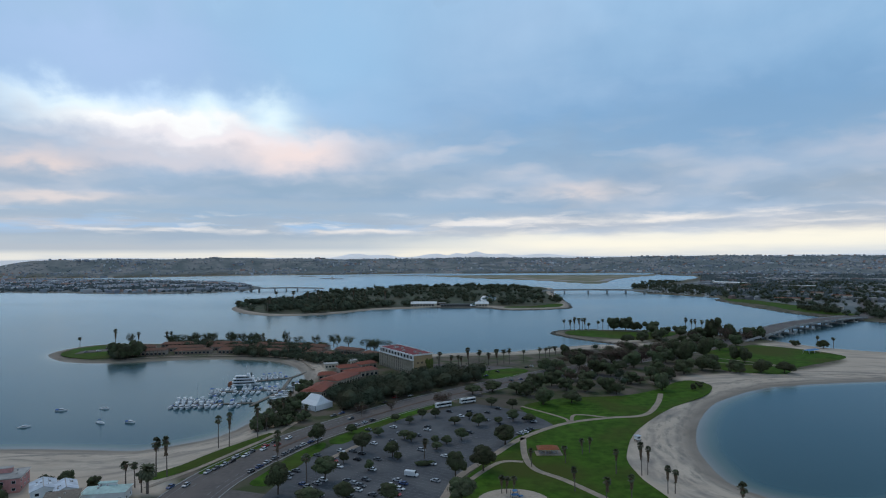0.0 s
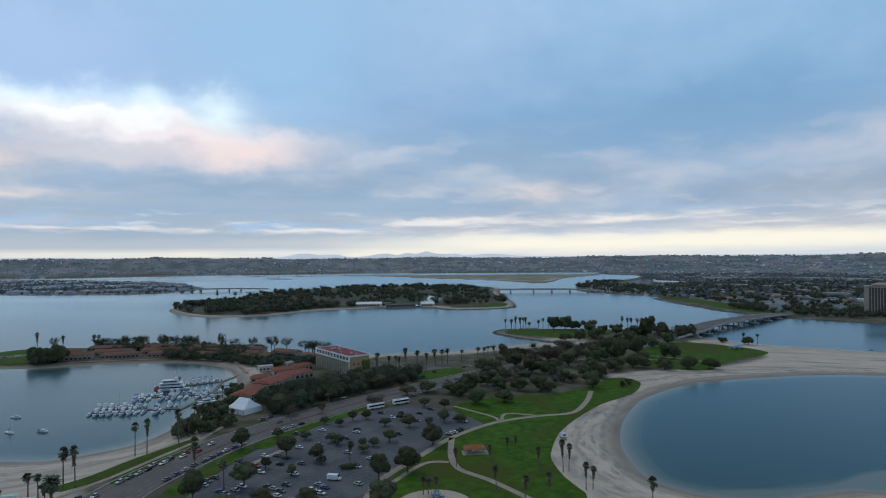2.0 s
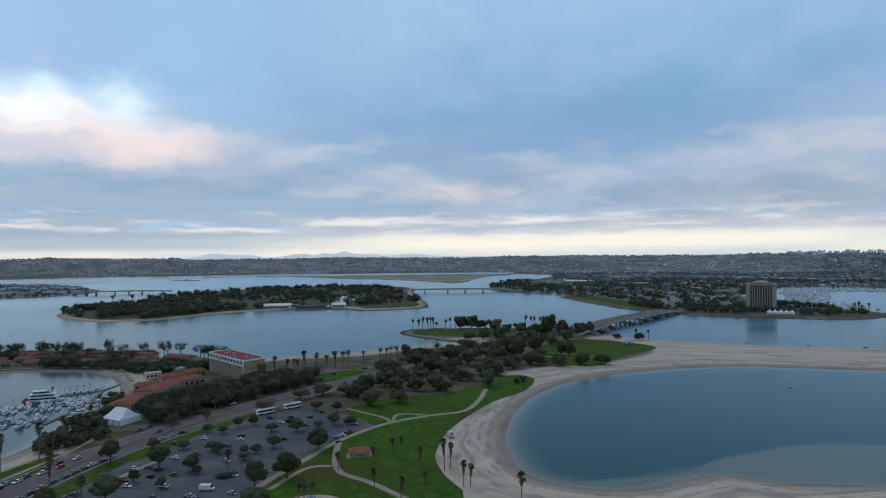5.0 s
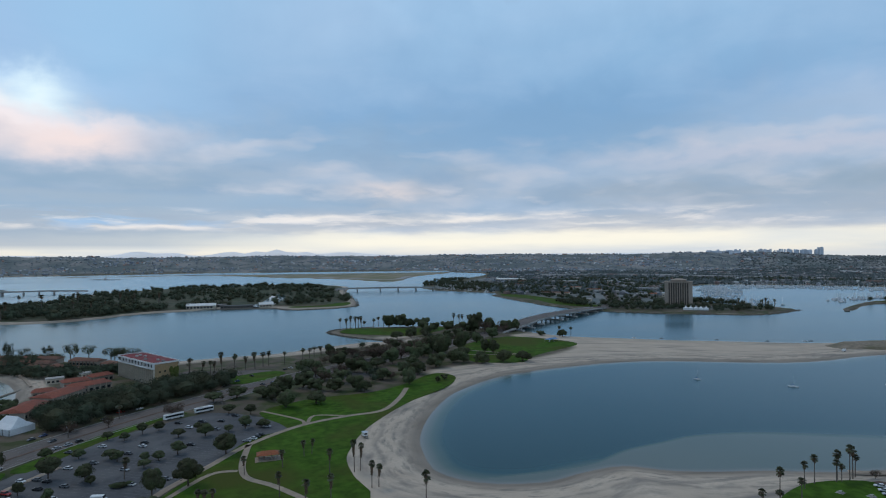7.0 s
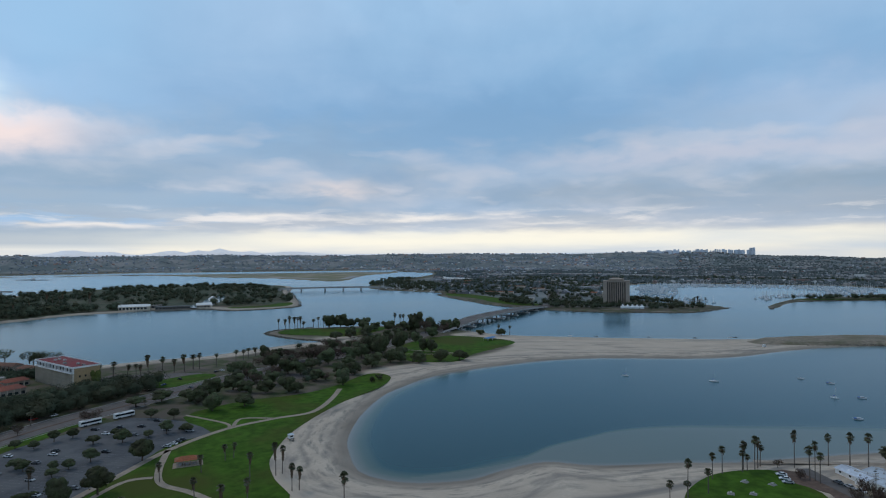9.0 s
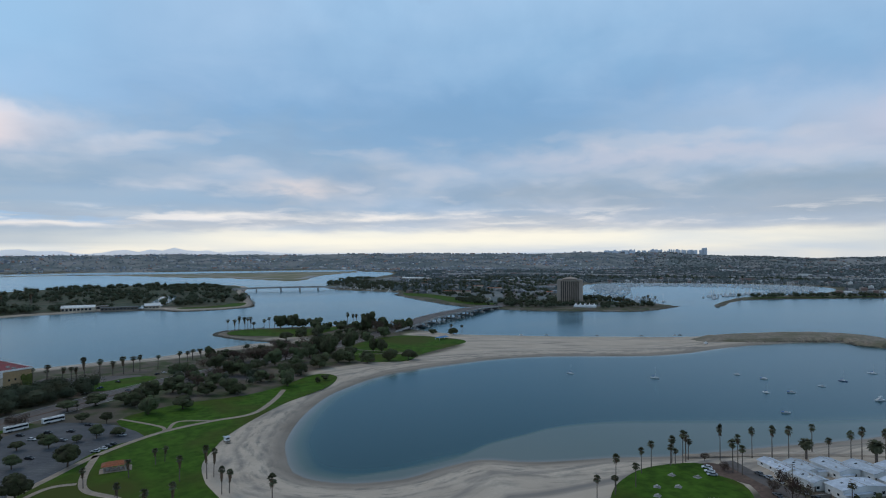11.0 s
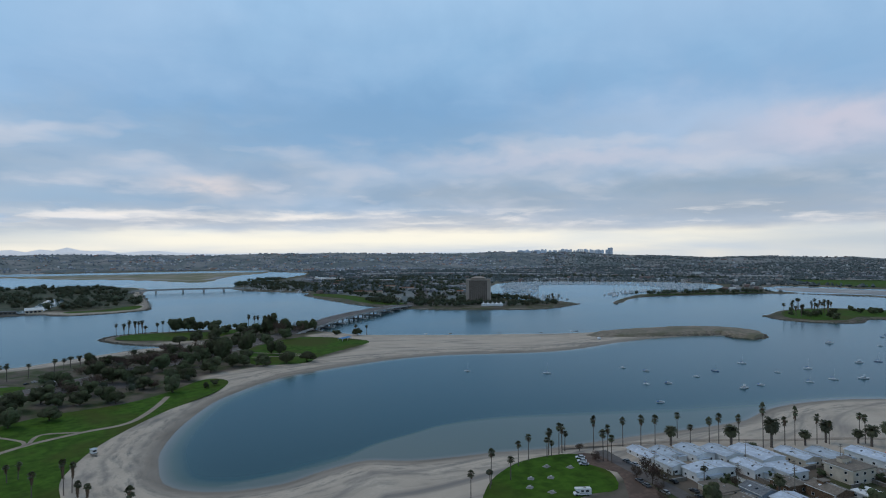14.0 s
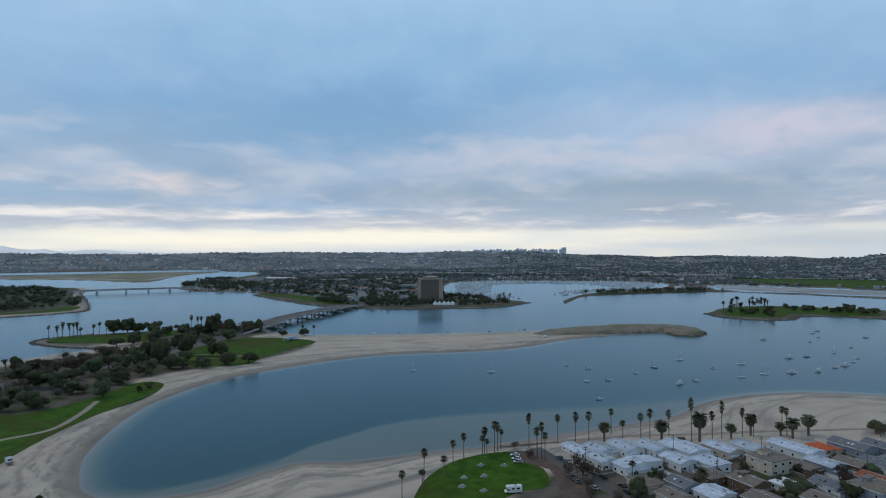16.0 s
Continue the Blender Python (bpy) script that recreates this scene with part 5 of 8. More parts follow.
sheet("lawn", smooth([(1000, 430), (1060, 470), (1110, 480), (1180, 460), (1220, 400), (1240, 330), (1180, 280), (1130, 300), (1100, 370), (1030, 365), (995, 395)]), 2.2, M_GRASS, "short green lawn on the low islet", "lawn")
sheet("lawn", smooth([(625, 1330), (640, 1200), (625, 1080), (640, 1000), (680, 1000), (690, 1150), (690, 1300), (660, 1400)]), 2.2, M_GRASS, "green shore strip across the channel", "lawn")
sheet("lawn", smooth([(1220, 850), (1345, 802), (1500, 735), (1500, 750), (1350, 815), (1230, 862)]), 2.2, M_GRASS, "green shore strip along the quay", "lawn")
v, f = leaf_crown(random.Random(5), 2.2, 10, 0, 12, 420, 0.5, 1.4)
hedge = raw("hedge", [(p[0], p[1] * 0.45, p[2]) for p in v], f, M_LEAF)
hedge.matrix_world = pose(-10, 288, Z, 0, 0, 10)
tagged(hedge, "low clipped oval hedge on a car park island", "hedge")


# ---- buildings ----
M_BLUEROOF = material("pale_blue_roof", (0.50, 0.55, 0.61), 0.6, 0, 0.5, 0.15, 0.1, (0.40, 0.44, 0.50), 0.2, random_tint=0.2)
M_TANROOF = material("tan_gravel_roof", (0.22, 0.18, 0.145), 0.9, 0, 1.0, 0.2, 0.2, (0.18, 0.15, 0.12), 0.15)
M_BROWNWALL = material("brown_shingle_wall", (0.17, 0.105, 0.065), 0.9, 0, 1.5, 0.3, 0.3)
M_GREYROOF = material("grey_shingle_roof", (0.17, 0.175, 0.185), 0.85, 0, 1.2, 0.25, 0.3)
M_ORANGE = material("orange_roof", (0.55, 0.12, 0.045), 0.8, 0, 1.2, 0.15, 0.2)
M_BLUEWALL = material("blue_grey_wall", (0.25, 0.28, 0.32), 0.8, 0, 1.0, 0.1, 0.1)
M_PINK = material("pink_stucco", (0.55, 0.27, 0.25), 0.85, 0, 1.0, 0.12, 0.1)
M_TEAL = material("pale_green_roof", (0.42, 0.58, 0.55), 0.6, 0, 0.6, 0.1, 0.1)
M_DARK = material("dark_metal", (0.05, 0.052, 0.055), 0.5, 0.3, 2.0, 0.2)
M_CANVAS = material("white_canvas", (0.78, 0.79, 0.80), 0.7, 0, 1.0, 0.05, 0.1)
M_IVY = material("ivy_leaves", (0.10, 0.115, 0.025), 0.8, 0, 1.5, 0.4, 0.4)
M_TIMBER = material("weathered_timber", (0.20, 0.17, 0.14), 0.85, 0, 1.5, 0.25, 0.3)
M_OCHRE = material("ochre_stucco", (0.42, 0.285, 0.15), 0.85, 0, 0.8, 0.12, 0.1, (0.36, 0.25, 0.14), 0.1)
M_TOWER = material("bronze_glass", (0.10, 0.075, 0.06), 0.3, 0.0, 0.3, 0.3)
M_TAN = material("tan_concrete", (0.385, 0.315, 0.26), 0.85, 0, 0.5, 0.12, 0.15, (0.33, 0.27, 0.22), 0.06)


def slope_roof(bm, w, d, z, rise, over=0.4, kind="shed"):
    """The solid of a roof over a w by d plan whose walls end at z."""
    a, b = w / 2 + over, d / 2 + over
    if kind == "flat":
        box(bm, -a, -b, z, a, b, z + 0.3)
    elif kind == "shed":
        v = [bm.verts.new(p) for p in ((-a, -b, z), (a, -b, z), (a, b, z + rise), (-a, b, z + rise), (-a, -b, z + 0.25), (a, -b, z + 0.25), (a, b, z + rise + 0.25), (-a, b, z + rise + 0.25))]
        for f in ((3, 2, 1, 0), (4, 5, 6, 7), (0, 1, 5, 4), (1, 2, 6, 5), (2, 3, 7, 6), (3, 0, 4, 7)):
            bm.faces.new([v[i] for i in f])
    elif kind == "gable":
        for s in (-1, 1):
            v = [bm.verts.new(p) for p in ((s * a, -b, z - .06), (0, -b, z + rise), (0, b, z + rise), (s * a, b, z - .06), (s * a, -b, z + .14), (0, -b, z + rise + .2), (0, b, z + rise + .2), (s * a, b, z + .14))]
            for f in ((0, 1, 2, 3), (7, 6, 5, 4), (0, 4, 5, 1), (2, 6, 7, 3), (3, 7, 4, 0)):
                bm.faces.new([v[i] for i in f])
        bmesh.ops.recalc_face_normals(bm, faces=bm.faces)
    else:
        h = min(a, b) * 0.9
        v = [bm.verts.new(p) for p in ((-a, -b, z), (a, -b, z), (a, b, z), (-a, b, z), (0, -b + h, z + rise), (0, b - h, z + rise))]
        for f in ((3, 2, 1, 0), (0, 1, 4), (1, 2, 5, 4), (2, 3, 5), (3, 0, 4, 5)):
            bm.faces.new([v[i] for i in f])


def window_part(parent, x, y, z, w, h, axis, out, frame_mat=None):
    """A window with a proud frame; its pane is a part of it."""
    t = 0.06
    fw = 0.09
    bm = bmesh.new()
    for a0, a1, z0, z1 in ((-w / 2, -w / 2 + fw, 0, h), (w / 2 - fw, w / 2, 0, h), (-w / 2 + fw, w / 2 - fw, 0, fw), (-w / 2 + fw, w / 2 - fw, h - fw, h)):
        if axis == "x":
            box(bm, x + a0, y - 0.04 if out > 0 else y - t, z + z0, x + a1, y + t if out > 0 else y + 0.04, z + z1)
        else:
            box(bm, x - 0.04 if out > 0 else x - t, y + a0, z + z0, x + t if out > 0 else x + 0.04, y + a1, z + z1)
    wob = part("window", bm, frame_mat or M_WHITE, parent)
    bm = bmesh.new()
    if axis == "x":
        box(bm, x - w / 2 + fw, y - 0.03, z + fw, x + w / 2 - fw, y + 0.03, z + h - fw)
    else:
        box(bm, x - 0.03, y - w / 2 + fw, z + fw, x + 0.03, y + w / 2 - fw, z + h - fw)
    part("pane", bm, M_GLASS, wob)
    return wob


def beach_house(x, y, turn, w, d, h, roof, wall_mat, roof_mat, label, rise=0.8, detail=True):
    ob = empty("beach_house", x, y, Z, turn)
    bm = bmesh.new()
    box(bm, -w / 2, -d / 2, -0.5, w / 2, d / 2, h)
    if roof == "gable":
        for sy in (-d / 2, d / 2 - 0.2):
            v = [bm.verts.new(p) for p in ((-w / 2, sy, h), (w / 2, sy, h), (0, sy, h + rise * .96), (-w / 2, sy + .2, h), (w / 2, sy + .2, h), (0, sy + .2, h + rise * .96))]
            for f in ((0, 1, 2), (5, 4, 3), (1, 4, 5, 2), (3, 0, 2, 5)):
                bm.faces.new([v[i] for i in f])
    part("wall", bm, wall_mat, ob)
    bm = bmesh.new()
    slope_roof(bm, w, d, h + 0.01, rise, 0.35, roof)
    part("roof", bm, roof_mat, ob)
    storeys = max(1, int(h // 2.3))
    for s in range(storeys):
        zb = 0.8 + s * h / storeys
        for side in (-1, 1):
            n = max(2, int(d // 4.5))
            for k in range(n):
                window_part(ob, side * w / 2, -d / 2 + d * (k + 0.5) / n, zb, 1.3, 1.2, "y", side)
            m = max(1, int(w // 4))
            for k in range(m):
                window_part(ob, -w / 2 + w * (k + 0.5) / m, side * d / 2, zb, 1.6, 1.3, "x", side)
    bm = bmesh.new()
    box(bm, -w / 2 + 0.4, -d / 2 - 0.07, 0, -w / 2 + 1.3, -d / 2 + 0.03, 2.05)
    part("door", bm, M_TIMBER, ob)
    hr = random.Random(int(x * 13 + y * 5))
    if hr.random() < 0.75:
        q = w * hr.uniform(.35, .6)
        s = hr.choice((-1, 1))
        boxed("porch", (s * (w / 2 - q / 2) - q / 2, -d / 2 - 1.5, -.3, s * (w / 2 - q / 2) + q / 2, -d / 2 - .1, 2.3), wall_mat, ob)
        boxed("porch_roof", (s * (w / 2 - q / 2) - q / 2 - .2, -d / 2 - 1.8, 2.3, s * (w / 2 - q / 2) + q / 2 + .2, -d / 2 - .06, 2.5), roof_mat, ob)
    if hr.random() < 0.5 and h > 4:
        q = w * .4
        boxed("dormer", (-q / 2, d / 2 - d * .4, h + .1, q / 2, d / 2 - d * .2, h + rise + .7), wall_mat, ob)
        boxed("dormer_roof", (-q / 2 - .25, d / 2 - d * .4 - .25, h + rise + .7, q / 2 + .25, d / 2 - d * .2 + .25, h + rise + .85), roof_mat, ob)
    if detail:
        rr = random.Random(int(x * 7 + y))
        for k in range(3):
            px, py = rr.uniform(-w * .35, w * .35), rr.uniform(-d * .35, d * .35)
            zz = h + (0.3 if roof == "flat" else max(0.0, rise * (1 - abs(px) / (w / 2 + .35)) - 0.1))
            bm = bmesh.new()
            box(bm, px - .35, py - .35, zz, px + .35, py + .35, zz + rr.uniform(.4, .9), 0.05)
            part("roof_vent", bm, M_CONC, ob)
        if roof == "gable":
            boxed("ridge_cap", (-.16, -d / 2 - .36, h + rise + .13, .16, d / 2 + .36, h + rise + .27), M_CONC, ob)
            for k in range(2):
                sy, sg = rr.uniform(-d * .3, d * .3), rr.choice((-1, 1))
                lid = boxed("skylight", (-.6, -.45, 0, .6, .45, .14), rr.choice((M_GLASS, M_CANVAS)), ob, .03)
                lid.matrix_local = pose(sg * w * .27, sy, h + rise * (1 - .54 * w / (w + .7)) + .12, 0, sg * math.degrees(math.atan2(rise, w / 2 + .35)), 0)
            for k in range(2):
                sy = rr.uniform(-d * .4, d * .4)
                bm = bmesh.new()
                limb(bm, (w * .2, sy, h), (w * .2, sy, h + rise + .5), .07, .07, 6)
                part("vent_pipe", bm, M_CONC, ob)
        bm = bmesh.new()
        for sgn in (-1, 1):
            box(bm, sgn * (w / 2 + 0.40) - 0.07, -d / 2 - .35, h - .22, sgn * (w / 2 + 0.40) + 0.07, d / 2 + .35, h + 0.06)
        part("eaves_board", bm, M_WHITE, ob)
    return tagged(ob, label, "house", "beach houses")


HT = -14.5
WB = "white beach house with a pale blue low-pitched roof"
for x, y, w, d, h, r, wm, rm, lab in [
    (322.0, 166.0, 8.0, 17.0, 2.9, "gable", M_WHITE, M_BLUEROOF, WB),
    (331.0, 160.0, 10.0, 13.8, 3.1, "gable", M_WHITE, M_BLUEROOF, WB),
    (340.8, 152.0, 11.1, 16.1, 4.7, "gable", M_WHITE, M_BLUEROOF, WB),
    (350.8, 143.6, 10.7, 16.1, 4.7, "gable", M_WHITE, M_BLUEROOF, WB),
    (361.4, 132.9, 13.4, 20.7, 5.0, "gable", M_WHITE, M_BLUEROOF, WB),
    (375.0, 121.0, 10.0, 17.2, 4.9, "gable", M_CREAM, M_BLUEROOF, "cream beach house with a pale blue roof"),
    (386.2, 111.8, 11.2, 17.6, 4.9, "gable", M_WHITE, M_BLUEROOF, WB),
    (402.0, 99.0, 11.2, 23.0, 4.9, "gable", M_WHITE, M_BLUEROOF, WB),
    (417.0, 93.0, 10.0, 11.5, 3.1, "hip", M_CREAM, M_ORANGE, "small beach house with a bright orange roof"),
    (427.0, 83.0, 11.2, 18.4, 5.0, "gable", M_BLUEWALL, M_GREYROOF, "grey beach house with a dark shingle roof"),
    (437.0, 73.0, 10.0, 16.1, 5.0, "gable", M_BLUEWALL, M_GREYROOF, "grey beach house with a dark shingle roof"),
    (446.0, 63.0, 10.0, 16.1, 5.0, "gable", M_WHITE, M_GREYROOF, "white beach house with a grey shingle roof"),
    (456.0, 54.0, 10.0, 16.1, 5.0, "gable", M_CREAM, M_TANROOF, "cream beach house with a tan roof"),
    (317.2, 147.8, 8.8, 11.8, 4.7, "gable", M_WHITE, M_BLUEROOF, WB),
    (324.8, 134.2, 22.0, 9.1, 5.0, "gable", M_WHITE, M_BLUEROOF, WB),
    (342.9, 125.5, 9.9, 13.8, 5.0, "gable", M_WHITE, M_BLUEROOF, WB),
    (352.1, 115.0, 11.2, 13.8, 4.7, "flat", M_WHITE, M_BLUEROOF, "white beach house with a flat pale blue roof"),
    (370.7, 97.3, 14.0, 13.5, 7.2, "flat", M_CREAM, M_TANROOF, "cream three-storey apartment house with a flat tan roof"),
    (390.0, 82.0, 10.0, 13.8, 4.9, "gable", M_BLUEWALL, M_BLUEROOF, "blue-grey beach house with a pale roof"),
    (381.1, 87.0, 7.4, 11.5, 3.8, "flat", M_BROWNWALL, M_TANROOF, "brown shingled beach house with a flat roof"),
    (399.0, 74.0, 8.8, 12.6, 4.9, "gable", M_BROWNWALL, M_TANROOF, "brown shingled beach house with a tan roof"),
    (408.0, 66.0, 10.0, 13.8, 4.9, "gable", M_WHITE, M_GREYROOF, "white beach house with a grey shingle roof"),
    (419.0, 57.0, 10.0, 14.9, 4.9, "gable", M_BROWNWALL, M_TANROOF, "brown beach house with a tan gravel roof"),
    (311.1, 121.2, 10.3, 12.6, 3.2, "flat", M_CREAM, M_TANROOF, "low cream house with a flat tan roof"),
    (318.9, 108.9, 9.1, 11.4, 4.7, "gable", M_BLUEWALL, M_GREYROOF, "grey beach house with a dark shingle roof"),
    (337.1, 106.4, 10.0, 9.9, 4.7, "hip", M_BROWNWALL, M_TANROOF, "brown beach house with a tan gravel roof"),
    (340.9, 92.6, 10.0, 13.3, 5.6, "gable", M_BROWNWALL, M_TANROOF, "tall brown shingled beach house"),
    (353.0, 84.0, 8.8, 6.9, 3.6, "flat", M_WHITE, M_WHITE, "small white house with a flat white roof"),
    (366.2, 71.6, 10.0, 12.0, 4.0, "gable", M_WHITE, M_GREYROOF, "white beach house with a grey shingle roof"),
    (368.1, 56.5, 15.0, 14.3, 7.4, "hip", M_BLUEWALL, M_TANROOF, "blue-grey three-storey house with a tan roof"),
    (320.0, 95.9, 12.5, 11.4, 4.5, "gable", M_WHITE, M_BLUEROOF, WB),
    (305.0, 104.0, 10.0, 11.5, 4.5, "gable", M_CREAM, M_TANROOF, "cream beach house with a tan roof"),
    (328.0, 81.0, 12.5, 10.3, 4.9, "gable", M_BROWNWALL, M_TANROOF, "brown shingled beach house with a tan roof"),
    (312.0, 85.0, 12.5, 10.3, 4.5, "flat", M_CREAM, M_TANROOF, "low cream house with a flat tan roof"),
    (345.0, 66.0, 12.5, 11.5, 5.0, "gable", M_CREAM, M_TANROOF, "cream beach house with a tan roof"),
    (385.0, 61.0, 10.0, 11.5, 4.9, "gable", M_PINK, M_TERRA, "pink beach house with a tiled roof"),
    (356.7, 45.9, 11.2, 10.3, 4.9, "gable", M_WHITE, M_TANROOF, "white beach house with a tan roof")]:
    beach_house(x, y, HT, w * 0.98, d * 0.97, h * (0.76 if h < 6 else 0.86), r, wm, rm, lab, rise=1.5 if rm not in (M_BLUEROOF, M_WHITE) else 1.15)
for x, y, t, w, d, h, r, wm, rm, lab in [
    (-193, 262, 20, 18, 14, 6, "flat", M_PINK, M_CONC, "pink beach apartment house with a flat terrace"), (-167, 251, 35, 9, 13, 5.5, "gable", M_WHITE, M_BLUEROOF, "white beach house with a pale blue roof"), (-157, 250, 35, 8, 12, 5.5, "gable", M_WHITE, M_BLUEROOF, WB),
    (-140, 250, 10, 17, 9, 4.2, "hip", M_WHITE, M_TEAL, "low white pavilion with a pale green roof"), (-150, 236, 20, 12, 10, 5.5, "shed", M_CREAM, M_TANROOF, "cream beach house with a tan roof"), (-205, 245, 20, 14, 12, 6, "shed", M_WHITE, M_BLUEROOF, WB)]:
    beach_house(x, y, t, w, d, h, r, wm, rm, lab, rise=1.6)


def hotel_block():
    """The five-storey bay hotel: arched top gallery, white bands, upright fins, red roof."""
    a, b = Vector((-61, 563)), Vector((-27, 509))
    along = (b - a)
    W = along.length
    D = 19.0
    ob = empty("hotel", a.x, a.y, Z, math.degrees(math.atan2(along.y, along.x)))
    H = 16.6
    boxed("wall", (0, 0.6, -0.5, W, D, H), M_TAN, ob)
    boxed("end_wall", (W, 0.6, -0.5, W + 0.15, D, H - 0.35), M_OCHRE, ob, label="ochre stucco end wall")
    bm = bmesh.new()
    box(bm, -0.5, -0.6, H, W + 0.5, D + 0.5, H + 0.5)
    part("roof", bm, M_REDROOF, ob, "flat red gravel roof")
    bm = bmesh.new()
    for q in ((-0.6, -0.9, W + 0.6, -0.6), (-0.6, D + 0.5, W + 0.6, D + 0.8), (-0.8, -0.6, -0.5, D + 0.5), (W + 0.5, -0.6, W + 0.8, D + 0.5)):
        box(bm, q[0], q[1], H - 0.3, q[2], q[3], H + 1.0)
    part("parapet", bm, M_WHITE, ob)
    n = 18
    for k in range(n + 1):
        x = W * k / n
        boxed("fin", (x - 0.2, -0.7, 0, x + 0.2, 0.6, 12.3), M_CREAM, ob, 0.04)
    for s in range(4):
        boxed("floor_band", (0.2, 0.1, 3.1 * s + 2.7, W - 0.2, 0.6, 3.1 * s + 3.1), M_CREAM, ob)
    boxed("white_band", (-0.2, -1.2, 12.3, W + 0.2, 0.6, 13.2), M_WHITE, ob)
    for k in range(n):
        x = W * (k + 0.5) / n
        for s in range(4):
            boxed("window", (x - 1.35, 0.5, 3.1 * s + 0.2, x + 1.35, 0.57, 3.1 * s + 2.65), M_GLASS, ob)
    m = 11
    for k in range(m):
        x = W * (k + 0.5) / m
        boxed("arched_window", (x - 2.2, 0.3, 13.4, x + 2.2, 0.57, 15.9), M_GLASS, ob, 0.1)
        boxed("arch_pier", (x + 2.4, -0.9, 13.2, x + 3.2, 0.6, H - 0.3), M_WHITE, ob, 0.05)
    for k in range(3):
        boxed("end_window", (W + 0.1, 4 + 4 * k, 9.3, W + 0.2, 5.2 + 4 * k, 10.8), M_GLASS, ob)
    rr = random.Random(3)
    for k in range(7):
        x, y = rr.uniform(4, W - 4), rr.uniform(4, D - 4)
        boxed("roof_unit", (x - 1.2, y - 0.9, H + 0.5, x + 1.2, y + 0.9, H + 1.7), M_CONC, ob, 0.08)
    v, f = leaf_crown(rr, 14, 8, 0, 12, 420, 0.6)
    raw("ivy", [(W + 0.3 + abs(p[0]) * 0.35, D - 3 + p[1], p[2]) for p in v], f, M_IVY, ob)
    tagged(ob, "five-storey pale hotel with white fins and red roof", "hotel")


hotel_block()


M_TERRA_R = material("red_tile_roof", (0.27, 0.080, 0.050), 0.85, 0, 1.2, 0.3, 0.3, (0.21, 0.075, 0.055), 0.1)
M_TERRA_D = material("brown_tile_roof", (0.19, 0.085, 0.055), 0.85, 0, 1.2, 0.3, 0.3, (0.13, 0.07, 0.05), 0.1)


def low_hotel(x, y, turn, w, d, h, label, arches=True):
    """A long two-storey hotel wing with a tiled roof and a gallery of bays."""
    ob = empty("hotel_wing", x, y, Z, turn)
    boxed("wall", (-w / 2, -d / 2, -0.5, w / 2, d / 2, h), M_TAN, ob)
    bm = bmesh.new()
    a, b = w / 2 + 0.8, d / 2 + 0.9
    v = [bm.verts.new(p) for p in ((-a, -b, h), (a, -b, h), (a, b, h), (-a, b, h), (-a + 3, 0, h + 2.2), (a - 3, 0, h + 2.2))]
    for f in ((3, 2, 1, 0), (0, 1, 5, 4), (1, 2, 5), (2, 3, 4, 5), (3, 0, 4)):
        bm.faces.new([v[i] for i in f])
    part("roof", bm, M_TERRA_D if arches else M_TERRA_R, ob, "terracotta tiled roof")
    n = int(w // 4)
    for k in range(n):
        xx = -w / 2 + w * (k + 0.5) / n
        for s in range(max(1, int(h // 2.8))):
            boxed("window", (xx - 1.2, -d / 2 - 0.04, 0.5 + 2.8 * s, xx + 1.2, -d / 2 + 0.05, 2.5 + 2.8 * s), M_GLASS, ob)
        boxed("pier", (xx - 2.1, -d / 2 - 0.5, 0, xx - 1.7, -d / 2 - 0.05, h - 0.05), M_TERRA_D if arches else M_CREAM, ob)
    tagged(ob, label, "hotel wing", "wings of the bay hotel")


HW = "long low hotel wing with terracotta tiled roof"
for x, y, t, w, d, h in [(-312, 632, 12, 36, 11, 5.0), (-268, 640, 6, 36, 11, 3.8), (-222, 642, -4, 38, 11, 3.8), (-176, 630, -18, 36, 11, 3.8), (-130, 608, -35, 30, 11, 3.8), (-300, 676, 4, 34, 11, 5.6),
                         (-250, 682, 0, 40, 11, 5.0), (-196, 676, -10, 40, 11, 4.4), (-145, 659, -22, 38, 11, 4.4), (-100, 632, -32, 32, 11, 4.4), (-72, 604, -45, 22, 12, 4.4), (-330, 655, 8, 26, 11, 5.2), (-284, 658, 4, 40, 10, 4.4), (-236, 662, -4, 42, 10, 4.4), (-188, 652, -14, 40, 10, 4.4), (-142, 634, -28, 36, 10, 4.4), (-112, 604, -42, 26, 10, 4.0)]:
    low_hotel(x, y, t, w, d, h, HW)
for x, y, t, w, d, h in [(-93, 444, 80, 30, 15, 4.6), (-84, 482, 66, 32, 17, 5.0), (-72, 512, 40, 26, 15, 4.6), (-98, 500, 10, 14, 10, 3.6), (-86, 532, 25, 18, 11, 4.0), (-72, 548, 40, 16, 10, 4.2)]:
    low_hotel(x, y, t, w, d, h, "wide low hotel hall with an orange tiled roof", False)
for x, y, t, w, d in [(-104, 548, 20, 12, 8), (-86, 566, 40, 10, 8)]:
    ob = empty("hotel_annex", x, y, Z, t)
    boxed("wall", (-w / 2, -d / 2, -0.5, w / 2, d / 2, 4.0), M_CREAM, ob)
    boxed("roof", (-w / 2 - .4, -d / 2 - .4, 4.0, w / 2 + .4, d / 2 + .4, 4.4), M_CONC, ob)
    for k in range(4):
        boxed("window", (-w / 2 + w * (k + .2) / 4, -d / 2 - .05, 1, -w / 2 + w * (k + .8) / 4, -d / 2 + .05, 2.6), M_GLASS, ob)
    tagged(ob, "low flat-roofed cream annex of the hotel", "hotel annex", "annexes of the hotel")


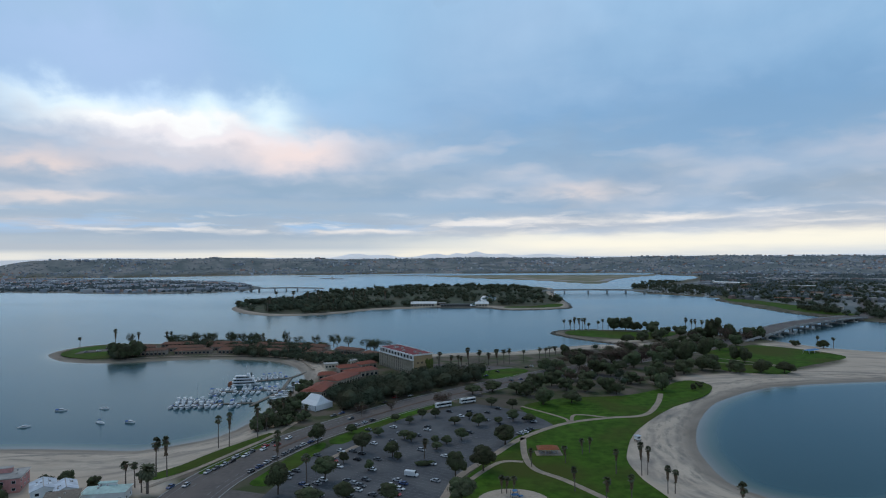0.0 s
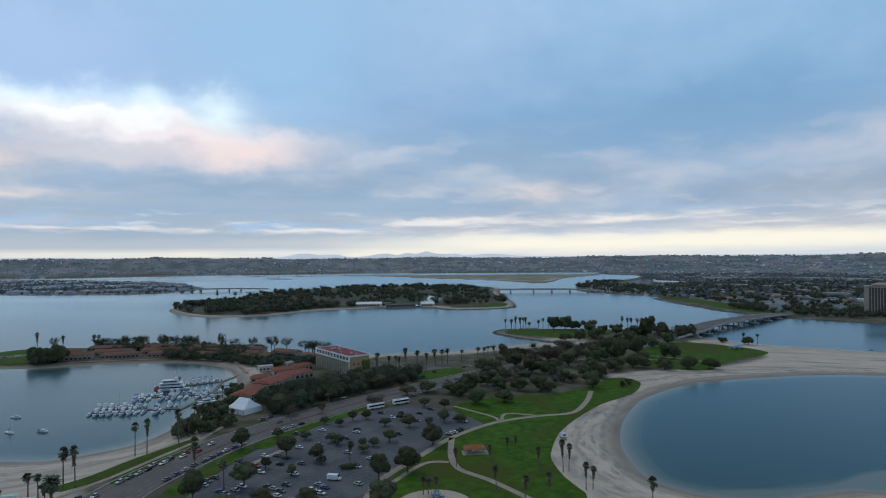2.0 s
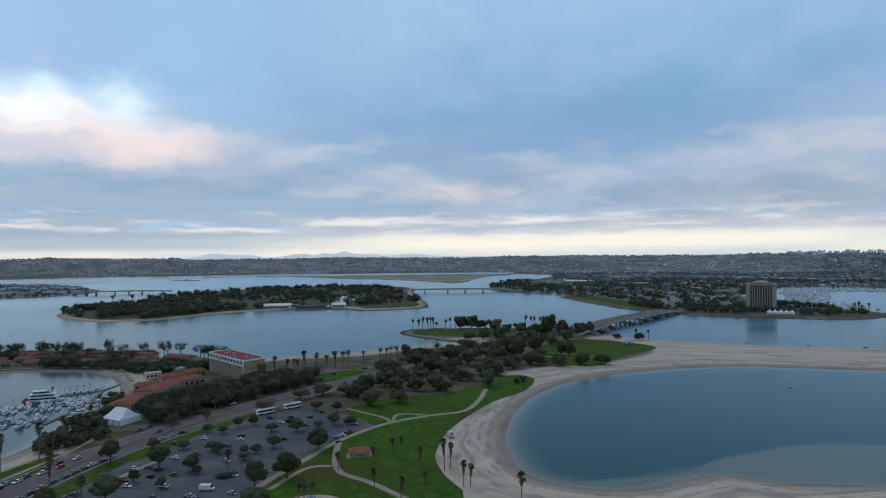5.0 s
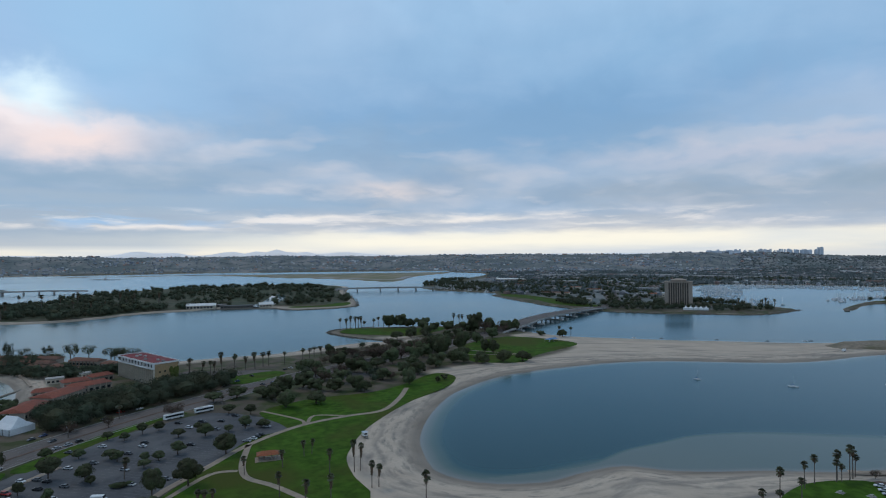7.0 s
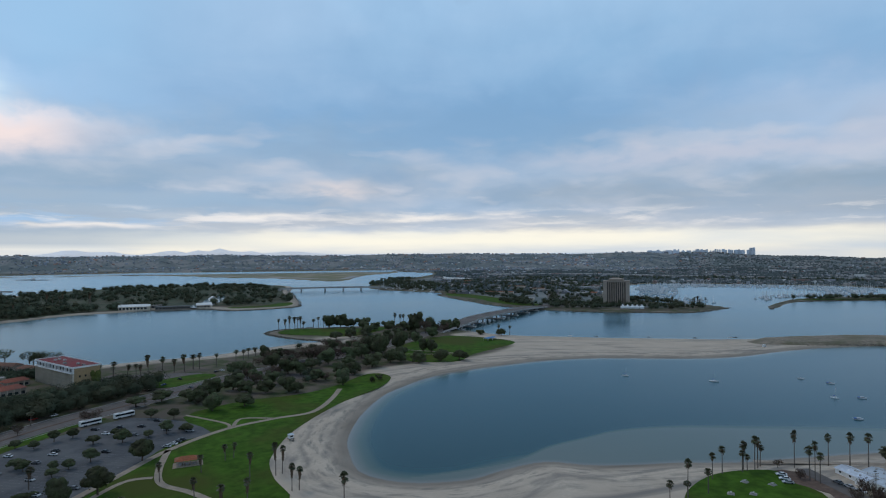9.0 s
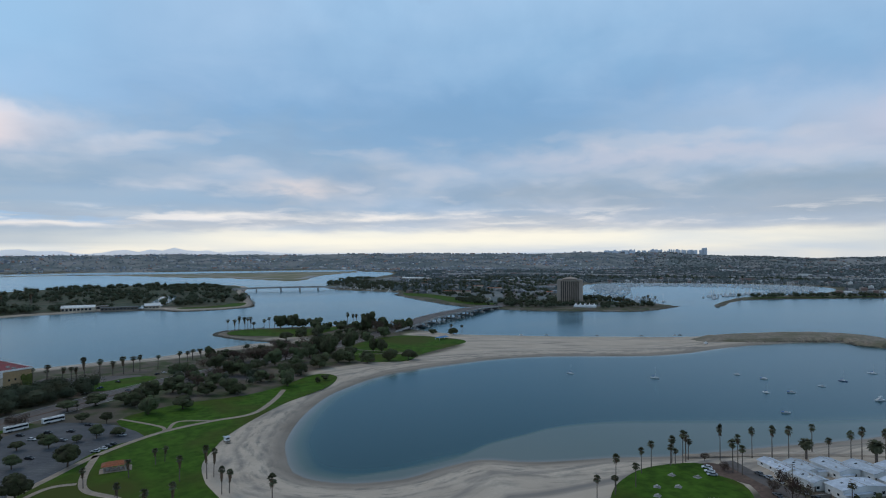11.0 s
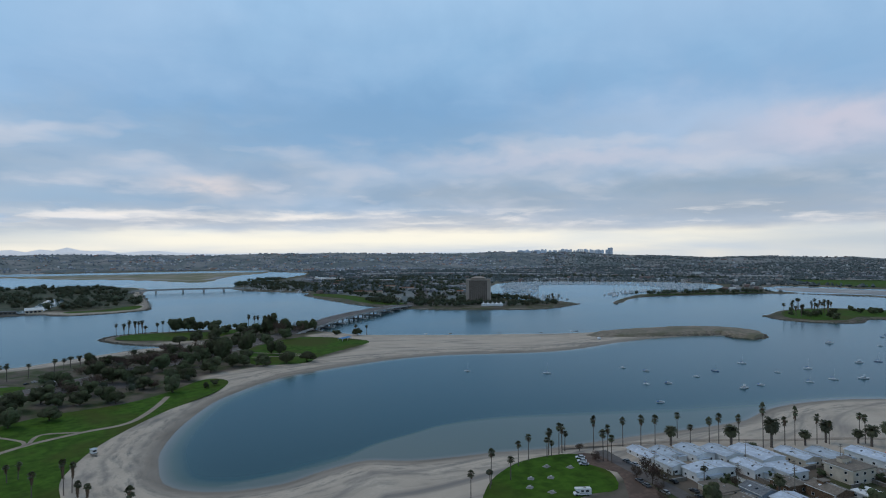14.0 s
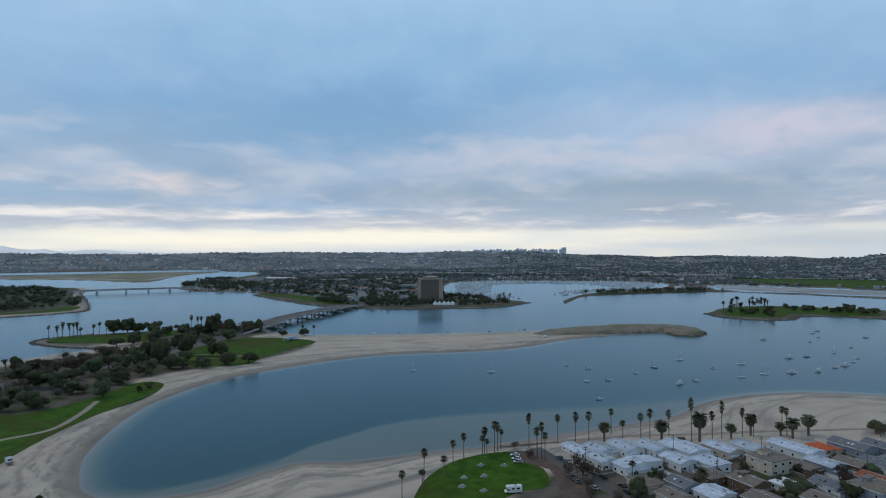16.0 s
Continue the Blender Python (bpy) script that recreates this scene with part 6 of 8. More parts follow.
def event_tent():
    ob = empty("event_tent", -86, 402, Z, -36)
    w, d = 30, 15
    bm = bmesh.new()
    v = [bm.verts.new(p) for p in ((-15, -7.5, 3.2), (15, -7.5, 3.2), (15, 7.5, 3.2), (-15, 7.5, 3.2), (-9, 0, 8.2), (9, 0, 8.2), (-12, -3.5, 5.2), (12, -3.5, 5.2), (12, 3.5, 5.2), (-12, 3.5, 5.2))]
    for f in ((0, 1, 7, 6), (6, 7, 5, 4), (1, 2, 8, 7), (7, 8, 5), (2, 3, 9, 8), (8, 9, 4, 5), (3, 0, 6, 9), (9, 6, 4)):
        bm.faces.new([v[i] for i in f])
    bmesh.ops.scale(bm, vec=(0.54, 1.0, 1.1), verts=bm.verts)
    part("canopy", bm, M_CANVAS, ob)
    for sx, sy, lx, ly in ((0, -7.4, 16, 0.1), (0, 7.4, 16, 0.1), (-8, 0, 0.1, 14.7), (8, 0, 0.1, 14.7)):
        boxed("side_wall", (sx - lx / 2, sy - ly / 2, -0.3, sx + lx / 2, sy + ly / 2, 3.52), M_CANVAS, ob)
    for sx in (-7.8, -2.6, 2.6, 7.8):
        boxed("pole", (sx - .1, -7.65, 0, sx + .1, -7.5, 3.5), M_DARK, ob)
    tagged(ob, "large white canvas event tent with a peaked roof", "tent")


event_tent()


def picnic_shelter(x, y, turn):
    ob = empty("picnic_shelter", x, y, Z, turn)
    bm = bmesh.new()
    slope_roof(bm, 7, 13, 3.0, 1.6, 0.6, "hip")
    r = part("roof", bm, M_TERRA, ob)
    r.rotation_euler = (0, 0, radians(90))
    for sx in (-5.6, -1.9, 1.9, 5.6):
        for sy in (-2.8, 2.8):
            boxed("post", (sx - .2, sy - .2, 0, sx + .2, sy + .2, 3.0), M_CONC, ob, 0.03)
    boxed("wall", (-5.5, 2.4, 0, -1.5, 2.6, 2.4), M_CREAM, ob)
    boxed("slab", (-8, -5, -0.2, 9, 4, 0.24), M_PATH, ob)
    for sx in (-3.8, 0, 3.8):
        boxed("picnic_table", (sx - .9, -1.4, 0.25, sx + .9, 0.4, 1.0), M_CONC, ob, 0.05)
    tagged(ob, "open picnic shelter with an orange tiled roof", "shelter")


picnic_shelter(52, 305, 0)
bpy.data.objects["picnic_shelter"].scale = (0.78, 0.85, 0.9)


def lifeguard_tower():
    ob = empty("lifeguard_tower", 103, 323, 1.9, 20)
    ob.scale = (0.72, 0.72, 0.8)
    boxed("cabin", (-1.6, -1.6, 1.6, 1.6, 1.6, 4.0), M_WHITE, ob, 0.05)
    boxed("roof", (-2.0, -2.2, 4.0, 2.0, 2.0, 4.25), M_BLUEROOF, ob, 0.04)
    boxed("deck", (-2.1, -2.6, 1.35, 2.1, 2.0, 1.6), M_TIMBER, ob)
    for sx in (-1.5, 1.5):
        for sy in (-1.5, 1.5):
            boxed("leg", (sx - .12, sy - .12, -.6, sx + .12, sy + .12, 1.35), M_TIMBER, ob)
    boxed("window", (-1.2, -1.66, 2.5, 1.2, -1.58, 3.5), M_GLASS, ob)
    boxed("ramp", (-.5, -4.6, -0.3, .5, -2.6, 0.5), M_TIMBER, ob)
    tagged(ob, "white lifeguard tower on legs above the sand", "lifeguard tower")


lifeguard_tower()


def shade(x, y, colour_mat, label):
    ob = empty("shade_canopy", x, y, Z, 25)
    bm = bmesh.new()
    v = [bm.verts.new(p) for p in ((-9, -3.5, 2.8), (9, -3.5, 2.8), (9, 3.5, 2.8), (-9, 3.5, 2.8), (-6, 0, 4.0), (6, 0, 4.0))]
    for f in ((0, 1, 5, 4), (1, 2, 5), (2, 3, 4, 5), (3, 0, 4)):
        bm.faces.new([v[i] for i in f])
    part("canopy", bm, colour_mat, ob)
    for sx in (-8.5, 0, 8.5):
        for sy in (-3.2, 3.2):
            boxed("pole", (sx - .1, sy - .1, -.2, sx + .1, sy + .1, 2.85), M_WHITE, ob)
    tagged(ob, label, "canopy")


M_BLUECLOTH = material("blue_canvas", (0.10, 0.24, 0.45), 0.7, 0, 1.0, 0.1)
shade(371, 611, M_BLUECLOTH, "blue canvas shade canopy on the lawn")
ob = empty("play_set", 29, 249, Z + 0.2, 15)
boxed("platform", (-1.6, -1, 1.0, 1.6, 1, 1.2), M_BLUECLOTH, ob, .03)
boxed("roof", (-1.0, -.9, 2.6, 1.0, .9, 2.9), M_BLUECLOTH, ob, .1)
for sx in (-1.5, 1.5):
    for sy in (-.9, .9):
        boxed("post", (sx - .08, sy - .08, -.1, sx + .08, sy + .08, 2.7), M_DARK, ob)
boxed("slide", (1.6, -.4, 0.1, 3.6, .4, .5), M_BLUECLOTH, ob, .05)
tagged(ob, "small blue play set in a sand pit", "play equipment")
for x, y in [(251, 169), (258, 176), (266, 172), (274, 183), (282, 176), (255, 160)]:
    ob = empty("picnic_table", x, y, Z + 0.12, rnd.uniform(0, 90))
    boxed("slab", (-1.4, -1.4, 0, 1.4, 1.4, 0.07), M_CONC, ob)
    boxed("tabletop", (-1.0, -.4, .68, 1.0, .4, .78), M_CONC, ob, .03)
    boxed("pedestal", (-.5, -.2, 0.07, .5, .2, .68), M_CONC, ob)
    for sy in (-.8, .8):
        boxed("bench", (-1.0, sy - .15, .07, 1.0, sy + .15, .48), M_CONC, ob, .02)
    tagged(ob, "grey concrete picnic table on the lawn", "picnic table", "picnic tables")


def tower():
    """The far hotel tower: bronze glass between tan piers, under a stepped crown."""
    a, b = Vector((776, 930)), Vector((814, 897))
    along = b - a
    W, H, D = along.length * 0.94, 44.5, 24.0
    ob = empty("hotel_tower", a.x, a.y, Z, math.degrees(math.atan2(along.y, along.x)))
    boxed("glass_core", (0.8, 0.8, 0, W - 0.8, D - 0.8, H), M_TOWER, ob)
    n = 9
    for k in range(n + 1):
        x = 6 + (W - 12) * k / n
        boxed("pier", (x - .6, -0.3, 0, x + .6, 1.0, H), M_TAN, ob)
        boxed("pier", (x - .75, D - 1.0, 0, x + .75, D + .3, H), M_TAN, ob)
    for x0, x1 in ((-.2, 5.4), (W - 5.4, W + .2)):
        boxed("corner_shaft", (x0, -.2, -0.5, x1, D + .2, H + 0.5), M_TAN, ob)
    boxed("cornice", (-.6, -.6, H + .5, W + .6, D + .6, H + 2.6), M_TAN, ob, .1)
    boxed("crown", (W * .22, D * .1, H + 2.6, W * .78, D * .9, H + 5.0), M_TAN, ob)
    bm = bmesh.new()
    v = [bm.verts.new(p) for p in ((W * .2, 0, H + 5), (W * .8, 0, H + 5), (W * .8, D, H + 5), (W * .2, D, H + 5), (W * .4, D / 2, H + 8), (W * .6, D / 2, H + 8))]
    for f in ((3, 2, 1, 0), (0, 1, 5, 4), (1, 2, 5), (2, 3, 4, 5), (3, 0, 4)):
        bm.faces.new([v[i] for i in f])
    part("roof", bm, M_TAN, ob)
    tagged(ob, "bronze-glass hotel tower with tan concrete piers", "hotel tower")


tower()
for k in range(5):
    ob = empty("marquee_tent", 771 + 6.2 * k, 868 - 5.3 * k, Z, -41)
    bm = bmesh.new()
    v = [bm.verts.new(p) for p in ((-4, -5, 3.4), (4, -5, 3.4), (4, 5, 3.4), (-4, 5, 3.4), (0, 0, 8.0), (-1.6, -2, 4.6), (1.6, -2, 4.6), (1.6, 2, 4.6), (-1.6, 2, 4.6))]
    for f in ((0, 1, 6, 5), (1, 2, 7, 6), (2, 3, 8, 7), (3, 0, 5, 8), (5, 6, 4), (6, 7, 4), (7, 8, 4), (8, 5, 4)):
        bm.faces.new([v[i] for i in f])
    part("canopy", bm, M_CANVAS, ob)
    boxed("side_wall", (-3.9, -4.9, -.3, 3.9, 4.9, 3.4), M_CANVAS, ob)
    tagged(ob, "white peaked marquee tent beside the tower", "tent", "marquee tents")


# ---- bridges ----
def bridge(name, line, width, zs, bents, rail, label, thick=1.4):
    ob = empty(name, 0, 0, 0)
    p = smooth(line, closed=False, step=6)
    z = np.interp(np.linspace(0, 1, len(p)), np.linspace(0, 1, len(zs)), zs)
    s = strip("deck", p, width, z, M_CONC, "", "", thick)
    road = strip("roadway", p, width - 2.4, z + 0.05, M_ROAD, "", "", 0.05)
    for o in (s, road):
        o.parent = ob
        for key in ("label", "category", "kind"):
            if key in o:
                del o[key]
    for d in (-1, 1):
        r = strip("parapet", offset(p, d * (width / 2 - 0.2)), 0.4, z + rail, M_CONC, "", "", rail)
        r.parent = ob
        for key in ("label", "category", "kind"):
            if key in r:
                del r[key]
    t = np.gradient(p, axis=0)
    wide_feet = name == "road_bridge"
    pw = 0.9 if wide_feet else 2.0
    for k in range(bents):
        i = int((k + 0.7) * (len(p) - 1) / (bents + 0.4))
        a = math.degrees(math.atan2(t[i, 1], t[i, 0]))
        bm = bmesh.new()
        zc = z[i] - thick
        box(bm, -1.0, -width / 2 - 0.6, zc - 1.6, 1.0, width / 2 + 0.6, zc)
        c = part("pier_cap", bm, M_CONC, ob)
        c.matrix_local = pose(p[i, 0], p[i, 1], 0, 0, 0, a)
        if wide_feet:
            c = boxed("footing", (-2.6, -width / 2 - 3.5, -4, 2.6, width / 2 + 3.5, 1.3), M_CONC, ob, 0.2)
            c.matrix_local = pose(p[i, 0], p[i, 1], 0, 0, 0, a)
        for q in (-0.46, -0.15, 0.15, 0.46):
            bm = bmesh.new()
            box(bm, -pw, q * width - 1.0, -5, pw, q * width + 1.0, zc - 1.6, 0.2)
            c = part("pier", bm, M_CONC, ob)
            c.matrix_local = pose(p[i, 0], p[i, 1], 0, 0, 0, a)
    return tagged(ob, label, "bridge")


bridge("road_bridge", [(340, 705), (385, 735), (447, 795), (534, 862), (608, 918), (650, 950)], 26, [3.0, 6.5, 8.2, 8.6, 7.6, 5.5, 3.0], 9, 1.0, "long low concrete road bridge on many piers")
bridge("far_bridge", [(272, 1712), (310, 1702), (400, 1686), (500, 1668), (585, 1652)], 16, [7, 9.5, 10.5, 10, 7], 7, 1.4, "far low concrete bridge over the channel", 2.4)
bridge("far_bridge", [(-665, 1935), (-600, 1930), (-500, 1950), (-400, 1965)], 16, [6, 10.5, 10.5, 7], 7, 1.4, "far low concrete causeway bridge beyond the island", 2.0)
strip("road", smooth([(640, 945), (720, 1010), (850, 1215), (1000, 1460), (1180, 1760), (1270, 1920)], closed=False), 32, 2.3, M_ROAD, "wide grey road beyond the bridge", "road")
strip("road", smooth([(700, 960), (780, 1030), (900, 1180)], closed=False), 14, 2.3, M_ROAD, "grey road beyond the bridge", "road")
strip("road", smooth([(1500, 1700), (1900, 1350), (2300, 900), (2500, 300)], closed=False), 40, 4.5, M_CONC, "pale far road along the river", "road")


# ---- vehicles ----
CAR_COLOURS = {"white": (0.72, 0.72, 0.72), "silver": (0.42, 0.43, 0.45), "black": (0.015, 0.015, 0.017), "grey": (0.12, 0.125, 0.135), "red": (0.42, 0.025, 0.02), "blue": (0.04, 0.075, 0.19)}
M_TYRE = material("tyre_rubber", (0.02, 0.02, 0.02), 0.9, 0, 4, 0.2)
M_LAMP = material("lamp_lens", (0.5, 0.5, 0.48), 0.3, 0, 4, 0.1)


def car(colour, long=4.5, wide=1.8, high=1.45, van=False):
    ob = empty("van" if van else "car", 0, 0, -500)
    paint = material("car_paint_" + colour, CAR_COLOURS[colour], 0.3, 0.1, 6, 0.05, spec=0.5)
    a, b = long / 2, wide / 2
    prof = [(-a, .35), (-a, .85), (-a * .85, .95), (a * .45, .95), (a * .95, .72), (a, .35)] if not van else [(-a, .4), (-a, high), (a * .55, high), (a * .75, 1.15), (a, 1.0), (a, .4)]
    bm = bmesh.new()
    for sgn in (1,):
        lo = [bm.verts.new((x, -b, z)) for x, z in prof]
        hi = [bm.verts.new((x, b, z)) for x, z in prof]
        bm.faces.new(lo)
        bm.faces.new(hi[::-1])
        for i in range(len(prof)):
            j = (i + 1) % len(prof)
            bm.faces.new((lo[j], lo[i], hi[i], hi[j]))
    bmesh.ops.recalc_face_normals(bm, faces=bm.faces)
    bmesh.ops.bevel(bm, geom=bm.edges[:], offset=0.07, segments=1, affect="EDGES")
    part("body", bm, paint, ob)
    if not van:
        bm = bmesh.new()
        q = [(-a * .80, .93, b * .92), (-a * .55, high - .06, b * .76), (a * .12, high - .06, b * .76), (a * .5, .93, b * .92)]
        lo = [bm.verts.new((x, -w, z)) for x, z, w in q]
        hi = [bm.verts.new((x, w, z)) for x, z, w in q]
        bm.faces.new(lo)
        bm.faces.new(hi[::-1])
        for i in range(4):
            j = (i + 1) % 4
            bm.faces.new((lo[j], lo[i], hi[i], hi[j]))
        bmesh.ops.recalc_face_normals(bm, faces=bm.faces)
        part("cabin_glass", bm, M_GLASS, ob, "dark tinted cabin glass")
        boxed("roof_panel", (-a * .56, -b * .77, high - .07, a * .13, b * .77, high), paint, ob, 0.03)
    else:
        boxed("windscreen", (a * .56, -b * .85, 1.2, a * .72, b * .85, high - .1), M_GLASS, ob)
    for sx in (-.62, .62):
        for sy in (-1, 1):
            bm = bmesh.new()
            bmesh.ops.create_cone(bm, cap_ends=True, segments=10, radius1=.34, radius2=.34, depth=.22, matrix=Matrix.Translation((sx * a, sy * (b - .08), .34)) @ Matrix.Rotation(math.pi / 2, 4, "X"))
            part("wheel", bm, M_TYRE, ob)
    for sy in (-1, 1):
        boxed("headlight", (a - .12, sy * b * .7 - .2, .6, a + .01, sy * b * .7 + .2, .75), M_LAMP, ob)
    return tagged(ob, "parked %s %s" % (colour, "van on the asphalt" if van else "car on the asphalt"), "van" if van else "car", "parked vehicles")


CARS = {c: car(c) for c in CAR_COLOURS}
VAN = car("white", 6.0, 2.1, 2.5, True)
WEIGHTED = ["white"] * 6 + ["silver"] * 6 + ["black"] * 7 + ["grey"] * 7 + ["blue"] * 2 + ["red"]
PARKED = [(-64, 303), (-47, 309), (-42, 305), (-43, 296), (-33, 296), (-38, 321), (-44, 347), (-50, 286), (-34, 282), (-71, 272), (-71, 277), (-69, 281), (-73, 268), (-62, 264), (-59, 261), (-56, 265), (-54, 269), (-43, 268),
          (-40, 265), (-35, 269), (-36, 262), (-43, 253), (-39, 250), (-37, 257), (-21, 268), (-18, 264), (-23, 262), (-26, 257), (-19, 258), (-10, 346), (-10, 352), (3, 387), (27, 383), (14, 340), (8, 291), (-6, 289), (41, 370), (49, 368), (53, 362)]
PARKED_2 = [(42, 337), (45, 340), (47, 343), (49, 346), (-53, 309), (-20, 252), (-58, 255), (-52, 252), (-30, 252), (-4, 267), (16, 386), (35, 393), (-28, 325), (10, 375), (25, 366), (-15, 335), (-25, 340), (-30, 352), (0, 300), (-12, 310)]
for x, y in PARKED + PARKED_2:
    put(CARS[rnd.choice(WEIGHTED)], x, y, Z + 0.09, 1, 1, -32 + rnd.choice((0, 180)) + rnd.uniform(-3, 3))
put(CARS["red"], -54, 294, Z + 0.09, 1.1, 1.2, -32, "parked red car beside a round tree")
put(VAN, -15, 274, Z + 0.09, 1.05, 1.0, -15, "white box van standing in the car park")
road_t = np.gradient(road_line, axis=0)


def road_turn(x, y):
    i = int(np.argmin(((road_line - np.array((x, y))) ** 2).sum(1)))
    return math.degrees(math.atan2(road_t[i, 1], road_t[i, 0]))


for x, y in [(-108, 285), (-106, 290), (-104, 295), (-104, 301), (-100, 303), (-99, 309), (-94, 313), (-92, 326), (-89, 320), (-86, 332), (-70, 379), (-66, 385), (-57, 400), (-41, 412), (-25, 432), (-58, 372), (-119, 262), (-113, 264), (25, 488), (-110, 280)]:
    put(CARS[rnd.choice(WEIGHTED)], x, y, Z + 0.07, 1, 1, road_turn(x, y) + 180, "car standing on the four-lane road")
for x, y in [(-90, 281), (-88, 287), (-86, 293), (-84, 299), (-81, 305), (-79, 310), (-77, 315), (-75, 320), (-72, 325), (-69, 330), (-56, 352), (-52, 357), (-48, 362), (-44, 367)]:
    put(CARS[rnd.choice(WEIGHTED)], x, y, Z + 0.07, 1, 1, road_turn(x, y), "car standing along the grass verge")
put(CARS["red"], -35, 427, Z + 0.07, 1.05, 1.1, road_turn(-35, 427), "red car on the four-lane road")
put(CARS["red"], -94.5, 318, Z + 0.07, 1.05, 1.1, road_turn(-94, 318), "red car on the four-lane road")
for x, y in [(309, 166), (308.5, 161), (308, 156), (306, 144), (305, 138), (294, 147), (292, 142), (292, 133), (299, 122), (303, 127), (296, 116)]:
    put(CARS[rnd.choice(WEIGHTED)], x, y, Z + 0.1, 1, 1, 75 + rnd.uniform(-4, 4), "car parked between the beach houses")
for k, (x, y) in enumerate([(295, 182), (292, 178), (289.5, 174.5)]):
    put(CARS[("white", "white", "silver")[k]], x, y, Z + 0.13, 1, 1, 140, "pale car parked at the edge of the lawn")


def camper(x, y, turn):
    """A coach-built camper: cab with a sloping nose under an overhanging box."""
    ob = empty("camper", x, y, Z + 0.13, turn)
    bm = bmesh.new()
    prof = [(-3.6, .5), (-3.6, 3.0), (2.7, 3.0), (2.9, 2.75), (2.75, 2.1), (1.3, 2.0), (1.3, .5)]
    lo, hi = [bm.verts.new((px, -1.15, pz)) for px, pz in prof], [bm.verts.new((px, 1.15, pz)) for px, pz in prof]
    bm.faces.new(lo)
    bm.faces.new(hi[::-1])
    for i in range(len(prof)):
        j = (i + 1) % len(prof)
        bm.faces.new((lo[j], lo[i], hi[i], hi[j]))
    bmesh.ops.recalc_face_normals(bm, faces=bm.faces)
    bmesh.ops.bevel(bm, geom=bm.edges[:], offset=0.08, segments=2, affect="EDGES")
    part("body", bm, M_WHITE, ob)
    bm = bmesh.new()
    prof = [(1.25, .45), (1.25, 1.98), (2.0, 1.95), (2.6, 1.3), (3.4, 1.1), (3.5, .45)]
    lo, hi = [bm.verts.new((px, -1.0, pz)) for px, pz in prof], [bm.verts.new((px, 1.0, pz)) for px, pz in prof]
    bm.faces.new(lo)
    bm.faces.new(hi[::-1])
    for i in range(len(prof)):
        j = (i + 1) % len(prof)
        bm.faces.new((lo[j], lo[i], hi[i], hi[j]))
    bmesh.ops.recalc_face_normals(bm, faces=bm.faces)
    bmesh.ops.bevel(bm, geom=bm.edges[:], offset=0.06, segments=2, affect="EDGES")
    part("cab", bm, M_WHITE, ob)
    shield = boxed("windscreen", (-.03, -.85, 0, .03, .85, .8), M_GLASS, ob)
    shield.matrix_local = pose(2.62, 0, 1.32, 0, -43, 0)
    for sy in (-1, 1):
        boxed("side_window", (-2.6, sy * 1.16 - .03, 1.7, -1.2, sy * 1.16 + .03, 2.4), M_GLASS, ob)
        boxed("side_window", (-.4, sy * 1.16 - .03, 1.7, .7, sy * 1.16 + .03, 2.4), M_GLASS, ob)
        boxed("cab_window", (1.5, sy * 1.01 - .03, 1.25, 2.3, sy * 1.01 + .03, 1.75), M_GLASS, ob)
        boxed("stripe", (-3.5, sy * 1.16 - .02, 1.1, 1.2, sy * 1.16 + .02, 1.3), M_BLUEWALL, ob)
        for sx in (-2.2, 2.5):
            bm = bmesh.new()
            bmesh.ops.create_cone(bm, cap_ends=True, segments=12, radius1=.4, radius2=.4, depth=.26, matrix=Matrix.Translation((sx, sy * 1.0, .4)) @ Matrix.Rotation(math.pi / 2, 4, "X"))
            part("wheel", bm, M_TYRE, ob)
    boxed("roof_unit", (-1.6, -.5, 3.0, -.6, .5, 3.22), M_CONC, ob, .05)
    tagged(ob, "white camper van parked at the edge of the lawn", "camper van")


camper(263, 151, 150)
for x, y in [(-8, 529), (-1, 518), (6, 522), (27, 497), (34, 502), (53, 483), (61, 487), (105, 517), (103, 495), (120, 490), (73, 540), (78, 545), (90, 539), (-382, 677), (-373, 672), (-388, 649), (-380, 658), (15, 530), (30, 525), (45, 520)]:
    put(CARS[rnd.choice(WEIGHTED)], x, y, Z + (0.31 if x < -300 else 0.07), 1, 1, rnd.choice((40, 130, 220)), "car parked near the bay hotel")


def coach(x, y, turn):
    ob = empty("coach", x, y, Z + 0.08, turn)
    boxed("body", (-6, -1.25, .45, 6, 1.25, 3.4), M_WHITE, ob, 0.18)
    for s in (-1, 1):
        boxed("window_band", (-5.6, s * 1.26 - .03, 1.7, 5.6, s * 1.26 + .03, 2.8), M_GLASS, ob)
    boxed("windscreen", (5.95, -1.1, 1.3, 6.04, 1.1, 3.0), M_GLASS, ob)
    boxed("roof_unit", (-3.5, -.9, 3.4, -1, .9, 3.65), M_CONC, ob, .05)
    for sx in (-3.8, -2.7, 3.9):
        for sy in (-1, 1):
            bm = bmesh.new()
            bmesh.ops.create_cone(bm, cap_ends=True, segments=12, radius1=.5, radius2=.5, depth=.3, matrix=Matrix.Translation((sx, sy * 1.12, .5)) @ Matrix.Rotation(math.pi / 2, 4, "X"))
            part("wheel", bm, M_TYRE, ob)
    tagged(ob, "white coach with dark windows in the car park", "coach", "parked coaches")


coach(-1, 400, 32)
coach(15.5, 411, 30)
for x, y, t in [(629, 508, 150), (634, 505, 150), (590, 522, 145), (656, 480, 150), (606, 444, 20), (547, 550, 150), (497, 582, 140), (471, 598, 140), (651, 484, 60)]:
    put(rnd.choice([VAN, CARS["white"], CARS["grey"], CARS["black"]]), x, y, 1.9, 1, 1, t, "vehicle standing on the sand spit", "vehicles on the spit")
for o in (*CARS.values(), VAN):
    discard(o)


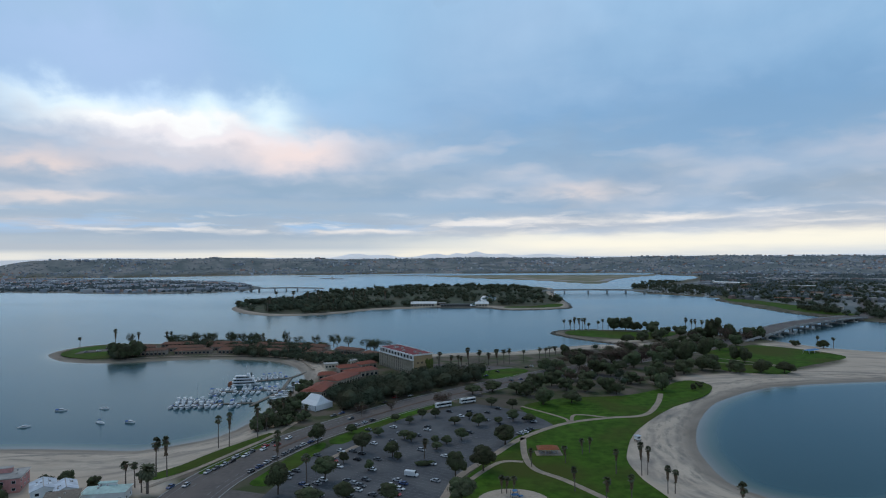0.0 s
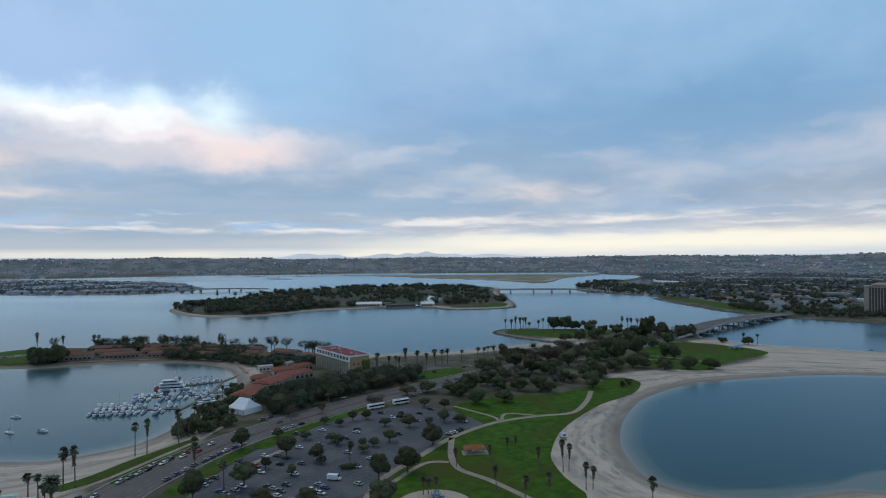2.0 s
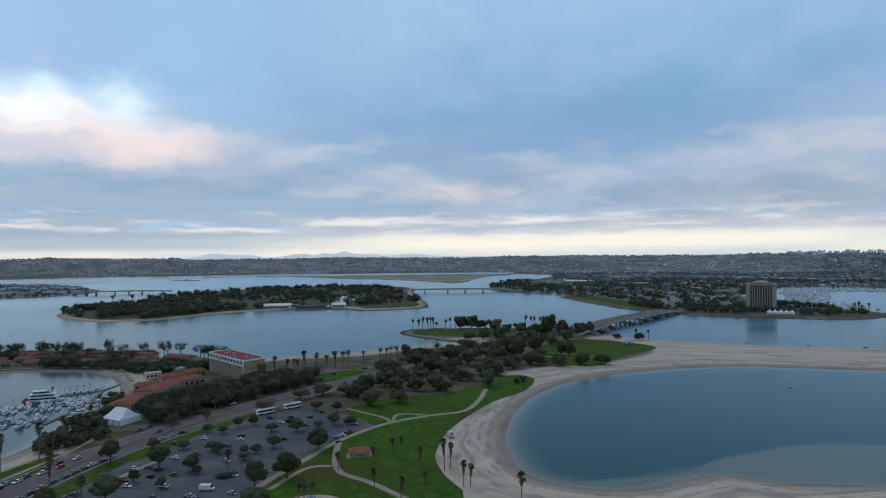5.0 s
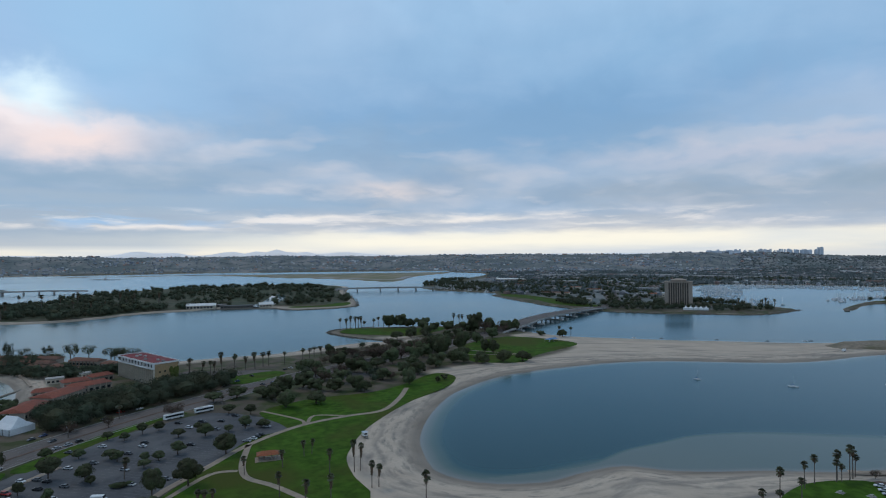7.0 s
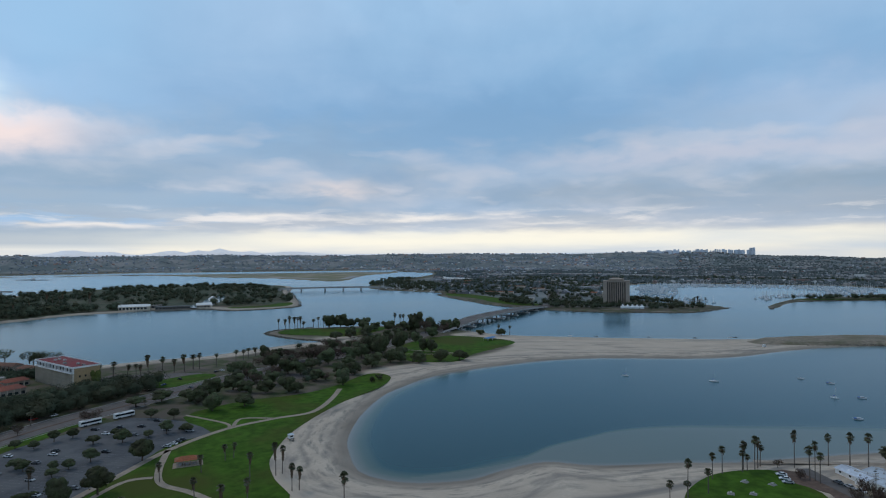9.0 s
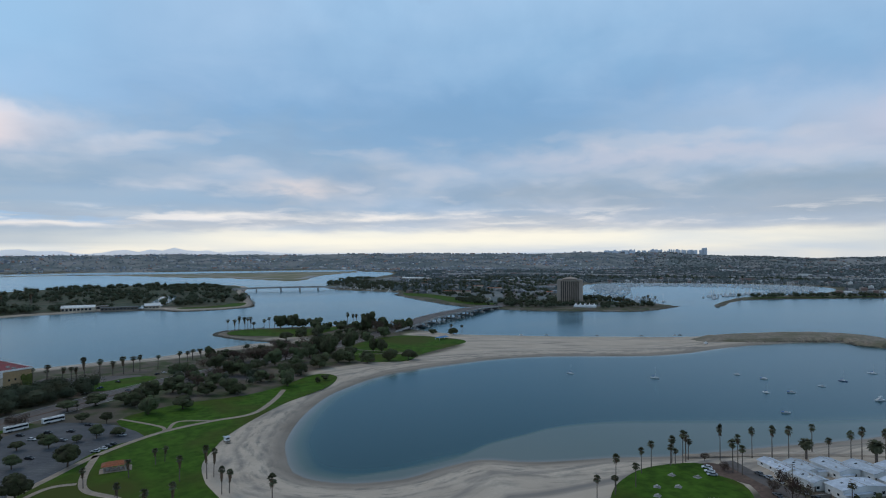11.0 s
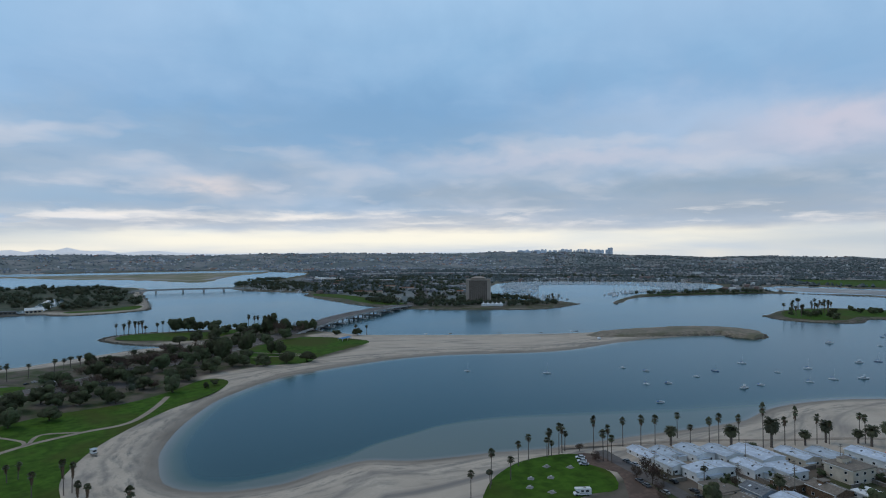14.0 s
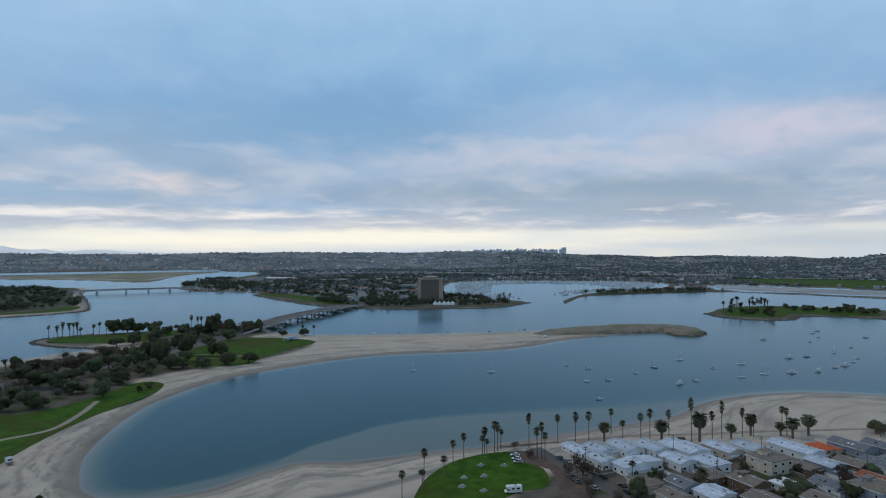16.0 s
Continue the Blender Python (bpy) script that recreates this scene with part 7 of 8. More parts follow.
# ---- boats ----
M_HULL = material("white_gelcoat", (0.64, 0.65, 0.66), 0.3, 0, 1.0, 0.05, spec=0.5)
M_HULLB = material("blue_gelcoat", (0.05, 0.09, 0.2), 0.3, 0, 1.0, 0.1, spec=0.5)
M_COVER = material("boat_cover", (0.06, 0.13, 0.34), 0.8, 0, 2.0, 0.15)
M_SPAR = material("aluminium_spar", (0.55, 0.56, 0.58), 0.4, 0.6, 2.0, 0.05)


def hull_mesh(L0, B0, F):
    bm = bmesh.new()
    sec = [(-.5, .78, .9), (-.2, 1.0, .92), (.15, .95, 1.0), (.38, .55, 1.1), (.5, .03, 1.22)]
    rows = []
    for x, w, h in sec:
        rows.append([bm.verts.new((x * L0, y, z)) for y, z in ((-w * B0 / 2, F * h), (-w * B0 * .36, -.25), (w * B0 * .36, -.25), (w * B0 / 2, F * h))])
    for a, b in zip(rows, rows[1:]):
        for i in range(3):
            bm.faces.new((a[i], a[i + 1], b[i + 1], b[i]))
        bm.faces.new((a[3], a[0], b[0], b[3]))
    bm.faces.new(rows[0])
    bm.faces.new(rows[-1][::-1])
    bmesh.ops.recalc_face_normals(bm, faces=bm.faces)
    return bm


def motorboat(L0, label, cover=False):
    ob = empty("motorboat", 0, 0, -500)
    B0 = L0 * .32
    part("hull", hull_mesh(L0, B0, L0 * .1), M_HULL, ob)
    z = L0 * .1
    boxed("cabin", (-.18 * L0, -.3 * B0, z * .9, .2 * L0, .3 * B0, z + L0 * .1), M_HULL, ob, .12)
    boxed("window_band", (-.16 * L0, -.31 * B0, z + L0 * .035, .205 * L0, .31 * B0, z + L0 * .075), M_GLASS, ob)
    if L0 > 8:
        boxed("flybridge", (-.2 * L0, -.26 * B0, z + L0 * .1, .05 * L0, .26 * B0, z + L0 * .15), M_HULL, ob, .1)
        boxed("bimini", (-.22 * L0, -.28 * B0, z + L0 * .235, .02 * L0, .28 * B0, z + L0 * .25), M_COVER if cover else M_CANVAS, ob)
        for s in (-1, 1):
            boxed("stanchion", (-.1 * L0 - .04, s * .26 * B0 - .04, z + L0 * .15, -.1 * L0 + .04, s * .26 * B0 + .04, z + L0 * .236), M_SPAR, ob)
    elif cover:
        boxed("cover", (-.46 * L0, -.36 * B0, z * .92, -.19 * L0, .36 * B0, z + .5), M_COVER, ob, .1)
    return tagged(ob, label, "motorboat")


def sailboat(L0, label, mat):
    ob = empty("sailboat", 0, 0, -500)
    B0 = L0 * .3
    part("hull", hull_mesh(L0, B0, L0 * .09), mat, ob)
    z = L0 * .09
    boxed("cabin", (-.1 * L0, -.28 * B0, z * .9, .22 * L0, .28 * B0, z + .6), M_HULL, ob, .1)
    bm = bmesh.new()
    limb(bm, (.08 * L0, 0, z), (.08 * L0, 0, z + 1.15 * L0), .11, .07, 6)
    part("mast", bm, M_SPAR, ob)
    bm = bmesh.new()
    limb(bm, (.08 * L0, 0, z + 1.5), (-.32 * L0, 0, z + 1.4), .07, .06, 5)
    part("boom", bm, M_SPAR, ob)
    boxed("sail_cover", (-.3 * L0, -.16, z + 1.5, .05 * L0, .16, z + 1.85), M_COVER, ob, .05)
    return tagged(ob, label, "sailboat")


MB = [motorboat(7, "small white motorboat with a low cabin"), motorboat(8, "small white motorboat under a blue cover", True), motorboat(11, "white motor yacht with a flybridge"), motorboat(13, "large white motor yacht with a blue awning", True)]
SB = [sailboat(8, "white sailboat with a bare mast", M_HULL), sailboat(10, "white sailboat with a bare mast", M_HULL), sailboat(9, "dark blue sailboat with a bare mast", M_HULLB)]
for k, (x, y) in enumerate([(-256, 366), (-259, 406), (-214, 374), (-196, 375), (-232, 410)]):
    put((MB[0], MB[1], SB[0], MB[1], MB[0])[k], x, y, 0, 0.95, 0.95, rnd.uniform(-30, 30), "small motorboat moored in the hotel bay", "moored boats")
for x, y, kind in [(383, 392, SB[0]), (431, 346, SB[1]), (501, 325, MB[0]), (505, 304, MB[1]), (463, 272, SB[0]), (479, 264, MB[1]), (518, 266, MB[0]), (551, 270, SB[2]), (602, 276, SB[1]), (509, 222, MB[2]), (529, 220, MB[1]),
                   (587, 237, MB[0]), (623, 230, SB[1]), (569, 204, SB[0]), (594, 198, SB[1]), (688, 217, MB[2]), (616, 186, MB[2]), (707, 209, SB[2]), (811, 245, MB[0]), (640, 175, MB[2]), (669, 172, MB[1]), (750, 201, SB[0]),
                   (684, 170, MB[2]), (711, 172, SB[0]), (733, 176, MB[0]), (801, 203, MB[0]), (790, 285, MB[3]), (887, 270, MB[1]), (856, 253, MB[0]), (914, 275, SB[2]), (892, 217, SB[2]), (424, 231, MB[1])]:
    big = kind in (MB[2], MB[3])
    put(kind, x, y, 0, 0.7, 0.75, rnd.uniform(120, 165) if big else -60 + rnd.uniform(-25, 25), group="boats moored in the cove")
# the hotel marina: docks and two rows a dock
ob = empty("marina_dock", 0, 0, 0)
DOCKS = [((-190, 419), (-134, 423)), ((-178, 458), (-126, 466)), ((-168, 492), (-130, 512)), ((-134, 415), (-124, 470)), ((-126, 466), (-131, 512)), ((-131, 512), (-122, 545))]
for a, b in DOCKS:
    s = strip("walkway", np.array([a, ((a[0] + b[0]) / 2, (a[1] + b[1]) / 2), b], float), 2.4, 0.55, M_TIMBER, "", "", 0.5)
    s.parent = ob
    for key in ("label", "category", "kind"):
        if key in s:
            del s[key]
for a, b in DOCKS[:3]:
    for k in range(9):
        t = (k + .5) / 9
        x, y = a[0] + (b[0] - a[0]) * t, a[1] + (b[1] - a[1]) * t
        boxed("dock_post", (x - .2, y + 1.3, -3, x + .2, y + 1.7, 2.2), M_TIMBER, ob)
tagged(ob, "grey timber marina dock with short piles", "dock")
for a, b, gap in ((DOCKS[0][0], DOCKS[0][1], 4.1), (DOCKS[1][0], DOCKS[1][1], 4.2), (DOCKS[2][0], DOCKS[2][1], 4.6)):
    a, b = np.array(a, float), np.array(b, float)
    L0 = np.linalg.norm(b - a)
    t = (b - a) / L0
    nn = np.array((-t[1], t[0]))
    for k in range(int(L0 / gap)):
        for s in (-1, 1):
            if rnd.random() < 0.06 or (a[1] > 480 and s < 0):
                continue
            kind = rnd.choice(MB + MB[1:] + [SB[1]])
            q = a + t * (k + .5) * gap + nn * s * 8.2
            put(kind, q[0], q[1], 0, 1.0, 1.0, math.degrees(math.atan2(t[1], t[0])) + 90 * s + rnd.uniform(-3, 3), group="boats in the hotel marina")
for x, y in [(-118, 474), (-117, 482), (-122, 430), (-121, 438), (-121, 446), (-119, 455)]:
    put(rnd.choice(MB), x, y, 0, 1, 1, 190, "white motorboat moored at the dock end", "boats in the hotel marina")


def paddle_boat():
    ob = empty("excursion_boat", -160, 484, 0, 8)
    ob.scale = (0.86, 0.86, 0.86)
    part("hull", hull_mesh(27, 8, 1.4), M_HULL, ob)
    for k, (x0, x1, w) in enumerate(((-11.5, 8.5, 3.6), (-11, 6.5, 3.4), (-9, 3.5, 3.0))):
        z = 1.4 + 2.6 * k
        boxed("deck_house", (x0, -w + .5, z, x1, w - .5, z + 2.3), M_HULL, ob, .08)
        boxed("deck_roof", (x0 - .8, -w - .2, z + 2.3, x1 + 1.0, w + .2, z + 2.6), M_HULL, ob)
        for s in (-1, 1):
            boxed("window_band", (x0 + .6, s * (w - .5) - .04, z + .9, x1 - .6, s * (w - .5) + .04, z + 1.9), M_GLASS, ob)
    for s in (-1, 1):
        boxed("funnel", (4.5, s * 1.6 - .3, 8.8, 5.1, s * 1.6 + .3, 12.0), M_DARK, ob, .1)
    boxed("wheelhouse", (.5, -1.4, 9.2, 3.2, 1.4, 11.2), M_HULL, ob, .08)
    bm = bmesh.new()
    bmesh.ops.create_cone(bm, cap_ends=True, segments=14, radius1=2.2, radius2=2.2, depth=5, matrix=Matrix.Translation((-14.2, 0, 1.6)) @ Matrix.Rotation(math.pi / 2, 4, "X"))
    part("paddle_wheel", bm, M_TERRA, ob)
    tagged(ob, "white three-deck excursion boat with a stern wheel", "excursion boat")


paddle_boat()
for o in MB + SB:
    discard(o)
for x, y in [(366, 170), (371, 167), (378, 164), (383, 161), (360, 173)]:
    ob = empty("beached_dinghy", x, y, 1.2, rnd.uniform(-40, 40))
    bm = hull_mesh(4.2, 1.7, .6)
    part("hull", bm, M_HULL, ob)
    boxed("thwart", (-.2, -.7, .35, .2, .7, .45), M_TIMBER, ob)
    tagged(ob, "small white dinghy pulled up on the sand", "dinghy", "dinghies on the beach")


# wooden poles with cross-arms between the houses
for x, y, h in [(318, 117, 12), (352, 133, 11), (378, 104, 12), (331, 101, 12), (398, 68, 11), (345, 108, 10), (308, 150, 10)]:
    ob = empty("utility_pole", x, y, Z, HT)
    bm = bmesh.new()
    limb(bm, (0, 0, -.5), (0, 0, h), .17, .12, 7)
    part("pole", bm, M_TIMBER, ob)
    for q in (0.4, 1.3):
        boxed("cross_arm", (-1.3, -.08, h - q - .1, 1.3, .08, h - q + .1), M_TIMBER, ob)
    tagged(ob, "dark wooden utility pole with two cross-arms", "utility pole", "utility poles")

# low garden walls between the lots
for k in range(16):
    x, y = 318 + 9.2 * k + rnd.uniform(-2, 2), 158 - 7.4 * k + rnd.uniform(-2, 2)
    for d in (0, 22, 43):
        ob = empty("garden_wall", x - 0.25 * d - 3, y - 0.97 * d, Z, HT + rnd.choice((0, 90)))
        boxed("wall", (-4, -.1, -.3, 4, .1, 1.6), M_WHITE if rnd.random() < .5 else M_TIMBER, ob)
        boxed("coping", (-4.05, -.16, 1.6, 4.05, .16, 1.7), M_CONC, ob)
        tagged(ob, "low garden wall between beach houses", "garden wall", "garden walls")


# ---- shore rocks ----
def rocks(name, line, n, spread, size, label, rise=0.0):
    """Loose stones heaped along a line."""
    p = smooth(line, closed=False, step=8)
    rr = np.random.default_rng(len(line) * 31 + n)
    verts, faces = [], []
    base = np.array([(1, 0, 0), (-1, 0, 0), (0, 1, 0), (0, -1, 0), (0, 0, 1), (0, 0, -1)], float)
    tri = [(0, 2, 4), (2, 1, 4), (1, 3, 4), (3, 0, 4), (2, 0, 5), (1, 2, 5), (3, 1, 5), (0, 3, 5)]
    for k in range(n):
        i = rr.uniform(0, len(p) - 1.001)
        a = p[int(i)] + (p[int(i) + 1] - p[int(i)]) * (i % 1)
        o = rr.normal(0, spread, 2)
        d = math.hypot(*o) / (spread * 2)
        s = size * rr.uniform(0.5, 1.4)
        q = base * rr.uniform(0.6, 1.2, (6, 1)) * np.array((s, s * rr.uniform(.6, 1), s * .7))
        c, sn = math.cos(i * 7), math.sin(i * 7)
        q = np.column_stack([q[:, 0] * c - q[:, 1] * sn, q[:, 0] * sn + q[:, 1] * c, q[:, 2]])
        n0 = len(verts)
        verts += [tuple(v) for v in q + np.array((a[0] + o[0], a[1] + o[1], 0.2 + rise * max(0, 1 - d)))]
        faces += [(n0 + f[0], n0 + f[1], n0 + f[2]) for f in tri]
    tagged(raw(name, verts, faces, M_ROCK), label, "rocks", kind="stuff")


def jetty():
    """The low stone-faced tongue of land that closes the cove."""
    line = smooth([(600, 470), (650, 462), (700, 450), (745, 436), (778, 415), (788, 392), (772, 368), (750, 358)], closed=False, step=6)
    w = np.interp(np.linspace(0, 1, len(line)), [0, .15, .5, .8, 1], [8, 48, 62, 50, 20])
    t = np.gradient(line, axis=0)
    t /= np.linalg.norm(t, axis=1)[:, None]
    n = np.stack([-t[:, 1], t[:, 0]], 1)
    verts, faces = [], []
    prof = [(-.62, -2.0), (-.5, 1.2), (-.42, 4.2), (-.2, 4.9), (0, 5.1), (.2, 4.9), (.42, 4.2), (.5, 1.2), (.62, -2.0)]
    rr = random.Random(5)
    for i in range(len(line)):
        f = min(1.0, i / 6, (len(line) - 1 - i) / 3 + .25)
        for a, z in prof:
            q = line[i] + n[i] * w[i] * a
            verts.append((q[0] + rr.uniform(-.6, .6), q[1] + rr.uniform(-.6, .6), z * (f if z > 0 else 1) + rr.uniform(-.25, .25)))
    m = len(prof)
    for i in range(len(line) - 1):
        for k in range(m - 1):
            a = i * m + k
            faces.append((a, a + m, a + m + 1, a + 1))
    faces.append(tuple(range(len(verts) - m, len(verts))))
    dirt = material("jetty_earth", (0.25, 0.205, 0.155), 0.95, 0, 0.25, 0.3, 0.4, (0.17, 0.15, 0.095), 0.05)
    ob = raw("jetty", verts, faces, dirt)
    tagged(ob, "low brown earth jetty edged with stones", "jetty", kind="structure")
    left, right = line + n * w[:, None] * .5, line - n * w[:, None] * .5
    return left[5:], right[5:]


jl, jr = jetty()
rocks("jetty_stones", [tuple(q) for q in jl[::4]], 700, 1.6, 1.3, "grey-brown stones along the jetty's edge", 1.0)
rocks("jetty_stones", [tuple(q) for q in jr[::4]], 700, 1.6, 1.3, "grey-brown stones along the jetty's edge", 1.0)
rocks("shore_stones", [(205, 690), (174, 726), (155, 758), (143, 796), (161, 827), (209, 834)], 500, 1.6, 1.2, "dark stones along the park point", 0.6)
rocks("shore_stones", [(612, 993), (622, 940), (677, 860), (759, 802), (833, 764), (954, 801)], 900, 2.0, 1.4, "dark stones along the far shore", 0.6)
rocks("shore_stones", [(1035, 776), (1183, 839), (1347, 787), (1544, 683), (1560, 376)], 900, 2.2, 1.6, "dark stones along the quay", 0.8)
rocks("shore_stones", [(555, 1633), (658, 1455), (613, 1349), (600, 1082), (612, 993)], 500, 2.2, 1.6, "dark stones along the far shore", 0.6)
rocks("shore_stones", [(1129, 262), (1110, 319), (1078, 358), (1021, 347), (979, 384), (980, 430), (1010, 470)], 700, 2.0, 1.5, "dark stones round the low islet", 0.6)
rocks("shore_stones", [(301, 1671), (260, 1255), (217, 1175), (122, 1159), (82, 1216), (14, 1252)], 600, 2.2, 1.5, "dark stones along the island shore", 0.6)
rocks("shore_stones", [(-1489, 1998), (-1255, 1930), (-942, 1853), (-725, 1882), (-652, 2040)], 500, 2.5, 2.0, "dark stones along the far point", 0.8)
strip("breakwater", smooth([(1045, 776), (1022, 768), (1004, 752)], closed=False), 7, 1.6, M_ROCK, "low stone breakwater at the quay", "breakwater", thick=4)

# the island's waterfront hall and lagoon bridge
for x, y, t, w, d, h, rm in [(-45, 1248, -3, 52, 16, 6, M_WHITE), (20, 1236, 3, 60, 14, 4.5, M_DARK), (75, 1240, 0, 26, 12, 5, M_WHITE), (-15, 1275, 0, 30, 14, 5, M_CONC)]:
    ob = empty("island_hall", x, y, 1.8, t)
    boxed("wall", (-w / 2, -d / 2, -2, w / 2, d / 2, h), M_CREAM if rm is M_WHITE else M_TIMBER, ob)
    if rm is M_WHITE:
        bm = bmesh.new()
        slope_roof(bm, d, w, h + 0.01, 4.0, 1.0, "gable")
        bmesh.ops.rotate(bm, matrix=Matrix.Rotation(math.pi / 2, 3, "Z"), verts=bm.verts)
        part("roof", bm, rm, ob, "white pitched roof")
    else:
        boxed("roof", (-w / 2 - 1, -d / 2 - 1, h, w / 2 + 1, d / 2 + 1, h + .6), rm, ob)
    for k in range(int(w // 6)):
        boxed("window", (-w / 2 + 6 * k + 1, -d / 2 - .06, 1, -w / 2 + 6 * k + 5, -d / 2 + .06, h - 1.2), M_GLASS, ob)
    tagged(ob, "low waterfront hall on the wooded island", "hall", "halls on the island")
strip("pier", np.array([(-30, 1232), (30, 1218), (95, 1208)], float), 7, 1.2, M_TIMBER, "dark timber pier along the island shore", "pier", thick=1.0)

# the long white shed beyond the marina
ob = empty("long_shed", 985, 2080, 2.0, -62)
boxed("wall", (-62, -13, -.5, 62, 13, 7), M_CREAM, ob)
bm = bmesh.new()
slope_roof(bm, 26, 124, 7.01, 3.0, 0.8, "gable")
bmesh.ops.rotate(bm, matrix=Matrix.Rotation(math.pi / 2, 3, "Z"), verts=bm.verts)
part("roof", bm, M_WHITE, ob)
for k in range(14):
    boxed("window", (-58 + 8.4 * k, -13.06, 2, -54 + 8.4 * k, -12.94, 4.5), M_GLASS, ob)
tagged(ob, "long low shed with a white roof among trees", "shed")

# low roofs on the far shore
rr = random.Random(12)
for k in range(34):
    x, y = rr.uniform(700, 1250), rr.uniform(1100, 1900)
    if signed(lands[5], np.array([[x, y]]))[0] < 25:
        continue
    w, d, h = rr.uniform(20, 60), rr.uniform(12, 24), rr.uniform(4, 8)
    ob = empty("shore_building", x, y, 2.0, rr.choice((-40, 50)))
    boxed("wall", (-w / 2, -d / 2, -.5, w / 2, d / 2, h), rr.choice((M_CREAM, M_TAN, M_CONC)), ob)
    boxed("roof", (-w / 2 - .5, -d / 2 - .5, h, w / 2 + .5, d / 2 + .5, h + .5), rr.choice((M_WHITE, M_CONC, M_GREYROOF, M_TERRA)), ob)
    for q in range(int(w // 5)):
        boxed("window", (-w / 2 + 5 * q + 1, -d / 2 - .06, 1, -w / 2 + 5 * q + 4, -d / 2 + .06, 3), M_GLASS, ob)
    tagged(ob, "low commercial building among trees on the far shore", "building", "buildings of the far shore")


# ---- far marinas: hulls and masts ----
def far_boats(name, outline, n, seed, label):
    rr = np.random.default_rng(seed)
    q = smooth(outline)
    verts, faces = [], []
    got = 0
    while got < n:
        x, y = rr.uniform(q[:, 0].min(), q[:, 0].max()), rr.uniform(q[:, 1].min(), q[:, 1].max())
        if not inside(q, np.array([[x, y]]))[0]:
            continue
        got += 1
        x = round(x / 24) * 24 + rr.uniform(-6, 6)
        L0, a = rr.uniform(8, 15), rr.choice((0.4, 3.5)) + rr.uniform(-.1, .1)
        c, s = math.cos(a), math.sin(a)
        b = L0 * .15

        def at(px, py, pz):
            return (x + px * c - py * s, y + px * s + py * c, pz)
        k = len(verts)
        verts += [at(-L0 / 2, -b, 1.3), at(L0 * .2, -b, 1.4), at(L0 / 2, 0, 1.7), at(L0 * .2, b, 1.4), at(-L0 / 2, b, 1.3), at(-L0 / 2, -b * .7, -.2), at(L0 * .2, -b * .7, -.2), at(L0 * .42, 0, -.2), at(L0 * .2, b * .7, -.2), at(-L0 / 2, b * .7, -.2)]
        faces += [(k, k + 1, k + 2, k + 3, k + 4)] + [(k + i, k + 5 + i, k + 5 + (i + 1) % 5, k + (i + 1) % 5) for i in range(5)]
        k = len(verts)
        verts += [at(px, py, pz) for pz in (1.2, 2.9) for px, py in ((-L0 * .2, -b * .6), (L0 * .15, -b * .6), (L0 * .15, b * .6), (-L0 * .2, b * .6))]
        faces += [(k + 4, k + 5, k + 6, k + 7)] + [(k + i, k + (i + 1) % 4, k + 4 + (i + 1) % 4, k + 4 + i) for i in range(4)]
        if rr.random() < 0.6:
            k = len(verts)
            h = L0 * 1.2
            verts += [at(.9, -.14, 2), at(1.2, .14, 2), at(.7, .14, 2), at(.9, -.1, h), at(1.1, .1, h), at(.75, .1, h)]
            faces += [(k, k + 1, k + 4, k + 3), (k + 1, k + 2, k + 5, k + 4), (k + 2, k, k + 3, k + 5)]
    tagged(raw(name, verts, faces, M_HULL), label, "boats", kind="stuff")


far_boats("marina_boats", [(985, 1030), (1120, 1230), (1330, 1460), (1480, 1480), (1610, 1360), (1740, 1180), (1760, 1060), (1680, 980), (1520, 920), (1420, 930), (1560, 1080), (1480, 1260), (1340, 1330), (1200, 1180), (1060, 1060)], 900, 4, "rows of white boats in the far marina")
far_boats("marina_boats", [(960, 880), (960, 960), (1030, 1060), (1060, 1000), (1010, 900)], 50, 5, "rows of white boats in the far marina")
far_boats("marina_boats", [(560, 1700), (600, 1600), (650, 1480), (680, 1500), (650, 1700), (600, 1820)], 70, 6, "rows of white boats along the far shore")
far_boats("marina_boats", [(1150, 875), (1220, 915), (1400, 930), (1480, 960), (1380, 990), (1200, 950)], 90, 8, "rows of white boats at the quay")


# ---- the far town ----
def ground_far(x, y):
    r = math.hypot(x - CENTRE[0], y - CENTRE[1])
    return float(hill(np.array(math.atan2(x - CENTRE[0], y - CENTRE[1])), np.array(r)))


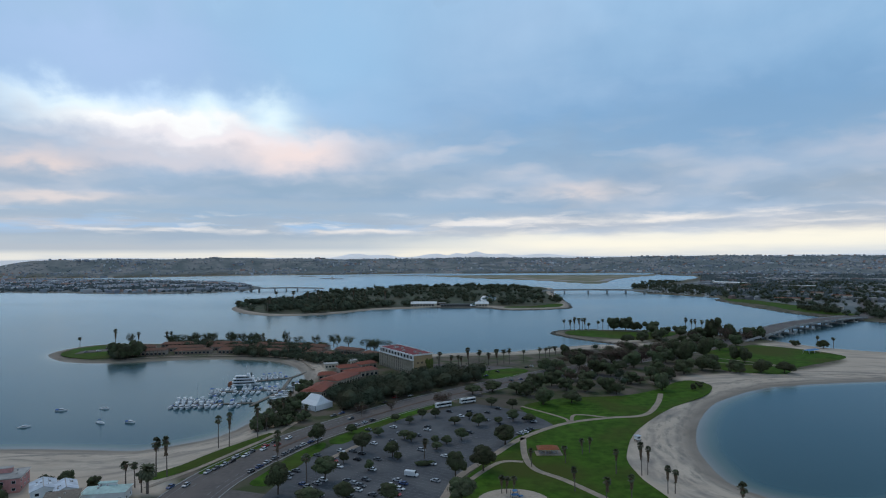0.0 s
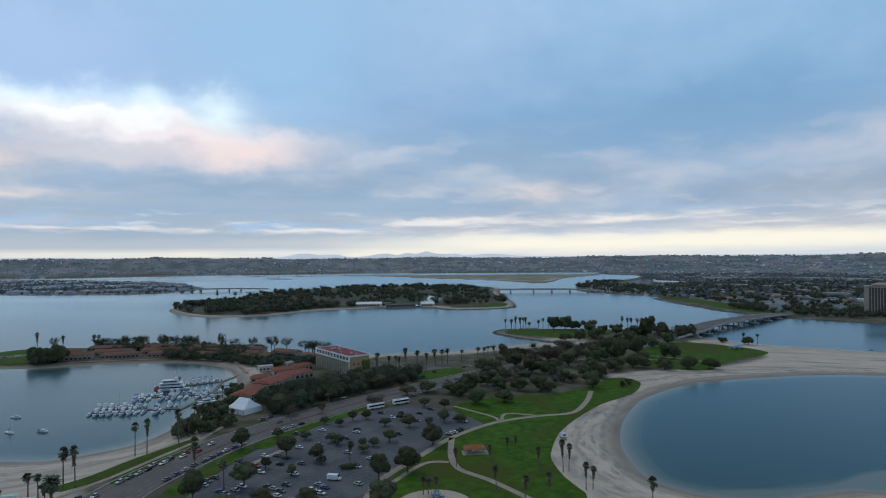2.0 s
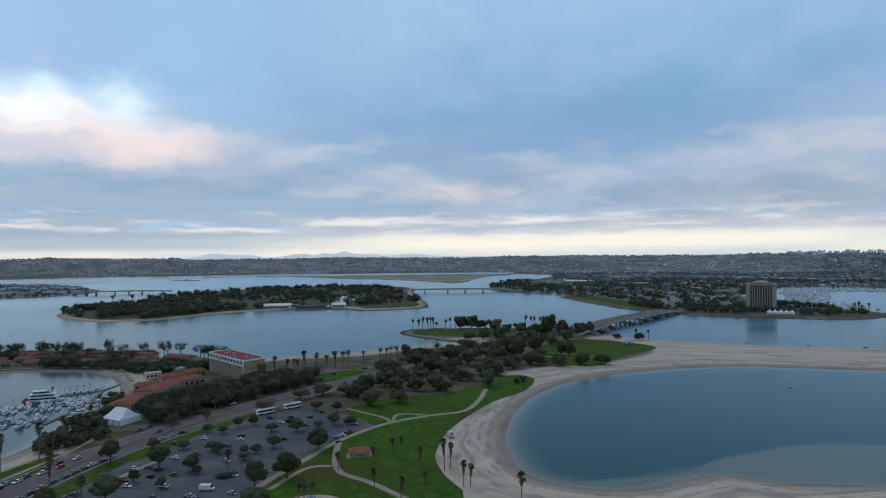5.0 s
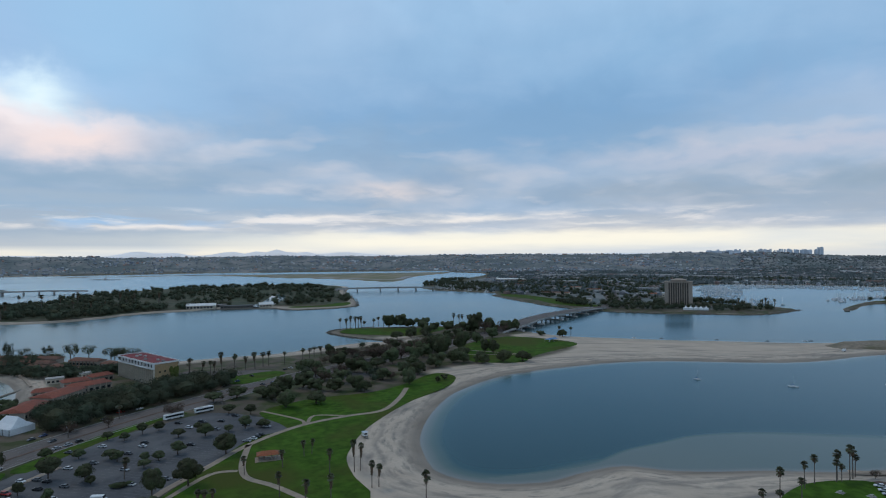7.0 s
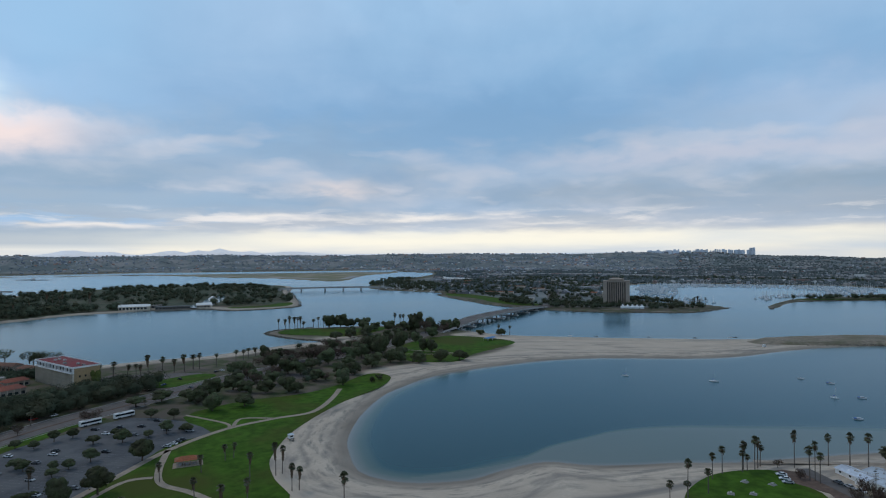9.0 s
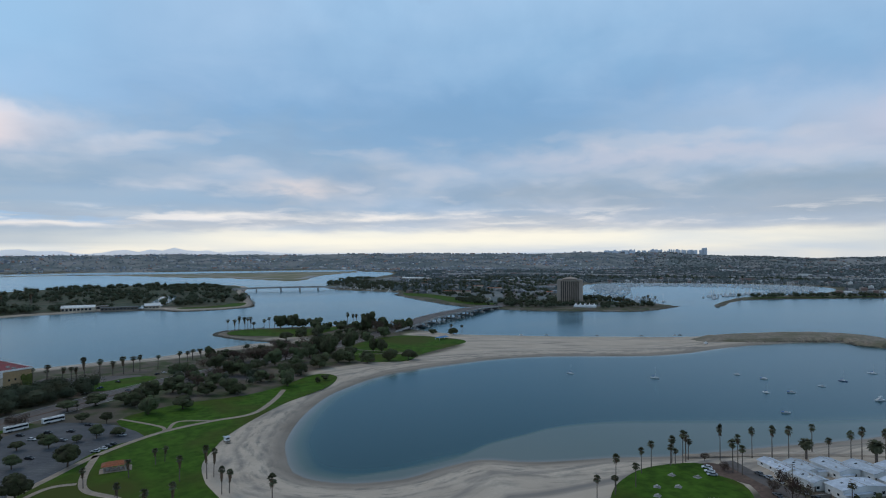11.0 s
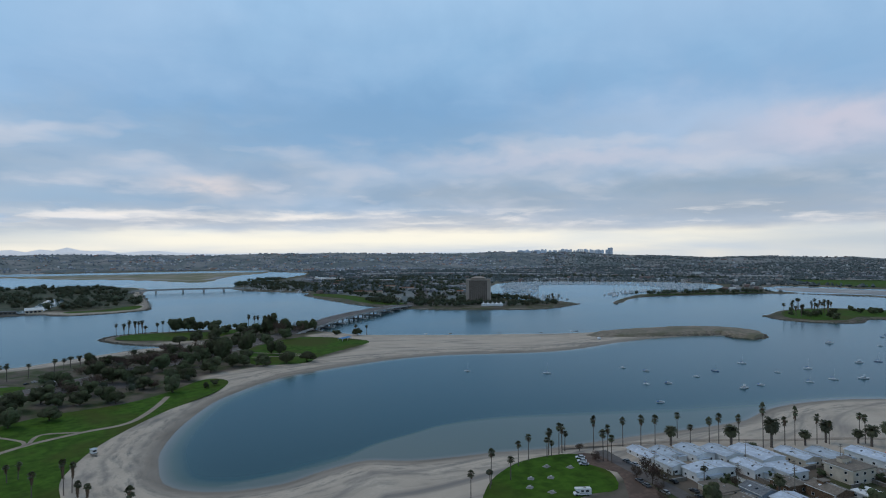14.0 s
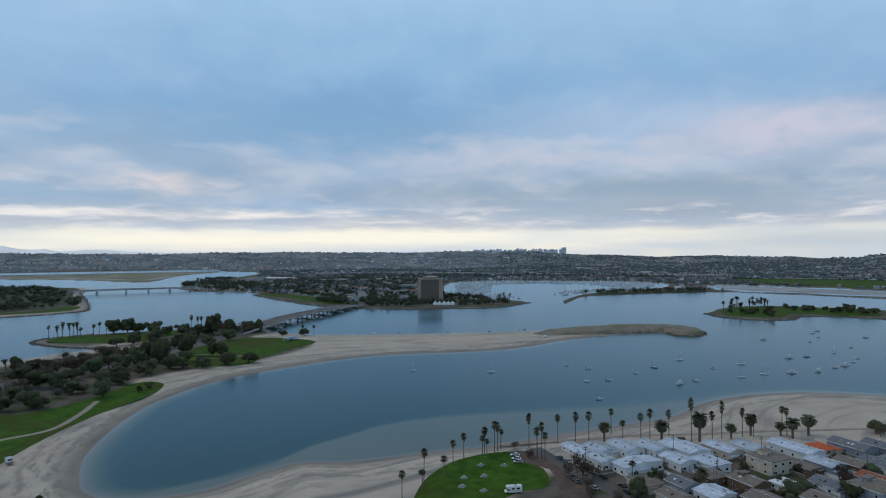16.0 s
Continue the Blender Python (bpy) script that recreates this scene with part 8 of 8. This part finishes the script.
def town(seed, n_house, n_tree, sector, label, leaf, walls):
    rr = np.random.default_rng(seed)
    a0, a1, r0, r1 = sector

    def sample(n, power=0.75):
        a = np.radians(rr.uniform(a0, a1, n))
        r = r0 + (r1 - r0) * rr.uniform(0, 1, n) ** power
        p = np.column_stack([CENTRE[0] + r * np.sin(a), CENTRE[1] + r * np.cos(a)])
        d = np.maximum(np.minimum(np.maximum(signed(lands[4], p), signed(lands[5], p)), -signed(smooth(RIVER, step=2), p)), signed(lands[2], p))
        ok = (d > 22) & ~inside(np.array(FIELD, float), p)
        on_west = signed(lands[2], p) > 0
        z = np.where(on_west, 2 + 6 * np.clip(signed(lands[2], p) / 300, 0, 1), 2 + hill(a, r) * np.clip(d / 450, 0, 1))
        return p[ok], z[ok], r[ok]

    p, z, r = sample(n_house, 1.0)
    verts, faces = [], []
    for (x, y), zz, rad in zip(p, z, r):
        aa = math.atan2(x - CENTRE[0], y - CENTRE[1])
        g = 0.5 + noise.noise(Vector((aa * 9, rad * .009, 2.0))) + 0.5 * noise.noise(Vector((aa * 34, rad * .02, 5.0)))
        if rr.random() > (g - 0.47) * 3.2:
            continue
        big = rr.random() < 0.10
        w, d, h = (rr.uniform(18, 46), rr.uniform(12, 22), rr.uniform(5, 10)) if big else (rr.uniform(8, 15), rr.uniform(7, 11), rr.uniform(3.5, 7))
        a = rr.choice((0.35, 1.92)) + rr.uniform(-.15, .15)
        c, s = math.cos(a), math.sin(a)
        k = len(verts)
        for pz in (zz - 5, zz + h):
            verts += [(x + px * c - py * s, y + px * s + py * c, pz) for px, py in ((-w / 2, -d / 2), (w / 2, -d / 2), (w / 2, d / 2), (-w / 2, d / 2))]
        if big:
            faces.append((k + 4, k + 5, k + 6, k + 7))
        else:
            verts += [(x - w / 2 * c, y - w / 2 * s, zz + h + 1.8), (x + w / 2 * c, y + w / 2 * s, zz + h + 1.8)]
            faces += [(k + 4, k + 5, k + 9, k + 8), (k + 6, k + 7, k + 8, k + 9), (k + 5, k + 6, k + 9), (k + 7, k + 4, k + 8)]
        faces += [(k + i, k + (i + 1) % 4, k + 4 + (i + 1) % 4, k + 4 + i) for i in range(4)]
    tagged(raw("town_houses", verts, faces, walls), label, "houses", kind="stuff")
    p, z, r = sample(n_tree)
    base = np.array([(1, 0, .35), (.3, .95, .4), (-.8, .6, .3), (-.8, -.6, .4), (.3, -.95, .35), (.1, .1, 1.0), (0, 0, -.1)])
    tri = [(i, (i + 1) % 5, 5) for i in range(5)] + [((i + 1) % 5, i, 6) for i in range(5)]
    aa = np.arctan2(p[:, 0] - CENTRE[0], p[:, 1] - CENTRE[1])
    g = np.array([0.5 + noise.noise(Vector((u * 9, v * .009, 2.0))) + 0.5 * noise.noise(Vector((u * 34, v * .02, 5.0))) for u, v in zip(aa, r)])
    keep = rr.uniform(0, 1, len(p)) > np.clip((g - 0.40) * 2.6, 0, 0.94)
    p, z, r = p[keep], z[keep], r[keep]
    nt = len(p)
    s = rr.uniform(3, 8, nt)
    hz = rr.uniform(5, 12, nt) * np.clip(1.5 - r / 5000, 0.5, 1)
    jit = rr.uniform(.65, 1.25, (nt, 7, 1))
    V = base[None] * jit * np.stack([s, s, hz], 1)[:, None, :] + np.column_stack([p, z - 0.5])[:, None, :]
    F = (np.array(tri)[None] + 7 * np.arange(nt)[:, None, None]).reshape(-1, 3)
    tagged(raw("town_trees", V.reshape(-1, 3).tolist(), F.tolist(), leaf), "trees between the houses of the far town, hazed bluish", "trees", kind="stuff")


def town_material(stops):
    mt = bpy.data.materials.new("town_walls_and_roofs")
    mt.use_nodes = True
    nt = mt.node_tree
    b = nt.nodes["Principled BSDF"]
    b.inputs["Roughness"].default_value = 0.85
    g = nt.nodes.new("ShaderNodeNewGeometry")
    r = nt.nodes.new("ShaderNodeValToRGB")
    r.color_ramp.interpolation = "CONSTANT"
    cr = r.color_ramp
    while len(cr.elements) < len(stops):
        cr.elements.new(0.5)
    for e, (p, c) in zip(cr.elements, stops):
        e.position, e.color = p, (*c, 1)
    nt.links.new(g.outputs["Random Per Island"], r.inputs[0])
    nt.links.new(r.outputs[0], b.inputs["Base Color"])
    return mt


# hillside walls and roofs: blue-grey stops carry painted distance haze
M_TOWN_HAZE = town_material([(0.0, (0.33, 0.35, 0.39)), (0.2, (0.28, 0.30, 0.33)), (0.38, (0.21, 0.23, 0.27)), (0.52, (0.42, 0.39, 0.38)), (0.66, (0.40, 0.25, 0.20)), (0.78, (0.40, 0.42, 0.45)), (0.94, (0.66, 0.65, 0.64))])
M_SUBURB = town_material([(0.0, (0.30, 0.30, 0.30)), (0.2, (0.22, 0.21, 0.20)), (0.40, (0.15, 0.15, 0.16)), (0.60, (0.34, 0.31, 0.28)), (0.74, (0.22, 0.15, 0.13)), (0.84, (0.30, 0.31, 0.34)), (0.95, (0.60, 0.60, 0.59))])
# far foliage pale and bluish: haze mixed into the leaf colours
M_TOWNTREE_HAZE = material("hazed_town_tree_leaves", (0.092, 0.112, 0.112), 0.9, 0, 0.05, 0.25, 0, island=0.25)
M_HILLTREE_HAZE = material("hazed_hillside_scrub", (0.165, 0.20, 0.225), 0.9, 0, 0.05, 0.25, 0, island=0.18)
town(21, 8000, 8000, (-40, 46, 3500, 4880), "houses of the far hillside town, paled bluish for haze", M_HILLTREE_HAZE, M_TOWN_HAZE)
town(22, 2200, 13000, (22, 52, 1500, 3600), "grey houses and sheds beyond the far shore", M_TOWNTREE_HAZE, M_SUBURB)
town(23, 4200, 21000, (44, 78, 1650, 4880), "grey houses of the leafy far suburb", M_TOWNTREE_HAZE, M_SUBURB)
town(24, 6500, 6500, (-40, -19, 1850, 3500), "pale houses of the low far point, bluish for haze", M_TOWNTREE_HAZE, M_TOWN_HAZE)

sheet("field", smooth(FIELD), 2.6, M_GRASS, "green playing field beyond the river", "field")
strip("road", smooth([(1329, 2483), (1675, 2351), (1911, 1828), (2154, 1427), (2368, 1074)], closed=False), 45, 9, M_CONC, "pale far motorway on a low bank", "road", thick=8)

# a low mud bar with a pale hut in the far channel
M_BAR = material("dark_mud", (0.10, 0.095, 0.085), 0.9, 0, 0.05, 0.2, 0.1)
sheet("mud_bar", smooth([(-664, 3166), (-600, 3112), (-530, 3076), (-524, 3100), (-590, 3142), (-650, 3184)]), 1.6, M_BAR, "low dark mud bar in the far channel", "mud bar", thick=3)
hut = empty("hut", -592, 3128, 1.5, 30)
boxed("wall", (-5, -4, 0, 5, 4, 5), M_WHITE, hut)
boxed("roof", (-6, -5, 5, 6, 5, 6), M_CONC, hut)
tagged(hut, "small pale hut on the low mud bar", "hut")

# the far skyline: towers low against the sky, haze painted into their pale walls
rr = random.Random(77)
M_HAZE = material("far_tower_wall_hazed", (0.66, 0.70, 0.76), 0.8, 0, 0.02, 0.12, 0, random_tint=0.12)
for k in range(46):
    az = radians(41.6 + 8.6 * (k + rr.uniform(-.6, .6)) / 45)
    rad = rr.uniform(4780, 4860)
    x, y = CENTRE[0] + rad * math.sin(az), CENTRE[1] + rad * math.cos(az)
    peak = 1 + 14 * rr.random() ** 1.6 * (0.35 + 0.65 * math.sin(math.pi * (k + 1) / 47))
    w = rr.uniform(10, 26)
    z0 = ground_far(x, y)
    ob = empty("far_tower", x, y, z0, -45 + rr.uniform(-8, 8))
    h = max(12.0, 112 + peak - z0)
    if k > 43:
        w, h = 18, 132 + rr.uniform(-3, 2) - z0
    boxed("shaft", (-w / 2, -w / 2, -8, w / 2, w / 2, h), M_HAZE, ob)
    boxed("top_storey", (-w / 3, -w / 3, h, w / 3, w / 3, h + rr.uniform(1, 5)), M_HAZE, ob)
    tagged(ob, "office tower in the far city centre, hazed pale grey", "tower", "towers of the far city")


# far mountains beyond the town, their haze painted on
def ridge(a0, a1, peaks, label):
    n = 90
    az = np.linspace(a0, a1, n)
    top = np.full(n, 106.0)
    for c, w, h in peaks:
        top = np.maximum(top, 108 + h * 0.8 * np.exp(-np.abs((az - c) / w) ** 1.7))
    top = top + np.array([2.5 * noise.noise(Vector((a * 1.9, 0, 4.0))) + 1.2 * noise.noise(Vector((a * 6, 0, 1.0))) for a in az])
    verts, faces = [], []
    for a, h in zip(np.radians(az), top):
        for rad, z in ((4870, 60), (4892, h * .82), (4912, h), (4932, 60)):
            verts.append((CENTRE[0] + rad * math.sin(a), CENTRE[1] + rad * math.cos(a), z))
    for i in range(n - 1):
        for k in range(3):
            a = i * 4 + k
            faces.append((a, a + 1, a + 5, a + 4))
    tagged(raw("mountain_range", verts, faces, M_RIDGE_HAZE), label, "mountains", kind="structure")


# pale base plus a weak glow in place of the air's haze
M_RIDGE_HAZE = material("far_mountain_haze_glow", (0.70, 0.74, 0.78), 0.95, 0, 0.004, 0.12, 0)
M_RIDGE_HAZE.node_tree.nodes["Principled BSDF"].inputs["Emission Color"].default_value = (0.76, 0.73, 0.71, 1)
M_RIDGE_HAZE.node_tree.nodes["Principled BSDF"].inputs["Emission Strength"].default_value = 0.36
ridge(-40, 42, [(-30, 6, 22), (-19, 5, 18), (-9.0, 1.7, 52), (-6.4, 1.2, 40), (-1.6, 1.6, 44), (0.6, 1.2, 46), (2.4, 1.3, 62), (4.8, 1.2, 40), (8.5, 2.2, 32)], "low blue mountain range beyond the town, haze painted as pale glow")
